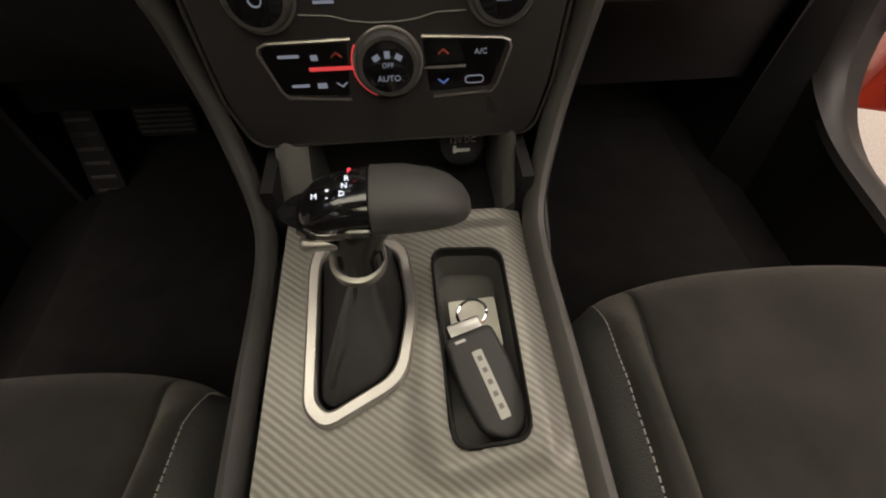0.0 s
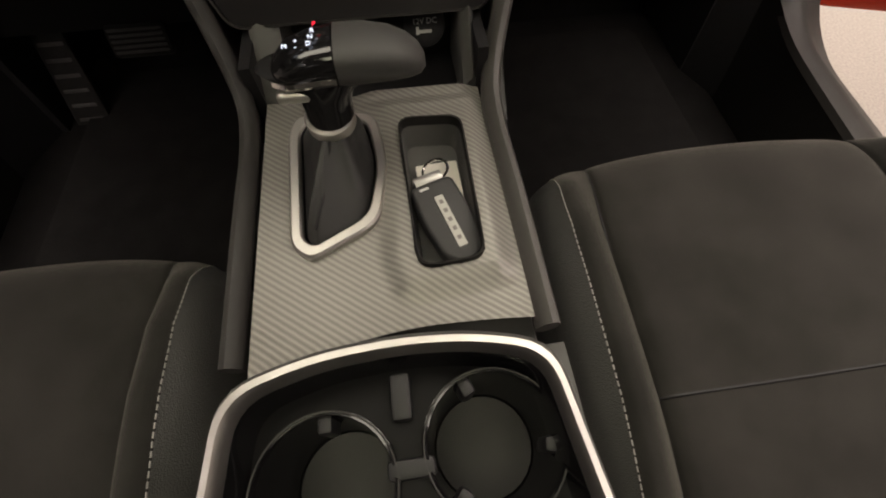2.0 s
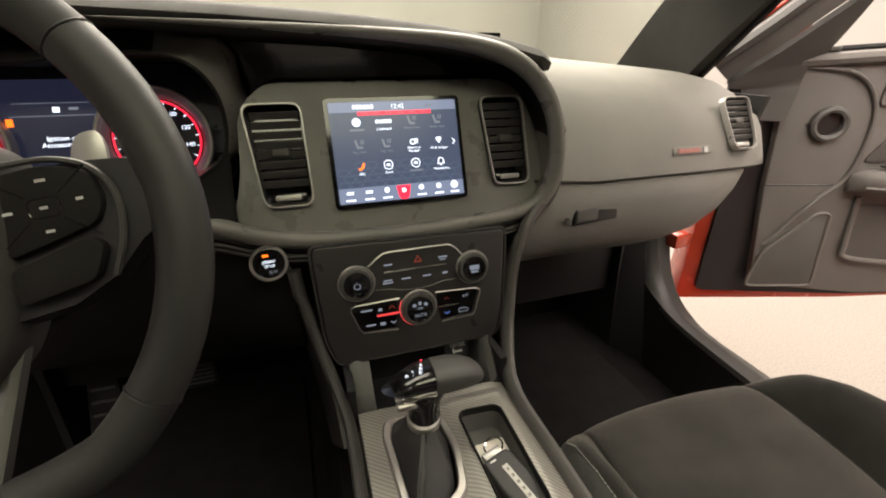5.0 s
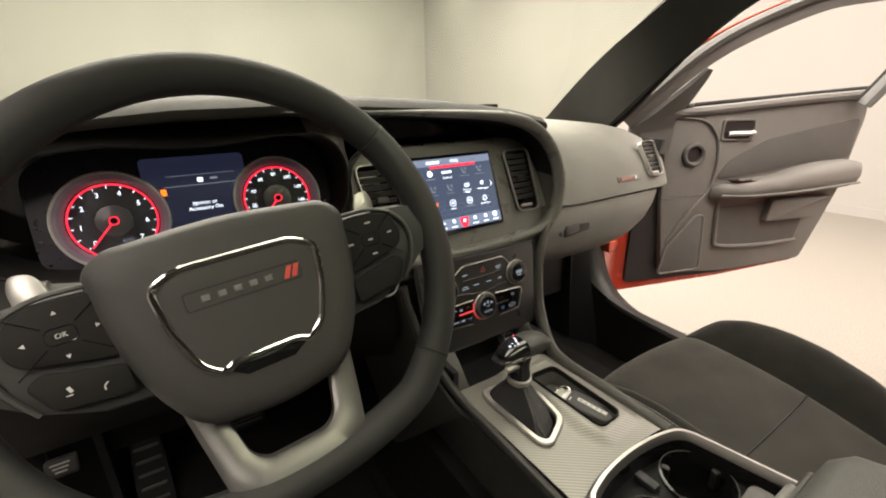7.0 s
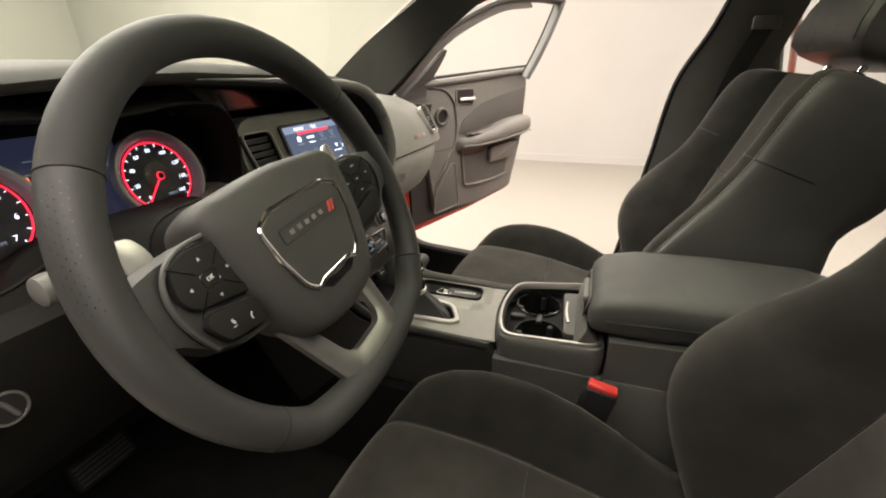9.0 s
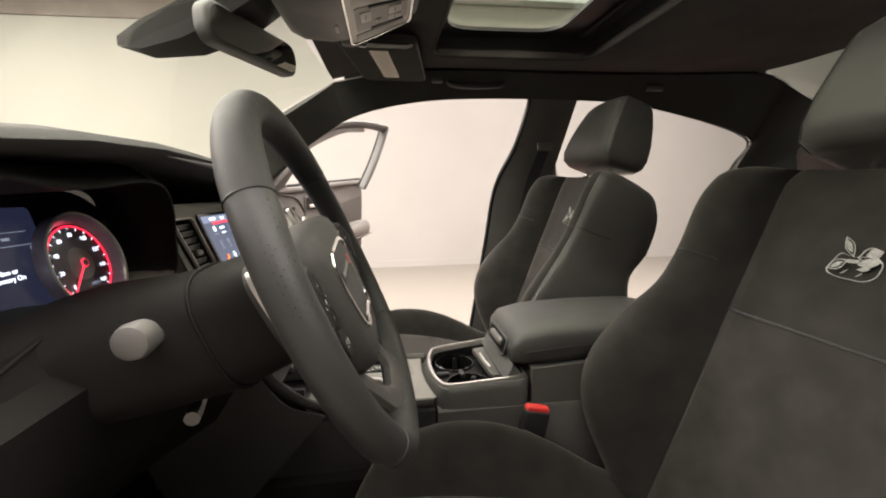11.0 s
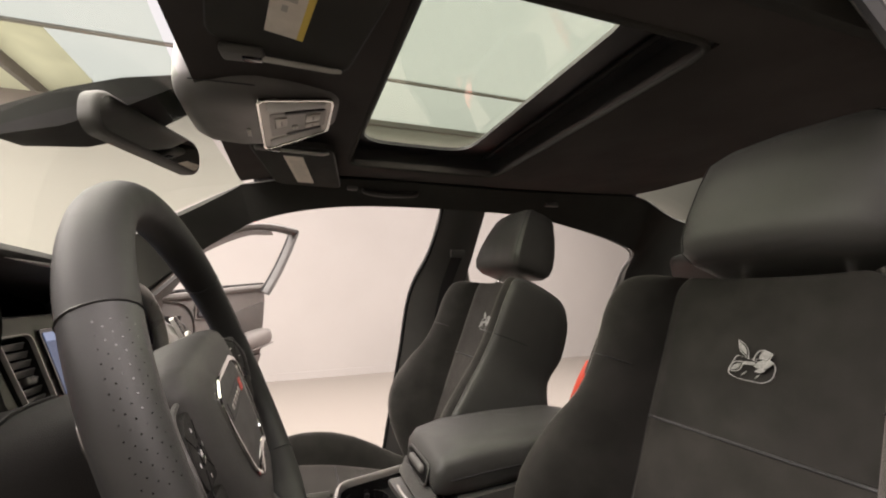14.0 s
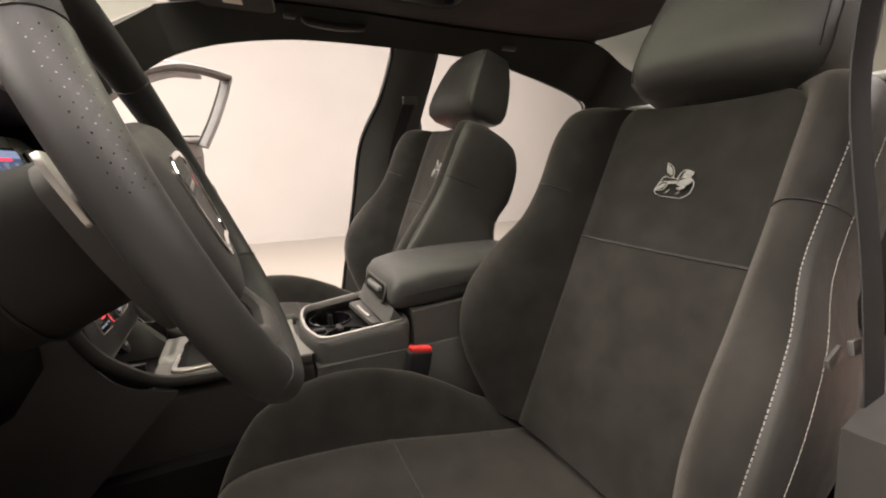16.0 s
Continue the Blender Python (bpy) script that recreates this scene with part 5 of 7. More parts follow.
    for x in (-0.79, -0.6, -0.45, -0.32, -0.24, -0.19, -0.155):
        k = 0.0 if x < -0.3 else (x + 0.3) / 0.145
        kk = min(1, k * 1.7)
        prof = [(0.14, 0.90 - 0.055 * kk), (0.117 + 0.01 * k, 0.885 - 0.045 * kk), (0.122, 0.835), (0.15 - 0.03 * k, 0.78), (0.18 - 0.06 * k, 0.72), (0.22 - 0.06 * k, 0.66), (0.30, 0.62), (0.45, 0.60)]
        rows.append([Vector((x, y, z)) for y, z in prof])
    part("knee_panel", loft(rows, False, False), M_COLUMN, d, "lower dash panel, near-black for the driver's-side shade", angle=60)
    part("lower_back", slab(-0.70, 0.70, 0.46, 0.48, 0.45, 1.0), M_DARK, d)
    # headlight switch by the driver's door
    hm = plane_at((-0.594, 0.122, 0.822), (1, 0, 0), (0, 0.2, 1))
    hs = part("light_switch", disc(0.015, 0.008, hm @ pose(0, 0, 0.002), 32, 0.002), M_COLUMN, d, "round black headlamp switch")
    part("ring", tube([hm @ Vector((0.015 * math.cos(2 * math.pi * k / 36), 0.015 * math.sin(2 * math.pi * k / 36), 0.006)) for k in range(36)], 0.0014, 6, True), M_SATIN, hs, "thin chrome ring")
    part("pointer", box(0.004, 0.020, 0.010, hm @ pose(0, 0, 0.008, 0, 0, 20), 0.002), M_KNOB, hs)
    dm = part("dimmer_panel", prism(rrect(0.050, 0.036, 0.006), 0.004, hm @ pose(-0.042, 0.0, -0.001), 0.001), M_DARK, d, "small black dimmer panel")
    for k in range(4):
        part("dimmer_wheel", box(0.006, 0.026, 0.006, hm @ pose(-0.057 + 0.010 * k, 0.0, 0.004), 0.002), M_KNOB, dm, "ribbed thumbwheel")
    rm = plane_at((-0.630, 0.165, 0.668), (1, 0, 0), (0, 0.5, 1))
    hr = part("hood_release", box(0.036, 0.026, 0.014, rm @ pose(0, 0, 0.005), 0.005, 3), M_COLUMN, d, "black bonnet release handle")
    for k in range(3):
        part("print", box(0.020 - 0.004 * k, 0.002, 0.0006, rm @ pose(-0.001, 0.005 - 0.005 * k, 0.0123)), M_STALK, hr)
    # start button
    sm = plane_at((-0.179, 0.110, 0.832), (1, 0.12, 0), (0, 0.30, 1))
    sb = part("start_button", disc(0.0195, 0.010, sm @ pose(0, 0, 0.002), 32, 0.002), M_GLOSS, d, "round black start button with chrome ring")
    part("ring", tube([sm @ Vector((0.0205 * math.cos(2 * math.pi * k / 40), 0.0205 * math.sin(2 * math.pi * k / 40), 0.006)) for k in range(40)], 0.0022, 6, True), M_SATIN, sb, "chrome ring")
    words("START", 0.0052, sm @ pose(0, 0.0015, 0.0075), M_WHITE, sb)
    words("STOP", 0.0052, sm @ pose(0, -0.0035, 0.0075), M_WHITE, sb)
    part("lit_mark", box(0.007, 0.003, 0.0005, sm @ pose(-0.003, 0.010, 0.0075)), M_ORANGE, sb)
    words("RUN", 0.0042, sm @ pose(0.003, -0.0115, 0.0075), M_DIM, sb)
    return d


M_BADGE = mat("red_badge", (0.55, 0.08, 0.06), 0.4, vary=0.1, scale=200)
M_FADED = mat("faded_red_print", (0.34, 0.13, 0.11), 0.5, vary=0.1, scale=200)
M_KNOB = mat("knob_grey", (0.10, 0.098, 0.092), 0.35, 0.4, vary=0.1, scale=60)
dashboard()


def screen():
    s = thing("touch_screen", "lit touch screen showing rows of white icons", "screen", on_stack(0.0, 0.948, 0.006))
    m = plane_at(on_stack(0.0035, 0.9475, 0.0035), RIGHT, TILT)
    part("bezel", prism(rrect(0.185, 0.143, 0.006, 4), 0.003, m @ pose(0, 0, -0.0015)), M_GLOSS, s, "glossy black screen edge")
    part("display", prism(rrect(0.174, 0.132, 0.003, 3), 0.0006, m @ pose(0, 0, 0.0016)), M_SCREEN, s, "dark blue lit display")
    z = 0.0026
    part("top_bar", box(0.173, 0.013, 0.0004, m @ pose(0, 0.0590, z)), M_SCREEN_BAR, s)
    part("bottom_bar", box(0.173, 0.020, 0.0004, m @ pose(0, -0.0555, z)), M_SCREEN_BAR, s)
    part("red_strip", box(0.100, 0.0045, 0.0004, m @ pose(0.0, 0.0505, z + 0.0004)), M_REDGLOW, s, "red notice strip")
    for k in range(6):
        part("strip_mark", box(0.009, 0.0016, 0.0003, m @ pose(-0.042 + 0.0165 * k, 0.0505, z + 0.0008)), M_SCREEN, s)
    words("12:42", 0.0085, m @ pose(0.004, 0.0585, z + 0.0005), M_WHITE, s)
    for k in range(6):
        part("wording", box(0.003 + 0.0008 * (k % 2), 0.005, 0.0003, m @ pose(-0.054 + 0.0047 * k, 0.0590, z + 0.0005)), M_WHITE, s)
    part("wording", box(0.011, 0.002, 0.0003, m @ pose(0.047, 0.0585, z + 0.0005)), M_DIM, s)
    hexes = []
    for r in range(4):
        for q in range(11):
            cx, cy = -0.078 + q * 0.0155 + (r % 2) * 0.00775, -0.042 + r * 0.0085
            if r == 3 and q % 3 == 0:
                continue
            h = [(cx + 0.0082 * math.cos(radians(60 * k)), cy + 0.0048 * math.sin(radians(60 * k))) for k in range(6)]
            hi = [(cx + 0.0074 * math.cos(radians(60 * k)), cy + 0.0041 * math.sin(radians(60 * k))) for k in range(6)]
            if abs(cx) < 0.08:
                hexes.append(frame_plate(h, hi, 0.0002, m @ pose(0, 0, z - 0.0002)))
    part("pattern", join(*hexes), M_SCREEN_LINE, s, "faint honeycomb pattern")
    cols, rws = (-0.053, -0.017, 0.021, 0.057), (0.036, 0.007, -0.0215)
    labels = (("", "Dashboard", "Driver Heat", "Driver Vent"), ("Psgr Heat", "Psgr Vent", "Projection\nManager", "Wi-Fi Hotspot"), ("SOS", "Assist", "", "Notifications"))
    for j, y in enumerate(rws):
        for i, x in enumerate(cols):
            dim = (j == 0 and i > 1) or (j == 1 and i < 2)
            ma = M_DIM if dim else M_WHITE
            im = m @ pose(x, y + 0.0035, z + 0.0003)
            circ = lambda r, n=20: [(r * math.cos(2 * math.pi * k / n), r * math.sin(2 * math.pi * k / n)) for k in range(n)]
            if (j, i) == (0, 0):
                ic = prism(circ(0.0055), 0.0003, im)
            elif (j, i) == (0, 1):
                ic = join(box(0.022, 0.002, 0.0003, im), *[box(0.004, 0.0045, 0.0003, im @ pose(-0.008 + 0.0055 * k, 0, 0)) for k in range(4)])
            elif dim:
                ic = join(box(0.003, 0.010, 0.0003, im @ pose(-0.003, 0.001, 0, 0, 0, 15)), box(0.008, 0.003, 0.0003, im @ pose(0.001, -0.004, 0)), box(0.0015, 0.006, 0.0003, im @ pose(0.003, 0.003, 0, 0, 0, -12)), box(0.0015, 0.006, 0.0003, im @ pose(0.006, 0.003, 0, 0, 0, -12)))
            elif (j, i) == (1, 2):
                ic = join(frame_plate(circ(0.004), circ(0.0025), 0.0003, im @ pose(-0.001, 0, 0)), box(0.003, 0.006, 0.0003, im @ pose(0.0045, 0.001, 0)))
            elif (j, i) == (1, 3):
                ic = join(*[prism([(0, -0.004), (0.0045, 0.003), (0.0025, 0.0045), (-0.0025, 0.0045), (-0.0045, 0.003)], 0.0003, im)])
            elif (j, i) == (2, 0):
                ic = tube(curve_pts([im @ Vector(p) for p in ((-0.004, -0.004, 0), (0.001, -0.002, 0), (0.0035, 0.004, 0))], 5), 0.0016, 5)
                ma = M_ORANGE
            elif (j, i) == (2, 3):
                ic = join(frame_plate(rounded([(-0.003, 0.005), (0.003, 0.005), (0.0055, -0.004), (-0.0055, -0.004)], 0.002), rounded([(-0.002, 0.0038), (0.002, 0.0038), (0.0038, -0.003), (-0.0038, -0.003)], 0.0015), 0.0003, im), box(0.003, 0.0012, 0.0003, im @ pose(0, -0.0055, 0)))
            else:
                ic = join(frame_plate(circ(0.0065), circ(0.0054), 0.0003, im), box(0.005, 0.003, 0.0003, im))
            part("icon", ic, ma, s)
            if labels[j][i]:
                words(labels[j][i], 0.0044, m @ pose(x, y - 0.0065, z + 0.0003), M_DIM if dim else M_WHITE, s)
            else:
                part("wording", box(0.019, 0.0024, 0.0003, m @ pose(x, y - 0.0065, z + 0.0003)), M_DIM, s)
    part("arrow", join(box(0.0055, 0.0012, 0.0003, m @ pose(0.079, 0.0105, z, 0, 0, -50)), box(0.0055, 0.0012, 0.0003, m @ pose(0.079, 0.0065, z, 0, 0, 50))), M_WHITE, s)
    part("shield", prism([(-0.010, -0.047), (0.010, -0.047), (0.007, -0.062), (0.004, -0.0655), (-0.004, -0.0655), (-0.007, -0.062)], 0.0004, m @ pose(0, 0, z + 0.0003)), M_REDGLOW, s, "red home key")
    part("icon", disc(0.003, 0.0004, m @ pose(0, -0.0535, z + 0.0009), 14), M_WHITE, s)
    for x in (-0.072, -0.047, -0.023, 0.025, 0.050, 0.073):
        part("icon", (box(0.009, 0.0035, 0.0003, m @ pose(x, -0.052, z + 0.0003)) if x < -0.04 else disc(0.0036 if x < 0.07 else 0.0052, 0.0003, m @ pose(x, -0.0515, z + 0.0003), 16)), M_WHITE, s)
        part("wording", box(0.013, 0.0022, 0.0003, m @ pose(x, -0.0615, z + 0.0004)), M_WHITE, s)


screen()


M_PANEL = mat("satin_black_panel", (0.027, 0.0262, 0.0248), 0.3, vary=0.08, spec=0.5, rvary=0.06)


def climate():
    c = thing("climate_panel", "glossy black radio and climate panel with chrome knobs", "control panel", (0, 0.08, 0.79))
    m = plane_at((0.002, 0.0865, 0.79), RIGHT, (0, 0.19, 0.98))
    part("plate", prism(rounded([(-0.131, 0.060), (0.134, 0.055), (0.126, -0.066), (0.116, -0.105), (-0.113, -0.105), (-0.125, -0.066)], 0.012), 0.012, m @ pose(0, 0, -0.010), 0.003), M_PANEL, c, "satin black plate")
    part("plate_edge", tube([m @ Vector((x, y, 0.0005)) for x, y in rounded([(-0.1335, 0.0625), (0.1365, 0.0575), (0.1285, -0.066), (0.118, -0.105), (-0.115, -0.105), (-0.1275, -0.066)], 0.012)], 0.0015, 6, True), M_SILL, c, "raised edge of the plate")

    def knob(x, y, r, mark):
        k = part("knob", loft([[m @ Vector((x + q * math.cos(2 * math.pi * i / 36), y + q * math.sin(2 * math.pi * i / 36), z)) for i in range(36)] for q, z in ((r, 0.001), (r * 0.99, 0.010), (r * 0.93, 0.012), (r * 0.80, 0.012))], True, False), M_KNOB, c, "ridged grey knob")
        part("base_ring", tube([m @ Vector((x + (r + 0.0012) * math.cos(2 * math.pi * i / 40), y + (r + 0.0012) * math.sin(2 * math.pi * i / 40), 0.0035)) for i in range(40)], 0.0016, 6, True), M_SATIN, k, "chrome ring")
        part("face", disc(r * 0.81, 0.004, m @ pose(x, y, 0.0105), 32, 0.001), M_GLOSS, k, "glossy knob face")
        if mark:
            words(mark, 0.0062, m @ pose(x, y - r * 0.35, 0.0128), M_DIM, k)
        return k
    kl = knob(-0.079, 0.007, 0.0218, "")
    part("print", tube([m @ Vector((-0.079 + 0.004 * math.cos(t), 0.006 + 0.004 * math.sin(t), 0.0128)) for t in [radians(120 + 30 * i) for i in range(11)]], 0.0006, 4), M_DIM, kl)
    part("print", box(0.0008, 0.004, 0.0004, m @ pose(-0.079, 0.0105, 0.0128)), M_DIM, kl)
    kr = knob(0.082, 0.006, 0.0218, "")
    part("print", join(box(0.014, 0.0065, 0.0003, m @ pose(0.082, 0.008, 0.0128)), box(0.010, 0.003, 0.0003, m @ pose(0.082, 0.002, 0.0128))), M_DIM, kr)
    kc = knob(0.001, -0.040, 0.0232, "AUTO")
    words("OFF", 0.005, m @ pose(0.001, -0.0385, 0.0128), M_DIM, kc)
    part("print", join(box(0.004, 0.005, 0.0003, m @ pose(0.001, -0.031, 0.0128)), box(0.005, 0.004, 0.0003, m @ pose(-0.007, -0.033, 0.0128, 0, 0, 30)), box(0.005, 0.004, 0.0003, m @ pose(0.009, -0.033, 0.0128, 0, 0, -30))), M_DIM, kc)
    line = lambda pts, r=0.0015: tube([m @ Vector((x, y, 0.003)) for x, y in pts], r, 6, flat=0.7)
    part("chrome_line", line([(-0.063, 0.027), (-0.050, 0.037), (-0.041, 0.0425), (-0.032, 0.0435), (0.047, 0.0435), (0.054, 0.041), (0.060, 0.036), (0.068, 0.026)]), M_SATIN, c, "thin chrome outline")
    part("chrome_line", line([(-0.0245, -0.0225), (-0.083, -0.0235), (-0.089, -0.026), (-0.0905, -0.0305), (-0.081, -0.058), (-0.077, -0.0635), (-0.030, -0.067)]), M_SATIN, c, "thin chrome outline")
    part("chrome_line", line([(0.0265, -0.0225), (0.085, -0.0255), (0.091, -0.028), (0.0925, -0.0325), (0.084, -0.060), (0.080, -0.0655), (0.034, -0.0675)]), M_SATIN, c, "thin chrome outline")
    part("divider", line([(-0.056, -0.006), (-0.035, -0.0075), (-0.022, -0.011), (-0.008, -0.0125), (0.010, -0.0125), (0.024, -0.011), (0.037, -0.0075), (0.058, -0.007)], 0.0008), M_KNOB, c, "faint moulded line")
    for sg in (-1, 1):
        part("field", prism(rounded([(sg * 0.027, -0.025), (sg * 0.086, -0.0265), (sg * 0.0885, -0.031), (sg * 0.079, -0.061), (sg * 0.031, -0.064)][::-sg], 0.003), 0.0015, m @ pose(0, 0, 0.0005)), M_GLOSS, c, "glossy black key field")
    part("bright_bar", box(0.086, 0.0022, 0.002, m @ pose(0.001, 0.0165, 0.003)), M_CHROME, c, "bright bar")
    part("bright_bar", box(0.032, 0.0022, 0.002, m @ pose(0.043, -0.0445, 0.003)), M_CHROME, c, "bright bar")
    part("bright_bar", box(0.032, 0.0022, 0.002, m @ pose(-0.041, -0.0425, 0.003)), M_REDSOFT, c, "red glowing bar")
    part("red_glow_line", tube([m @ Vector((0.001 + 0.0262 * math.cos(t), -0.040 + 0.0262 * math.sin(t), 0.002)) for t in [radians(150 + 12 * i) for i in range(9)]], 0.0010, 5), M_REDSOFT, c)
    part("hazard_button", frame_plate([(0, 0.0065), (-0.006, -0.0035), (0.006, -0.0035)], [(0, 0.0042), (-0.0038, -0.0022), (0.0038, -0.0022)], 0.0004, m @ pose(0.005, 0.028, 0.0025)), M_BADGE, c, "red triangle hazard mark")
    for x, y, k, dy in ((-0.036, 0.026, 0.011, 0.0022), (0.040, 0.027, 0.013, 0.0022), (0.040, 0.0235, 0.009, 0.0018), (-0.038, 0.0045, 0.012, 0.002), (-0.038, 0.001, 0.014, 0.002), (-0.013, 0.004, 0.013, 0.002), (0.016, 0.004, 0.012, 0.002), (0.042, 0.004, 0.008, 0.0025), (-0.070, -0.033, 0.015, 0.0022), (-0.052, -0.0345, 0.005, 0.004), (-0.066, -0.0545, 0.013, 0.0022), (-0.050, -0.055, 0.007, 0.004)):
        part("print", box(k, dy, 0.0004, m @ pose(x, y, 0.0026)), M_DIM, c)
    words("A/C", 0.0058, m @ pose(0.070, -0.035, 0.0028), M_DIM, c)
    part("print", tube([m @ Vector((0.066 + x, -0.0555 + y, 0.0026)) for x, y in rrect(0.014, 0.0055, 0.0025, 3)], 0.0005, 4, True), M_DIM, c)
    for x, y, ma, up in ((-0.036, -0.033, M_BADGE, 1), (0.042, -0.034, M_BADGE, 1), (-0.035, -0.055, M_DIM, -1), (0.042, -0.056, M_COOL, -1)):
        part("arrow_mark", join(box(0.0055, 0.0011, 0.0004, m @ pose(x - 0.0018, y, 0.0026, 0, 0, 40 * up)), box(0.0055, 0.0011, 0.0004, m @ pose(x + 0.0018, y, 0.0026, 0, 0, -40 * up))), ma, c)


climate()


def cluster():
    c = thing("instrument_cluster", "instrument cluster with two red-ringed gauges, lit", "gauges", (-0.405, 0.25, 0.96))
    m0 = plane_at((-0.405, 0.247, 0.963), RIGHT, (0, 0.25, 0.97))
    part("backing", prism(rounded([(-0.195, 0.075), (-0.15, 0.10), (0.15, 0.10), (0.195, 0.075), (0.195, -0.06), (-0.195, -0.06)], 0.03), 0.004, m0 @ pose(0, 0, -0.006)), M_CLUSTER, c, "black cluster backing tinted violet for the lens haze")
    tft = part("display", prism(rrect(0.135, 0.135, 0.006), 0.002, m0 @ pose(0, 0.012, -0.001)), M_TFT, c, "blue-black lit display")
    words("Ignition or\nAccessory On", 0.0078, m0 @ pose(0.004, 0.006, 0.0015), M_WHITE, tft)
    for x, y, w in ((0.052, 0.032, 0.008), (0.052, 0.020, 0.005), (0.050, 0.008, 0.010), (0.052, -0.004, 0.006), (-0.050, -0.012, 0.014), (-0.052, -0.024, 0.006), (-0.047, -0.036, 0.014), (0.03, -0.04, 0.012)):
        part("wording", box(w, 0.0035, 0.0003, m0 @ pose(x, y, 0.0015)), M_DIM, tft)
    part("mark", box(0.007, 0.006, 0.0003, m0 @ pose(0.004, 0.044, 0.0015)), M_WHITE, tft)
    part("mark", box(0.010, 0.003, 0.0003, m0 @ pose(0.022, 0.045, 0.0015)), M_DIM, tft)
    part("mark", box(0.007, 0.009, 0.0003, m0 @ pose(-0.045, 0.030, 0.0015)), M_ORANGE, tft)
    part("rule", box(0.10, 0.0008, 0.0003, m0 @ pose(0.006, 0.037, 0.0015)), M_DIM, tft)
    part("rule", box(0.09, 0.0006, 0.0003, m0 @ pose(0.006, 0.052, 0.0015)), M_DIM, tft)
    gauge(c, m0 @ pose(-0.108, 0.0, 0.004), ("0", "1", "2", "3", "4", "5", "6", "7"), "RPM", -0.5)
    gauge(c, m0 @ pose(0.107, 0.002, 0.004), ("0", "20", "40", "60", "80", "100", "120", "140", "160"), "MPH", -0.5)
    # visor over the gauges
    path = curve_pts([(-0.66, 0.19, 1.0), (-0.60, 0.175, 1.05), (-0.51, 0.165, 1.068), (-0.43, 0.17, 1.062), (-0.37, 0.17, 1.062), (-0.29, 0.165, 1.07), (-0.235, 0.166, 1.062), (-0.208, 0.170, 1.03), (-0.205, 0.172, 0.98), (-0.222, 0.165, 0.945), (-0.28, 0.155, 0.919), (-0.34, 0.15, 0.926), (-0.40, 0.15, 0.944), (-0.46, 0.15, 0.943), (-0.51, 0.15, 0.927), (-0.56, 0.155, 0.914), (-0.62, 0.17, 0.932), (-0.665, 0.185, 0.97)], 6, True)
    rows = [[p + Vector((0, 0.0, 0)), p + Vector((0, 0.012, -0.003)), p + Vector((0, 0.10, -0.008))] for p in path]
    rows.append(rows[0])
    v = part("visor", loft(rows, False, False), M_COLUMN, c, "black gauge visor")
    part("visor_edge", tube(path, 0.0025, 6, True), M_COLUMN, v)
    rows = [[p + Vector((0, -0.002, 0.0)), p + Vector((0, 0.03, 0.022 if p.z > 1.03 else 0.0)) + (Vector((0.016, 0, 0.004)) if p.x > -0.23 else Vector()), p + Vector((0, 0.10, 0.03 if p.z > 1.03 else 0.0)) + (Vector((0.02, 0, 0)) if p.x > -0.23 else Vector())] for p in path]
    last = len(rows) * 12 // 19
    bend = [i for i, p in enumerate(path) if p.x > -0.262][0]
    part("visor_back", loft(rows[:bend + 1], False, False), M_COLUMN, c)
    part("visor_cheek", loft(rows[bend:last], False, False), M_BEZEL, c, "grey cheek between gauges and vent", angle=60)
    low = [p for p in path if p.z < 0.975]
    # near-black here too: the driver's-side shade is put into the colour
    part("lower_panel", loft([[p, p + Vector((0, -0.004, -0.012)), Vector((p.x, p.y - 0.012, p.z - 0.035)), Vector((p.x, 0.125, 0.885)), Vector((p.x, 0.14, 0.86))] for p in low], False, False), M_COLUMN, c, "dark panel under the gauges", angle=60)


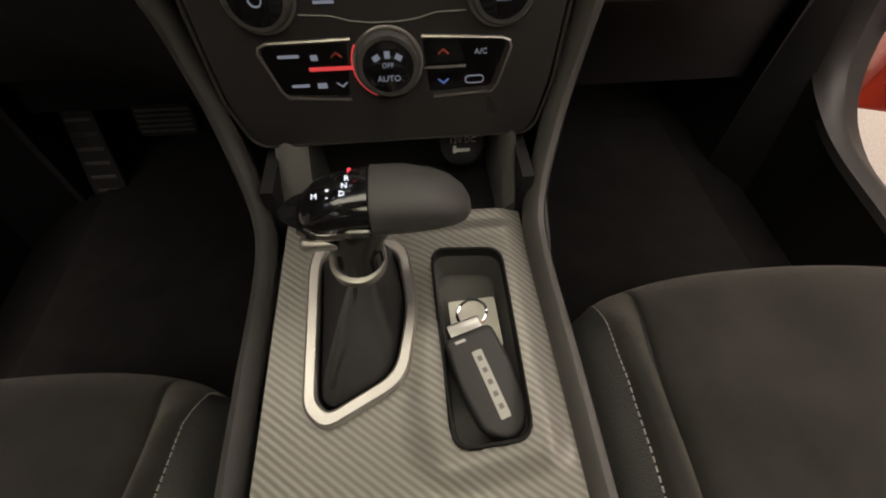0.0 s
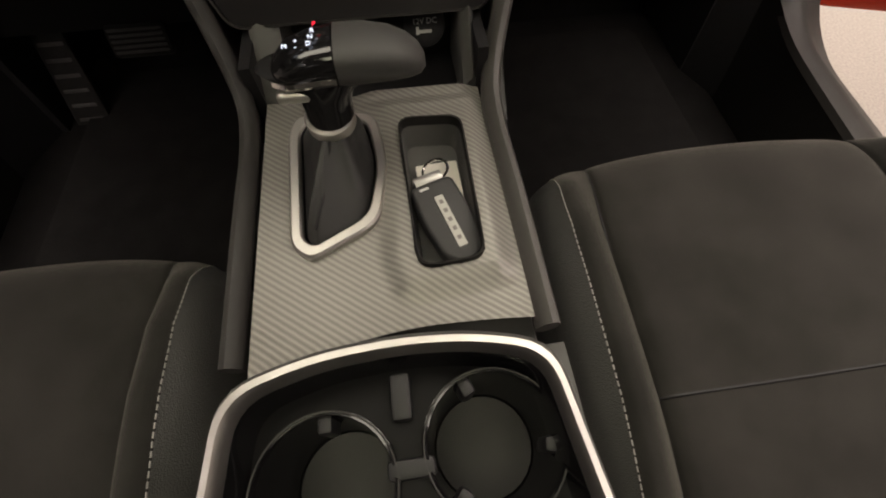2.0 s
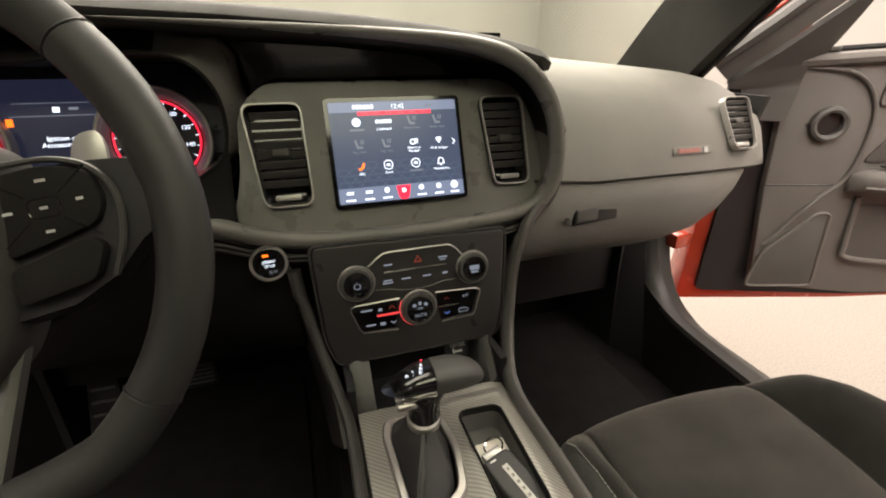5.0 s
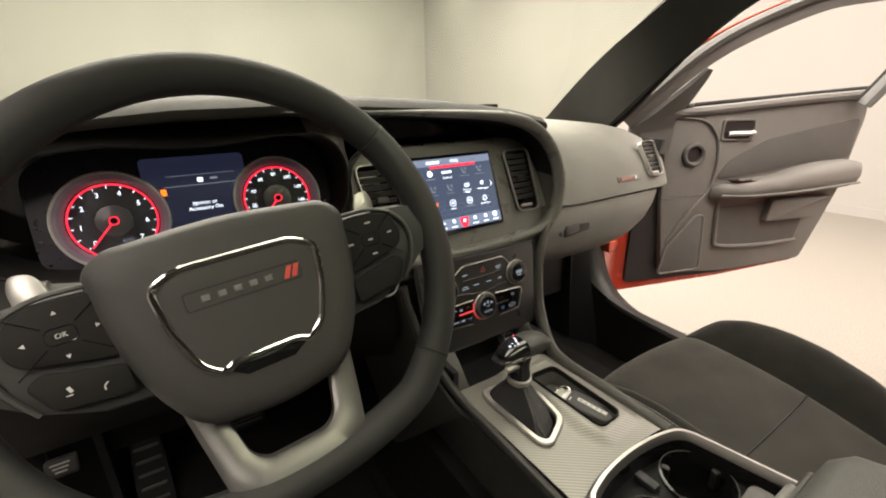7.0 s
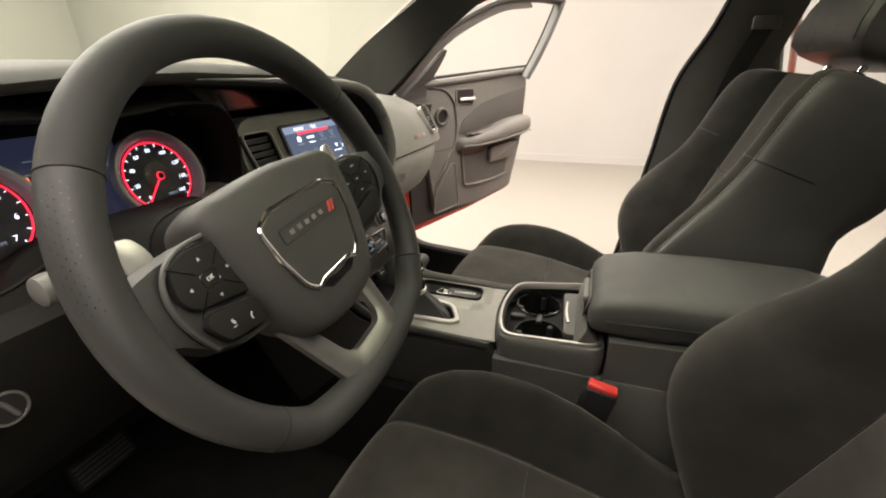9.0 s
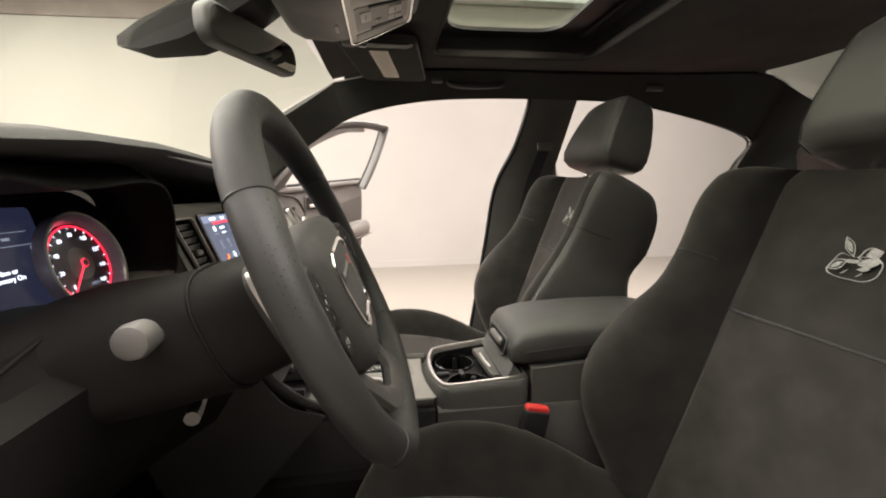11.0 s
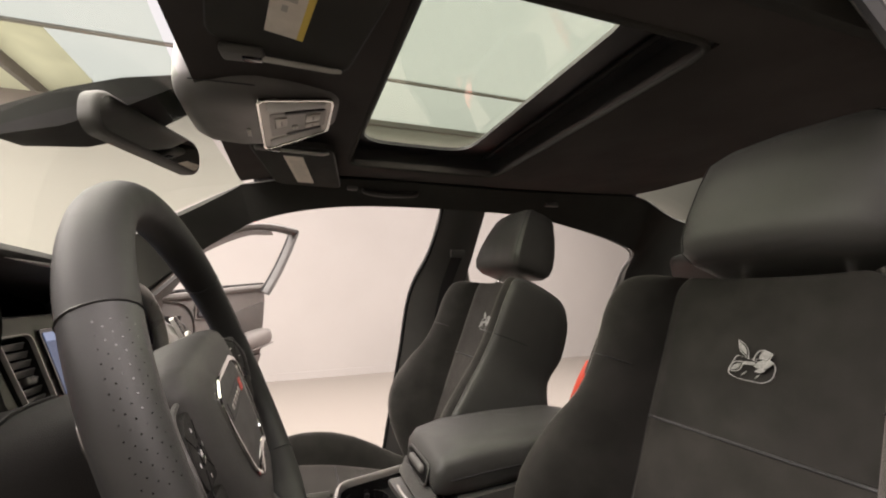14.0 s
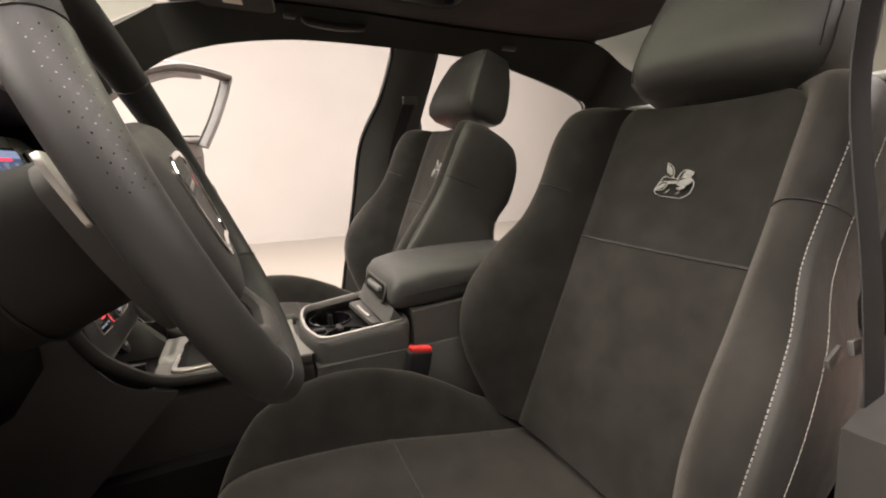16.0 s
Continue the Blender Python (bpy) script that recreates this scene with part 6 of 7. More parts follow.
def gauge(parent, m, numbers, unit, frac):
    g = part("gauge", disc(0.060, 0.003, m @ pose(0, 0, -0.002), 40), M_FACE, parent, "round black gauge")
    part("outer_ring", loft([[m @ Vector((r * math.cos(2 * math.pi * k / 48), r * math.sin(2 * math.pi * k / 48), z)) for k in range(48)] for r, z in ((0.0525, 0.001), (0.059, 0.010), (0.064, 0.013), (0.0655, 0.010), (0.0655, -0.004))], True, False), M_GAUGE_RING, g, "glossy gauge rim")
    part("rim_edge", tube([m @ Vector((0.0645 * math.cos(2 * math.pi * k / 48), 0.0645 * math.sin(2 * math.pi * k / 48), 0.0125)) for k in range(48)], 0.0017, 6, True), M_PADDLE, g, "pale rim edge")
    arc = [radians(232 - 284 * k / 40) for k in range(41)]
    part("red_ring", tube([m @ Vector((0.0495 * math.cos(a), 0.0495 * math.sin(a), 0.001)) for a in arc], 0.0011, 6), M_REDGLOW, g, "glowing red ring")
    part("red_chord", tube([m @ Vector((0.0505 * math.cos(a), 0.0505 * math.sin(a), 0.001)) for a in (arc[0], radians(250), radians(270), radians(290), arc[-1])], 0.0009, 6), M_REDGLOW, g)
    n = len(numbers)
    part("inner_disc", disc(0.021, 0.002, m @ pose(0, 0, 0.0005), 32, 0.0005), M_KNOB, g, "smoky inner disc")
    for k, t in enumerate(numbers):
        a = radians(225 - 270 * k / (n - 1))
        words(t, 0.0095 if n < 9 else 0.0078, m @ pose(0.037 * math.cos(a), 0.038 * math.sin(a), 0.0008), M_WHITE, g)
    part("ticks", join(*[box(0.0045 if k % 2 else 0.0025, 0.0010, 0.0003, m @ pose(0.0462 * math.cos(a), 0.0462 * math.sin(a), 0.0008, 0, 0, math.degrees(a))) for k, a in enumerate([radians(225 - 270 * i / (2 * n - 2)) for i in range(2 * n - 1)])]), M_WHITE, g)
    words(unit, 0.007, m @ pose(0.010, -0.029, 0.0008), M_DIM, g)
    a = radians(228)
    part("needle", tube([m @ Vector((0, 0, 0.005)), m @ Vector((0.044 * math.cos(a), 0.044 * math.sin(a), 0.003))], 0.0011, 6), M_REDGLOW, g, "glowing red needle")
    part("hub", tube([m @ Vector((0.005 * math.cos(2 * math.pi * k / 20), 0.005 * math.sin(2 * math.pi * k / 20), 0.005)) for k in range(20)], 0.0010, 6, True), M_REDGLOW, g)
    part("hub_cap", disc(0.0048, 0.004, m @ pose(0, 0, 0.0045), 20, 0.001), M_DARK, g)
    ln = part("lens", disc(0.058, 0.0008, m @ pose(0, 0, 0.011), 40), M_LENS, g)
    ln.visible_shadow = False


cluster()

# ---------- steering wheel ----------


def steering_wheel():
    w = thing("steering_wheel", "black leather steering wheel with chrome shield trim, turned slightly", "steering wheel", (-0.40, -0.0955, 0.957))
    t = radians(22.5)
    m = plane_at((-0.40, -0.0895, 0.957), (1, 0, 0), (0, math.sin(t), math.cos(t))) @ pose(0, 0, 0, 0, 0, 5.5)
    RIM_Z = 0.0
    R = 0.1955

    def rim_pt(a):
        x, y = R * math.cos(a), R * math.sin(a)
        if y < -0.155:
            y = -0.155 + (y + 0.155) * 0.5
        return m @ Vector((x, y, RIM_Z))

    def grip(a):
        """Half the depth of the rim, slimmer at three and nine o'clock."""
        return 0.0192 - 0.0026 * max(0.0, 1.0 - math.sin(a) ** 2 * 2.2)

    def rim(a0, a1, name, material, label):
        n = max(6, int(abs(a1 - a0) / 4))
        P = [rim_pt(radians(a0 + (a1 - a0) * k / n)) for k in range(n + 1)]
        z = (m.to_3x3() @ Vector((0, 0, 1)))
        rings = []
        for i, p in enumerate(P):
            aa = radians(a0 + (a1 - a0) * i / n)
            q0, q1 = rim_pt(aa - 0.02), rim_pt(aa + 0.02)
            d = (q1 - q0).normalized()
            side = d.cross(z).normalized()
            slim = grip(aa)
            rings.append([p + side * 0.0177 * math.cos(2 * math.pi * k / 18) + z * slim * math.sin(2 * math.pi * k / 18) for k in range(18)])
        return part(name, loft(rings), material, w, label, angle=60)

    rim(35.4, 144.6, "rim_top", M_RIM, "smooth leather rim")
    rim(145.2, 218.8, "rim_side", M_RIM_PERF, "perforated leather rim")
    rim(219.4, 320.6, "rim_bottom", M_RIM, "smooth leather rim")
    rim(321.2, 394.8, "rim_side", M_RIM_PERF, "perforated leather rim")
    z = m.to_3x3() @ Vector((0, 0, 1))
    for a in (35.1, 144.9, 219.1, 320.9):
        p = rim_pt(radians(a))
        d = (rim_pt(radians(a + 1)) - rim_pt(radians(a - 1))).normalized()
        side = d.cross(z).normalized()
        part("rim_seam", tube([p + side * 0.0177 * math.cos(2 * math.pi * k / 24) + z * grip(radians(a)) * math.sin(2 * math.pi * k / 24) for k in range(24)], 0.0008, 5, True), M_DARK, w)
    dots = bmesh.new()
    for a in range(148, 172, 2):
        for b in range(0, 6):
            aa = radians(a + (b % 2) * 1.0)
            p = rim_pt(aa)
            d = (rim_pt(aa + 0.02) - rim_pt(aa - 0.02)).normalized()
            side = d.cross(z).normalized()
            bb = radians(11 * b + 10)
            o = side * math.cos(bb) * 0.0177 + z * math.sin(bb) * grip(aa)
            n = o.normalized()
            e1 = d * 0.00042
            e2 = n.cross(d) * 0.00042
            dots.faces.new([dots.verts.new(p + o + n * 0.0002 + e1 * math.cos(k * math.pi / 3) + e2 * math.sin(k * math.pi / 3)) for k in range(6)])
    tagged(part("perforation", dots, M_GLOSS, w), kind="stuff")
    mp = m @ pose(0.0, -0.011, -0.014)
    # airbag cover
    sh = [(-0.104, 0.060), (-0.088, 0.074), (0.0, 0.081), (0.088, 0.074), (0.104, 0.060), (0.101, 0.008), (0.086, -0.045), (0.062, -0.086), (0.0, -0.096), (-0.062, -0.086), (-0.086, -0.045), (-0.101, 0.008)]
    o = rounded(sh, 0.03, 5)
    sc = lambda k, z, dy=0: [mp @ Vector((x * k, y * k + dy, z)) for x, y in o]
    ab = part("airbag_cover", loft([sc(0.96, -0.045), sc(1.02, -0.02), sc(1.03, 0.002), sc(1.0, 0.014), sc(0.93, 0.021), sc(0.80, 0.0245), sc(0.5, 0.0265), sc(0.2, 0.027)]), M_HUB, w, "soft black centre pad", angle=60)
    tr = [mp @ Vector((x, y, 0.0262)) for x, y in rounded([(-0.066, 0.034), (-0.045, 0.044), (0.045, 0.044), (0.066, 0.034), (0.062, 0.0), (0.050, -0.036), (0.036, -0.047), (0.026, -0.042), (-0.026, -0.042), (-0.036, -0.047), (-0.050, -0.036), (-0.062, 0.0)], 0.008, 4)]
    part("chrome_trim", tube(tr, 0.0032, 8, True, flat=0.7), M_CHROME, ab, "bright chrome shield trim")
    part("trim_foot", prism([(-0.034, -0.047), (-0.024, -0.0425), (0.024, -0.0425), (0.034, -0.047), (0.02, -0.056), (-0.02, -0.056)], 0.003, mp @ pose(0, 0, 0.0235), 0.001), M_GLOSS, ab)
    part("badge_recess", frame_plate(rrect(0.094, 0.0165, 0.003), rrect(0.091, 0.0135, 0.002), 0.0008, mp @ pose(0, 0.016, 0.0265)), M_DARK, ab)
    for k in range(5):
        part("badge_bar", box(0.0065, 0.005, 0.0008, mp @ pose(-0.031 + 0.0125 * k, 0.016, 0.0272), 0.0003, 1), M_STEEL, ab)
    for k in range(2):
        part("badge_stripe", prism([(0.031 + k * 0.0065, 0.0105), (0.0355 + k * 0.0065, 0.0105), (0.0405 + k * 0.0065, 0.0215), (0.036 + k * 0.0065, 0.0215)], 0.001, mp @ pose(0, 0, 0.0268)), M_BADGE, ab, "slanted red stripe")
    # side spokes with switch pads
    tri = [(0.0, 0.0016), (-0.0016, -0.0012), (0.0016, -0.0012)]
    for sg in (-1, 1):
        sp = part("spoke", loft([[mp @ Vector((sg * x, y, z + e)) for y, z in ((y0, -0.014), (y0 + 0.004, 0.004), ((y0 + y1) / 2, 0.008), (y1 - 0.004, 0.004), (y1, -0.014))] for x, y0, y1, e in ((0.080, -0.050, 0.052, 0), (0.12, -0.046, 0.054, 0.002), (0.15, -0.032, 0.053, 0.008), (0.172, -0.012, 0.050, 0.014), (0.190, -0.002, 0.044, 0.018))]), M_FOB, w, "black spoke")
        part("spoke_trim", tube(curve_pts([mp @ Vector((sg * x, y, z)) for x, y, z in ((0.104, 0.053, 0.011), (0.132, 0.052, 0.014), (0.154, 0.042, 0.019), (0.165, 0.022, 0.022), (0.162, -0.004, 0.020), (0.150, -0.028, 0.014))], 5), 0.0022, 6), M_GRIP, sp, "rounded edge round the switches")
        slope = mp @ pose(sg * 0.092, 0.013, 0.0065, 0, -8 * sg, 0) @ pose(-sg * 0.098, 0, 0)
        pad = part("switch_pad", prism(rounded([(sg * 0.101, 0.033), (sg * 0.135, 0.036), (sg * 0.158, 0.029), (sg * 0.165, 0.008), (sg * 0.158, -0.006), (sg * 0.101, -0.020)][::sg], 0.008), 0.007, slope, 0.002), M_COLUMN, sp, "black switch pad")
        low = part("lower_switch", prism(rounded([(sg * 0.101, -0.026), (sg * 0.150, -0.013), (sg * 0.159, -0.020), (sg * 0.148, -0.042), (sg * 0.101, -0.050)][::sg], 0.006), 0.007, slope, 0.002), M_COLUMN, sp, "black lower switch")
        cx, cy = sg * 0.131, 0.009
        part("groove", join(*[box(0.024, 0.0007, 0.0006, slope @ pose(cx + 0.019 * ax, cy + 0.015 * ay, 0.0072, 0, 0, r)) for ax, ay, r in ((1, 1, 38), (-1, 1, -38), (1, -1, -38), (-1, -1, 38))], tube([slope @ Vector((cx + x, cy + y, 0.0072)) for x, y in rrect(0.018, 0.012, 0.004, 3)], 0.0004, 4, True)), M_GLOSS, pad)
        if sg < 0:
            for dx, dy, r in ((0.021, 0, -90), (-0.021, 0, 90), (0, 0.017, 0), (0, -0.016, 180)):
                part("switch_mark", prism(tri, 0.0003, slope @ pose(cx + dx, cy + dy, 0.0072, 0, 0, r)), M_PRINT, pad)
            words("OK", 0.0052, slope @ pose(cx, cy, 0.0074), M_PRINT, pad)
        else:
            for dx, dy, k in ((0.021, 0.002, 0.004), (-0.021, 0, 0.006), (0.002, 0.017, 0.006), (0, -0.015, 0.005), (0, 0, 0.0045)):
                part("switch_mark", box(k, 0.0018, 0.0004, slope @ pose(cx + dx, cy + dy, 0.0073)), M_PRINT, pad)
        if sg < 0:
            part("switch_mark", tube(curve_pts([slope @ Vector(p) for p in ((-0.116, -0.034, 0.0074), (-0.1185, -0.0365, 0.0074), (-0.1185, -0.0395, 0.0074))], 4), 0.0006, 4), M_PRINT, low)
            part("switch_mark", join(box(0.0022, 0.0045, 0.0004, slope @ pose(-0.137, -0.030, 0.0073, 0, 0, 20)), box(0.004, 0.0008, 0.0004, slope @ pose(-0.138, -0.034, 0.0073))), M_PRINT, low)
        # paddle behind
        part("paddle", prism(rounded([(sg * 0.128, 0.030), (sg * 0.150, 0.030), (sg * 0.153, 0.066), (sg * 0.149, 0.077), (sg * 0.136, 0.075), (sg * 0.130, 0.062)][::sg], 0.005), 0.004, mp @ pose(0, 0, -0.020), 0.0015), M_SILVER, w, "satin metal shift paddle")
    # lower spoke: one satin frame with an open window
    wing = frame_plate(rounded([(-0.080, -0.050), (0.080, -0.050), (0.060, -0.148), (0.042, -0.160), (-0.042, -0.160), (-0.060, -0.148)], 0.012, 5), rounded([(-0.052, -0.070), (0.052, -0.070), (0.038, -0.124), (0.026, -0.133), (-0.026, -0.133), (-0.038, -0.124)], 0.008, 5), 0.012, Matrix(), 0.003)
    for v in wing.verts:
        v.co.z += -0.016 + 0.40 * max(0.0, -v.co.y - 0.075) - 0.10 * max(0.0, abs(v.co.x) - 0.035)
    part("lower_spoke", move(wing, mp), M_SPOKE, w, "satin grey metal lower spoke frame", angle=30)
    # column
    c = thing("steering_column", "black plastic steering column shroud with stalk", "column", (-0.40, 0.05, 0.90))
    m2 = m @ pose(0, 0, 0, 0, 0, -5.5)

    def oval(w, h, p, mm):
        out = []
        for k in range(28):
            a = 2 * math.pi * k / 28
            cx, sy = math.cos(a), math.sin(a)
            out.append(mm @ Vector((w * math.copysign(abs(cx) ** 0.7, cx) + p[0], h * math.copysign(abs(sy) ** 0.7, sy) + p[1], p[2])))
        return out

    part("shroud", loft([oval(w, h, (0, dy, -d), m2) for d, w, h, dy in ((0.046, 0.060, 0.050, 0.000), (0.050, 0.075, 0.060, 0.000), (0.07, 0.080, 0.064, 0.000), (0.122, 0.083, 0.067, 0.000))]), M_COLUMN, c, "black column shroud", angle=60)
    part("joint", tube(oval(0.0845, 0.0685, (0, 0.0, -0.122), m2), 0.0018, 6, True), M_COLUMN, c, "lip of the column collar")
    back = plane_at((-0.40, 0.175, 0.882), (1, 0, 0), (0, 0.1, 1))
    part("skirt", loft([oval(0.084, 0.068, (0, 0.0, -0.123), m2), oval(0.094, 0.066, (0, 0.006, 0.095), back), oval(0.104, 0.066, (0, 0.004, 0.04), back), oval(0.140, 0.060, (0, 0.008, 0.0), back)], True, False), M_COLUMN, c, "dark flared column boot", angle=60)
    part("stalk", tube([(-0.46, 0.072, 0.918), (-0.53, 0.055, 0.935), (-0.56, 0.042, 0.944)], 0.010, 10, radii=[0.008, 0.010, 0.012]), M_SOFT, c, "black stalk")
    part("stalk_tip", loft([[Vector((x, 0.037 + r * math.cos(2 * math.pi * k / 24), 0.947 + r * math.sin(2 * math.pi * k / 24))) for k in range(24)] for x, r in ((-0.552, 0.0125), (-0.566, 0.014), (-0.572, 0.0125), (-0.574, 0.009))]), M_STALK, c, "pale grey stalk end")
    part("tilt_lever", tube([(-0.42, 0.06, 0.835), (-0.45, 0.055, 0.829), (-0.462, 0.053, 0.828)], 0.008, 8), M_KNOB, c, "small tilt lever")


M_RIM_PERF = mat("perforated_leather", (0.025, 0.0255, 0.0238), 0.44, grain=0.18, grain_scale=2600, spec=0.4, vary=0.1, cells=True)
M_SPOKE = mat("satin_dark_metal", (0.13, 0.127, 0.117), 0.33, 0.6, vary=0.06, scale=30)
steering_wheel()

# ---------- passenger door, swung open ----------


def passenger_door():
    p0 = Vector((1.022, 0.262, 0.0))
    u = Vector((0.8814, -0.4724, 0))
    m = Matrix.Translation(p0) @ Matrix((u, Vector((0, 0, 1)), u.cross(Vector((0, 0, 1))))).transposed().to_4x4()
    d = thing("passenger_door", "open front passenger door, grey trim inside, orange-red outside", "car door", (p0.x, p0.y, 0.4))
    nz = 1.0 if (m.to_3x3() @ Vector((0, 0, 1))).y < 0 else -1.0

    def T(x, y, z):
        return m @ Vector((x, y, z * nz))

    def plate(poly, z0, z1, bevel=0.0):
        mm = m @ Matrix.Diagonal((1, 1, nz, 1)) @ pose(0, 0, z0)
        bm = prism(poly, z1 - z0, mm, bevel)
        return bm

    inner = rounded([(-0.045, 0.50), (-0.085, 0.76), (-0.105, 0.98), (-0.075, 1.066), (0.20, 1.088), (0.573, 1.115), (0.585, 1.03), (0.572, 0.90), (0.565, 0.80), (0.530, 0.68), (0.485, 0.535), (0.20, 0.500)], 0.02)
    part("shell", plate(rounded([(-0.205, 0.42), (-0.195, 0.90), (-0.13, 1.05), (0.20, 1.082), (0.585, 1.108), (0.60, 1.0), (0.575, 0.74), (0.50, 0.515), (0.2, 0.465)], 0.02), -0.13, -0.035, 0.004), M_RED, d, "orange-red painted outer door")
    part("edge", plate(rounded([(-0.165, 0.46), (-0.165, 0.82), (-0.215, 0.93), (-0.215, 1.03), (-0.11, 1.075), (0.20, 1.085), (0.575, 1.108), (0.585, 1.0), (0.57, 0.74), (0.49, 0.525), (0.2, 0.485)], 0.02), -0.036, -0.022), M_DARK, d, "black door edge and seal")
    part("trim_panel", plate(inner, -0.022, 0.0, 0.006), M_DOOR, d, "grey moulded door trim")
    # upper trim swell and armrest
    part("upper_roll", tube(curve_pts([T(-0.10, 1.055, 0.002), T(0.1, 1.07, 0.004), T(0.35, 1.09, 0.004), T(0.57, 1.104, 0.0)], 6), 0.014, 8), M_DOOR, d)
    arm = []
    for x, zc, hh, reach in ((0.085, 0.792, 0.020, 0.018), (0.12, 0.800, 0.026, 0.045), (0.20, 0.806, 0.030, 0.062), (0.30, 0.815, 0.034, 0.068), (0.36, 0.828, 0.044, 0.070), (0.45, 0.840, 0.048, 0.070), (0.54, 0.848, 0.046, 0.062), (0.58, 0.850, 0.036, 0.045)):
        arm.append([T(x, zc - hh, -0.004), T(x, zc - hh * 0.8, reach * 0.8), T(x, zc - hh * 0.2, reach), T(x, zc + hh * 0.5, reach * 0.95), T(x, zc + hh, reach * 0.75), T(x, zc + hh * 1.05, -0.004)])
    a = part("armrest", loft(arm), M_DOOR, d, "padded grey armrest", angle=60)
    part("armrest_trim", tube(curve_pts([T(0.10, 0.790, 0.040), T(0.20, 0.793, 0.064), T(0.36, 0.805, 0.072), T(0.56, 0.825, 0.064)], 5), 0.004, 6), M_DOOR, a)
    sw = part("switch_plate", prism([(0, 0), (0.085, 0.004), (0.088, 0.034), (0.004, 0.030)], 0.004, Matrix.Translation(T(0.13, 0.834, 0.012)) @ Matrix((u, (m.to_3x3() @ Vector((0, 0, nz))), Vector((0, 0, 1)))).transposed().to_4x4()), M_GLOSS, a, "glossy window switch plate")
    part("switch", box(0.022, 0.010, 0.006, Matrix.Translation(T(0.165, 0.841, 0.030))@Matrix((u, (m.to_3x3() @ Vector((0, 0, nz))), Vector((0, 0, 1)))).transposed().to_4x4(), 0.002), M_SATIN, sw, "window switch")
    # pull handle in its cup
    cup = part("handle_cup", frame_plate(rrect(0.115, 0.070, 0.012, 4, 0.140, 1.000), rrect(0.100, 0.056, 0.010, 4, 0.140, 1.000), 0.006, m @ Matrix.Diagonal((1, 1, nz, 1)), 0.001), M_DOOR, d, "recess round the door handle")
    part("cup_back", plate(rrect(0.10, 0.056, 0.01, 4, 0.14, 1.0), 0.0005, 0.0015), M_DARK, cup)
    part("door_handle", tube(curve_pts([T(0.105, 0.988, 0.006), T(0.13, 0.990, 0.012), T(0.165, 0.990, 0.016), T(0.188, 0.992, 0.012)], 5), 0.010, 8, flat=0.8), M_SILVER, d, "satin silver door handle")
    # tweeter and sail
    tw = part("tweeter", loft([[T(0.0 + r * math.cos(2 * math.pi * k / 32), 0.925 + r * math.sin(2 * math.pi * k / 32), z) for k in range(32)] for r, z in ((0.040, 0.0), (0.038, 0.010), (0.032, 0.013), (0.026, 0.010), (0.024, -0.008))], True, False), M_SOFT, d, "round tweeter housing")
    part("grille", plate([(0.025 * math.cos(2 * math.pi * k / 24), 0.925 + 0.025 * math.sin(2 * math.pi * k / 24)) for k in range(24)], 0.0008, 0.0016), M_DARK, tw)
    part("sweep", tube(curve_pts([T(-0.085, 1.045, 0.0), T(0.02, 1.03, 0.002), T(0.075, 0.97, 0.002), T(0.088, 0.88, 0.002), T(0.075, 0.80, 0.002), T(0.035, 0.75, 0.002), T(-0.01, 0.68, 0.002), T(-0.045, 0.62, 0.0)], 6), 0.007, 8, flat=0.7), M_DOOR, d, "moulded rib")
    part("seam_line", tube([T(-0.088, 0.778, 0.0), T(0.06, 0.785, 0.0)], 0.002, 5), M_DARK, d)
    # lower speaker and pocket
    spk = part("speaker_grille", plate(rounded([(-0.060, 0.500), (-0.045, 0.60), (0.048, 0.715), (0.076, 0.715), (0.095, 0.515)], 0.018), 0.0, 0.005, 0.002), M_SOFT, d, "dark lower speaker grille")
    part("grille_edge", tube([T(x, y, 0.005) for x, y in rounded([(-0.060, 0.500), (-0.045, 0.60), (0.048, 0.715), (0.076, 0.715), (0.095, 0.515)], 0.018)], 0.004, 6, True), M_DOOR, spk)
    pk = part("door_pocket", plate(rounded([(0.135, 0.60), (0.125, 0.74), (0.28, 0.745), (0.45, 0.70), (0.435, 0.607)], 0.02), 0.0005, 0.003), M_INSERT, d, "grey door pocket")
    part("pocket_block", plate(rounded([(0.29, 0.69), (0.30, 0.765), (0.52, 0.775), (0.47, 0.70)], 0.012), 0.003, 0.03, 0.006), M_DOOR, pk)
    part("pocket_edge", tube(curve_pts([T(0.12, 0.76, 0.004), T(0.132, 0.64, 0.006), T(0.15, 0.602, 0.008), T(0.30, 0.600, 0.012), T(0.44, 0.612, 0.008)], 6), 0.007, 8), M_DOOR, d)
    part("suede_insert", plate(rounded([(0.095, 0.84), (0.13, 0.90), (0.25, 0.965), (0.40, 1.0), (0.565, 1.03), (0.562, 0.90), (0.40, 0.885), (0.22, 0.85)], 0.02), 0.0005, 0.004, 0.002), M_INSERT, d, "dark grey vinyl insert")
    # window frame, leaning inwards
    H = Vector((0.634, 0.423, 0))

    def swing(x, y, z):
        dx, dy = x - H.x, y - H.y
        return Vector((H.x + 0.4724 * dx - 0.8814 * dy, H.y + 0.8814 * dx + 0.4724 * dy, z))

    fr = [(0.645, 0.285, 1.05), (0.615, 0.215, 1.117), (0.584, 0.111, 1.216), (0.562, -0.004, 1.286), (0.545, -0.189, 1.356), (0.54, -0.374, 1.384), (0.54, -0.565, 1.392), (0.545, -0.615, 1.375), (0.585, -0.555, 1.2), (0.63, -0.505, 1.07)]
    part("window_frame", tube(curve_pts([swing(*p) for p in fr], 6), 0.016, 8, flat=1.7, up=(-0.47, -0.88, 0.3)), M_SOFT, d, "dark grey window frame")
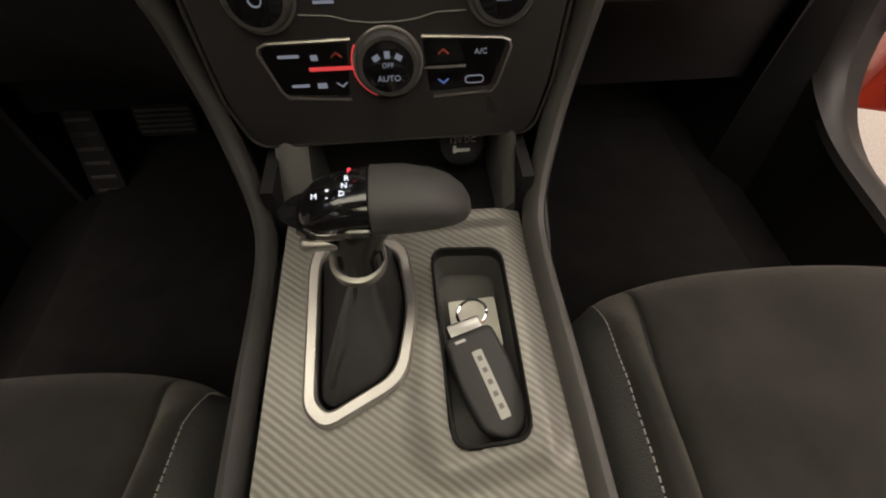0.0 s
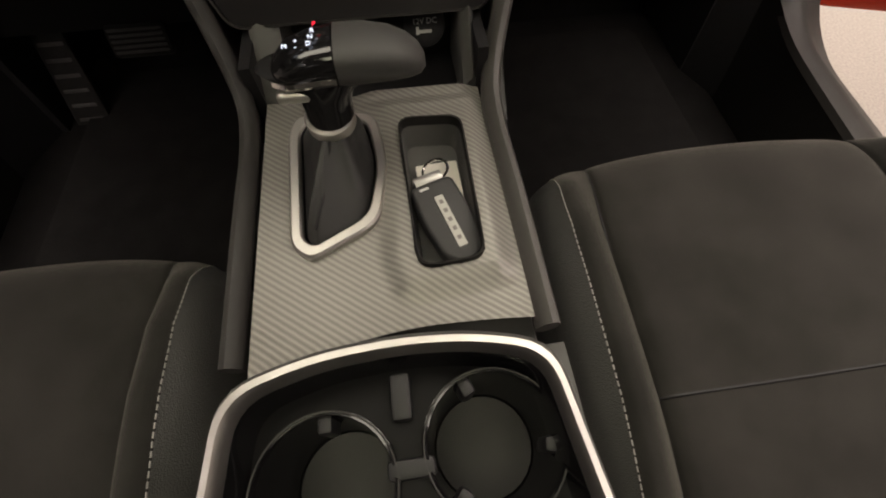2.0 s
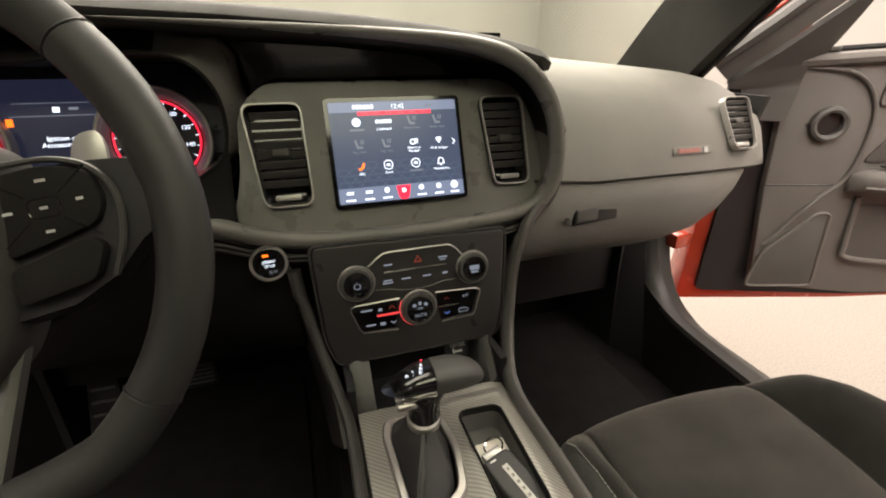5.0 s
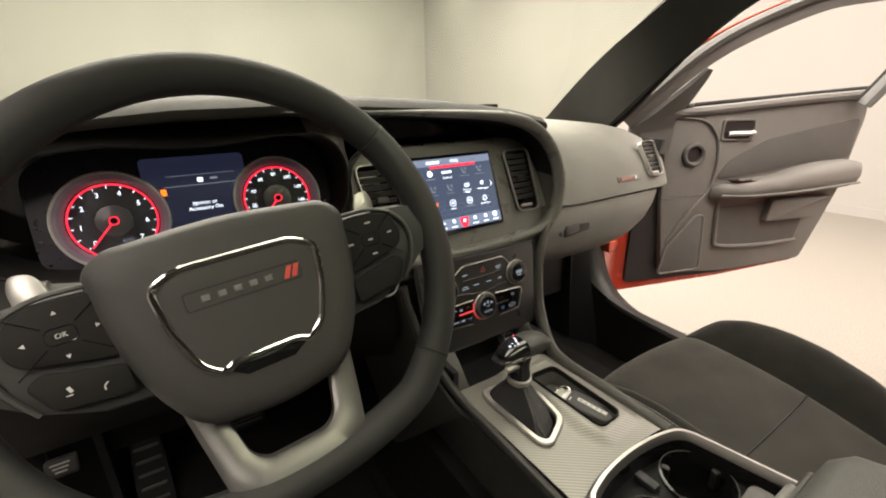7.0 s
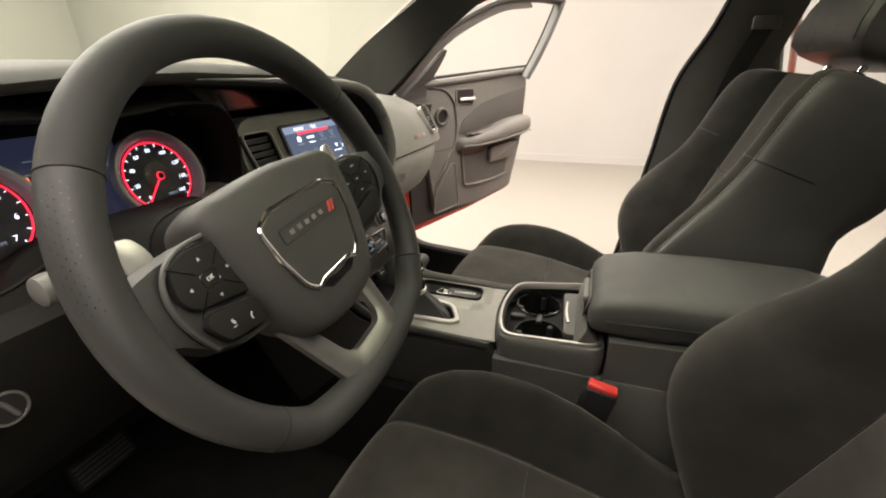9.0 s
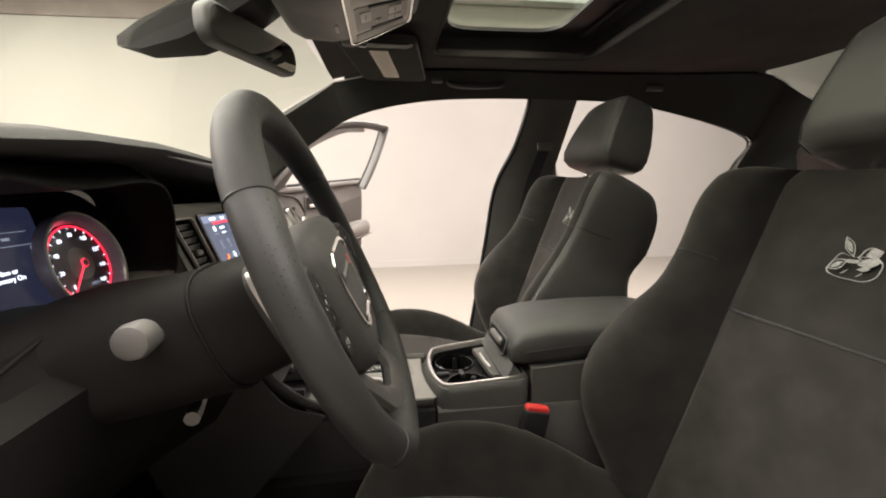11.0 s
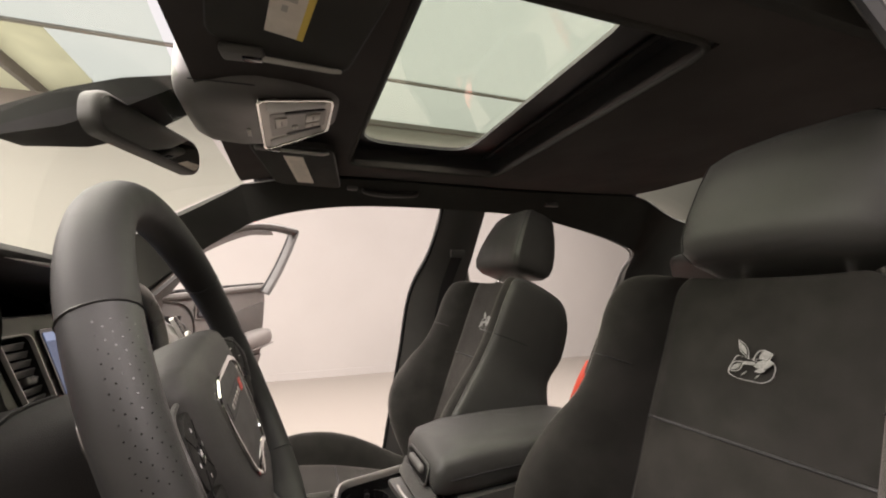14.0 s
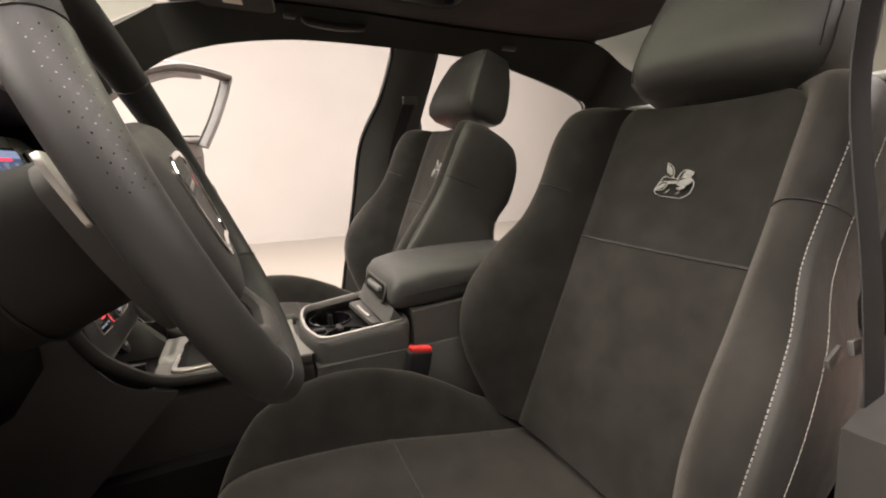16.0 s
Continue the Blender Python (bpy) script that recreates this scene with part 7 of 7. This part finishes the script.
    part("frame_edge", tube(curve_pts([swing(p[0] + 0.02, p[1], p[2] + 0.008) for p in fr], 6), 0.010, 8), M_RUBBER, d, "black outer frame edge")
    part("belt_seal", tube([T(-0.09, 1.075, -0.012), T(0.575, 1.122, -0.012)], 0.007, 6), M_RUBBER, d)
    band = [swing(p[0] - 0.003, p[1] - 0.033, p[2] - 0.033) for p in fr[:6]]
    outer = [swing(p[0], p[1] + 0.004, p[2]) for p in fr[:6]]
    part("frame_band", ribbon(band, outer, 0.02, 0.004), M_DOOR, d, "broad grey window frame trim")
    part("frame_skin", tube(curve_pts([swing(p[0] + 0.012, p[1] + 0.013, p[2] + 0.015) for p in fr[:6]], 6), 0.005, 6), M_RED, d, "orange-red painted frame edge")
    part("sail_trim", ribbon([T(-0.20, 0.93, 0.0), T(-0.20, 1.0, 0.0), band[0], band[1], band[2]], [T(-0.096, 0.93, 0.0), T(-0.088, 1.0, 0.0), T(-0.085, 1.055, 0.0), T(-0.062, 1.078, 0.0), band[2] + Vector((0.012, -0.006, -0.004))], 0.012), M_SOFT, d, "dark triangular sail trim")
    part("lock_pin", box(0.030, 0.010, 0.010, m @ Matrix.Diagonal((1, 1, nz, 1)) @ pose(-0.045, 1.080, 0.004), 0.003), M_SOFT, d)
    mi = part("wing_mirror", box(0.10, 0.13, 0.17, m @ Matrix.Diagonal((1, 1, nz, 1)) @ pose(-0.05, 1.165, -0.26, 0, 15, 0), 0.035, 3), M_RED, d, "orange-red wing mirror")
    part("mirror_arm", tube([T(-0.10, 1.06, -0.10), T(-0.07, 1.09, -0.22)], 0.025, 8), M_DARK, mi)
    # hinge side
    part("hinge", box(0.05, 0.05, 0.04, pose(0.80, 0.385, 0.62), 0.006), M_RED, d)
    part("hinge", box(0.05, 0.05, 0.04, pose(0.80, 0.385, 0.88), 0.006), M_RED, d)


passenger_door()

# ---------- overhead ----------


def overhead():
    o = thing("overhead_console", "grey overhead console with lamp switches", "console", (0, -0.1, 1.40))
    rings = []
    for y, w, zb in ((0.046, 0.085, 1.398), (0.036, 0.112, 1.383), (0.012, 0.130, 1.374), (-0.045, 0.137, 1.372), (-0.085, 0.136, 1.378), (-0.15, 0.112, 1.400), (-0.205, 0.088, 1.418), (-0.232, 0.066, 1.430)):
        ring = []
        for k in range(32):
            a = 2 * math.pi * k / 32
            cx, sy = math.cos(a), math.sin(a)
            ring.append(Vector((w * math.copysign(abs(cx) ** 0.45, cx), y, 1.440 + (1.440 - zb) * math.copysign(abs(sy) ** 0.45, sy))))
        rings.append(ring)
    part("housing", loft(rings), M_STALK, o, "dark grey moulded housing", angle=60)
    part("seam", tube([(-0.134, 0.012, 1.392), (-0.138, -0.04, 1.392), (-0.137, -0.083, 1.394)], 0.0012, 5), M_DARK, o)
    m = plane_at((0, -0.148, 1.3985), (1, 0, 0), (0, -0.137, 0.043))
    edge = [(-0.126, -0.070), (0.126, -0.070), (0.080, 0.068), (-0.080, 0.068)]
    f = part("switch_frame", frame_plate(rounded(edge, 0.022, 5), rounded([(-0.119, -0.064), (0.119, -0.064), (0.075, 0.062), (-0.075, 0.062)], 0.018, 5), 0.006, m @ pose(0, 0, -0.001), 0.001), M_CHROME, o, "bright chrome frame")
    part("plate", prism(rounded([(-0.121, -0.066), (0.121, -0.066), (0.077, 0.064), (-0.077, 0.064)], 0.018, 5), 0.003, m @ pose(0, 0, -0.0012)), M_PLATE, f, "satin grey switch plate")
    for sg in (-1, 1):
        part("lens", prism(rounded([(sg * 0.112, -0.054), (sg * 0.070, -0.054), (sg * 0.048, 0.050), (sg * 0.068, 0.054)][::sg], 0.010, 4), 0.003, m @ pose(0, 0, 0.001), 0.001), M_PADDLE, f, "pale lamp lens")
    part("recess", prism(rounded([(-0.056, -0.050), (0.056, -0.050), (0.040, 0.056), (-0.040, 0.056)], 0.008), 0.0012, m @ pose(0, 0, 0.0016)), M_SLATE, f, "grey switch field")
    part("slot", box(0.008, 0.074, 0.004, m @ pose(-0.045, 0.014, 0.0028, 0, 0, -8), 0.001), M_DARK, f, "dark slot")
    part("slot", box(0.008, 0.070, 0.004, m @ pose(0.046, 0.014, 0.0028, 0, 0, 8), 0.001), M_DARK, f, "dark slot")
    for x, y, sx, sy in ((-0.012, 0.030, 0.034, 0.028), (0.020, 0.030, 0.022, 0.028), (-0.012, -0.030, 0.044, 0.022), (0.020, -0.004, 0.016, 0.012)):
        sw = part("switch", box(sx, sy, 0.004, m @ pose(x, y, 0.0035), 0.0015), M_PLATE, f, "small grey switch")
        part("switch_mark", box(sx * 0.5, 0.002, 0.0005, m @ pose(x, y, 0.0057)), M_INK, sw)
    part("lamp_mark", box(0.034, 0.007, 0.003, plane_at((0.02, -0.062, 1.3725), (1, 0, 0), (0, -1, 0.05)), 0.001), M_PADDLE, o, "pale indicator strip")
    for sg, ox, oy in ((-1, -0.40, -0.150), (1, 0.318, -0.163)):
        v = thing("sun_visor", "black cloth sun visor folded up with a paper label", "sun visor", (ox, oy, 1.41), "sun visors")
        vm = plane_at((ox, oy, 1.397), (1, 0, 0), (0, -1, -0.05)) @ pose(0, 0, 0, 0, 0, 9 * sg)
        part("panel", prism(rrect(0.345, 0.188, 0.028, 5), 0.018, vm @ pose(0, 0, -0.014), 0.006, 3), M_PILLAR, v, "dark cloth visor panel")
        part("piping", tube([vm @ Vector((x, y, 0.0)) for x, y in rrect(0.344, 0.187, 0.028, 5)], 0.0018, 5, True), M_DARK, v)
        lab = part("label", prism(rrect(0.235, 0.046, 0.001, 2), 0.0008, vm @ pose(0.006 * sg, -0.004, 0.0044)), M_PAPER, v, "white warning label")
        if sg < 0:
            part("label_band", box(0.235, 0.008, 0.0008, vm @ pose(-0.006, 0.0165, 0.0052)), M_YELLOW, lab, "yellow band")
            part("print", box(0.020, 0.016, 0.0004, vm @ pose(0.030, -0.006, 0.0056)), M_FAINT, lab)
            part("print", box(0.012, 0.007, 0.0004, vm @ pose(0.055, -0.010, 0.0056)), M_FAINT, lab)
        else:
            tagged(part("print", join(*[box(0.18, 0.0010, 0.0004, vm @ pose(0.006, -0.016 + 0.005 * k, 0.0056)) for k in range(6)]), M_FAINT, lab), kind="stuff")
        ix = ox - sg * 0.166
        cl = part("clip", box(0.030, 0.058, 0.014, pose(ix, oy + 0.075, 1.392, 0, 0, 6 * sg), 0.006, 3), M_SOFT, v, "dark swivel clip")
        part("clip_slot", box(0.012, 0.026, 0.004, pose(ix, oy + 0.062, 1.3848, 0, 0, 6 * sg), 0.002), M_GLOSS, cl)
        part("rod", tube([(ix, oy + 0.055, 1.388), (ix, oy - 0.045, 1.386), (ix - sg * 0.004, oy - 0.058, 1.390)], 0.0042, 8), M_PADDLE, v, "grey visor rod")
    for sg in (1, -1):
        g = thing("grab_handle", "dark folded roof grab handle", "handle", (sg * 0.485, -0.45, 1.40), "grab handles")
        part("bar", tube(curve_pts([(sg * 0.53, -0.36, 1.408), (sg * 0.525, -0.38, 1.395), (sg * 0.523, -0.45, 1.39), (sg * 0.525, -0.53, 1.395), (sg * 0.53, -0.55, 1.408)], 5), 0.010, 8), M_SILL, g)
        part("cap", box(0.02, 0.035, 0.02, pose(sg * 0.525, -0.325, 1.408), 0.005), M_KNOB, g)
        g = thing("coat_hook", "small dark coat hook on the roof rail", "hook", (sg * 0.49, -1.06, 1.39), "coat hooks")
        part("hook", box(0.02, 0.06, 0.018, pose(sg * 0.52, -1.09, 1.392), 0.006), M_SOFT, g)
    r = thing("mirror", "black rear-view mirror on a windscreen stem", "mirror", (0, 0.1, 1.33))
    mm = plane_at((0.005, 0.088, 1.338), (0.95, -0.36, 0), (0, 0.04, 1)) @ pose(0, 0, 0, 0, 0, 0)
    part("shell", prism(rrect(0.262, 0.070, 0.028, 6), 0.026, mm @ pose(0, 0, -0.022), 0.008, 3), M_SOFT, r, "black mirror shell")
    part("reflector", prism(rrect(0.246, 0.056, 0.024, 6), 0.001, mm @ pose(0, 0, 0.0042)), M_MIRROR, r, "mirror glass")
    part("stem", tube(curve_pts([(0.0, 0.11, 1.345), (0.0, 0.14, 1.36), (0.0, 0.18, 1.375)], 4), 0.014, 10), M_SOFT, r)
    part("cover", loft([[Vector((x, y, z)) for x, z in ((-w, zc + 0.012), (-w, zc - h), (w, zc - h), (w, zc + 0.012))] for y, w, zc, h in ((0.05, 0.055, 1.42, 0.012), (0.12, 0.062, 1.40, 0.040), (0.20, 0.05, 1.376, 0.050), (0.28, 0.028, 1.348, 0.036), (0.33, 0.004, 1.328, 0.004))]), M_COLUMN, r, "black sensor cover", angle=60)


M_PLATE = mat("satin_grey_plate", (0.44, 0.42, 0.38), 0.4, 0.3, vary=0.05)
M_FAINT = mat("faint_print", (0.40, 0.38, 0.34), 0.8, vary=0.1)
overhead()

# ---------- pedals, mats, belts ----------


def footwell():
    p = thing("accelerator_pedal", "tall black accelerator pedal", "pedal", (-0.62, 0.42, 0.28))
    m = plane_at((-0.60, 0.47, 0.36), (1, 0, 0), (-0.10, 0.45, 0.9))
    part("pad", prism(rounded([(-0.035, -0.11), (0.035, -0.11), (0.028, 0.11), (-0.028, 0.11)], 0.008), 0.012, m, 0.003), M_COLUMN, p, "ribbed rubber pad")
    for k in range(7):
        part("rib", box(0.046, 0.006, 0.003, m @ pose(0, -0.085 + 0.028 * k, 0.0135), 0.001), M_SILL, p)
    b = thing("brake_pedal", "wide black brake pedal", "pedal", (-0.43, 0.48, 0.40))
    m = plane_at((-0.418, 0.45, 0.432), (1, 0, 0), (0, 0.45, 0.9))
    part("pad", prism(rrect(0.105, 0.055, 0.010), 0.014, m, 0.004), M_COLUMN, b, "ribbed rubber pad")
    for k in range(5):
        part("rib", box(0.092, 0.004, 0.003, m @ pose(0, -0.018 + 0.009 * k, 0.0155), 0.001), M_SILL, b)
    part("arm", tube([(-0.418, 0.462, 0.43), (-0.41, 0.51, 0.55), (-0.41, 0.50, 0.72)], 0.010, 8), M_STEEL, b)
    for sg in (-1, 1):
        f = thing("floor_mat", "black carpet floor mat", "mat", (sg * 0.40, 0.2, 0.285), "floor mats")
        part("carpet", prism(rounded([(sg * 0.40 - 0.22, -0.08), (sg * 0.40 + 0.22, -0.08), (sg * 0.40 + 0.20, 0.55), (sg * 0.40 - 0.20, 0.55)], 0.04), 0.010, pose(0, 0, 0.282), 0.003), M_CARPET, f)
    for sg in (-1, 1):
        s = thing("seat_belt", "black seat belt hanging on the centre pillar", "seat belt", (sg * 0.60, -0.66, 1.1), "seat belts")
        a = 0.0 if sg > 0 else 0.045
        P = [(sg * 0.630, -0.735, 1.20), (sg * (0.69 - a), -0.70, 1.05), (sg * (0.735 - a), -0.68, 0.85), (sg * (0.765 - a), -0.665, 0.66), (sg * (0.775 - a), -0.65, 0.46)]
        part("webbing", ribbon([(x, y - 0.022, z) for x, y, z in P], [(x, y + 0.022, z) for x, y, z in P], 0.0015), M_BELT, s, "black webbing")
        part("loop", box(0.012, 0.06, 0.03, pose(sg * 0.625, -0.735, 1.205), 0.005), M_SOFT, s, "black guide loop")
        part("tongue", join(box(0.006, 0.024, 0.016, pose(sg * (0.735 - a), -0.668, 0.800, 0, -12 * sg, 0), 0.002), box(0.004, 0.030, 0.012, pose(sg * (0.728 - a), -0.645, 0.790, -20, -12 * sg, 0), 0.001)), M_KNOB, s, "steel belt tongue")


M_BELT = mat("belt_webbing", (0.014, 0.014, 0.014), 0.7, grain=0.5, grain_scale=600, vary=0.1)
footwell()


def rear_door():
    d = thing("rear_door", "open rear passenger door seen edge-on, orange-red", "car door", (1.0, -0.75, 0.4))
    u = Vector((0.94, -0.345, 0)).normalized()
    m = Matrix.Translation((0.80, -0.80, 0.0)) @ Matrix((u, Vector((0, 0, 1)), u.cross(Vector((0, 0, 1))))).transposed().to_4x4()
    part("shell", prism(rounded([(0.02, 0.45), (0.0, 1.02), (0.85, 1.08), (0.92, 0.85), (0.62, 0.5)], 0.03), 0.09, m, 0.01), M_RED, d, "orange-red painted door")
    part("window_frame", tube(curve_pts([m @ Vector(p) for p in ((0.0, 1.0, 0.05), (-0.12, 1.22, 0.02), (-0.16, 1.36, 0.0), (0.1, 1.385, 0.0), (0.5, 1.30, 0.02), (0.86, 1.08, 0.04))], 6), 0.014, 8), M_DASH, d, "grey window frame")


rear_door()
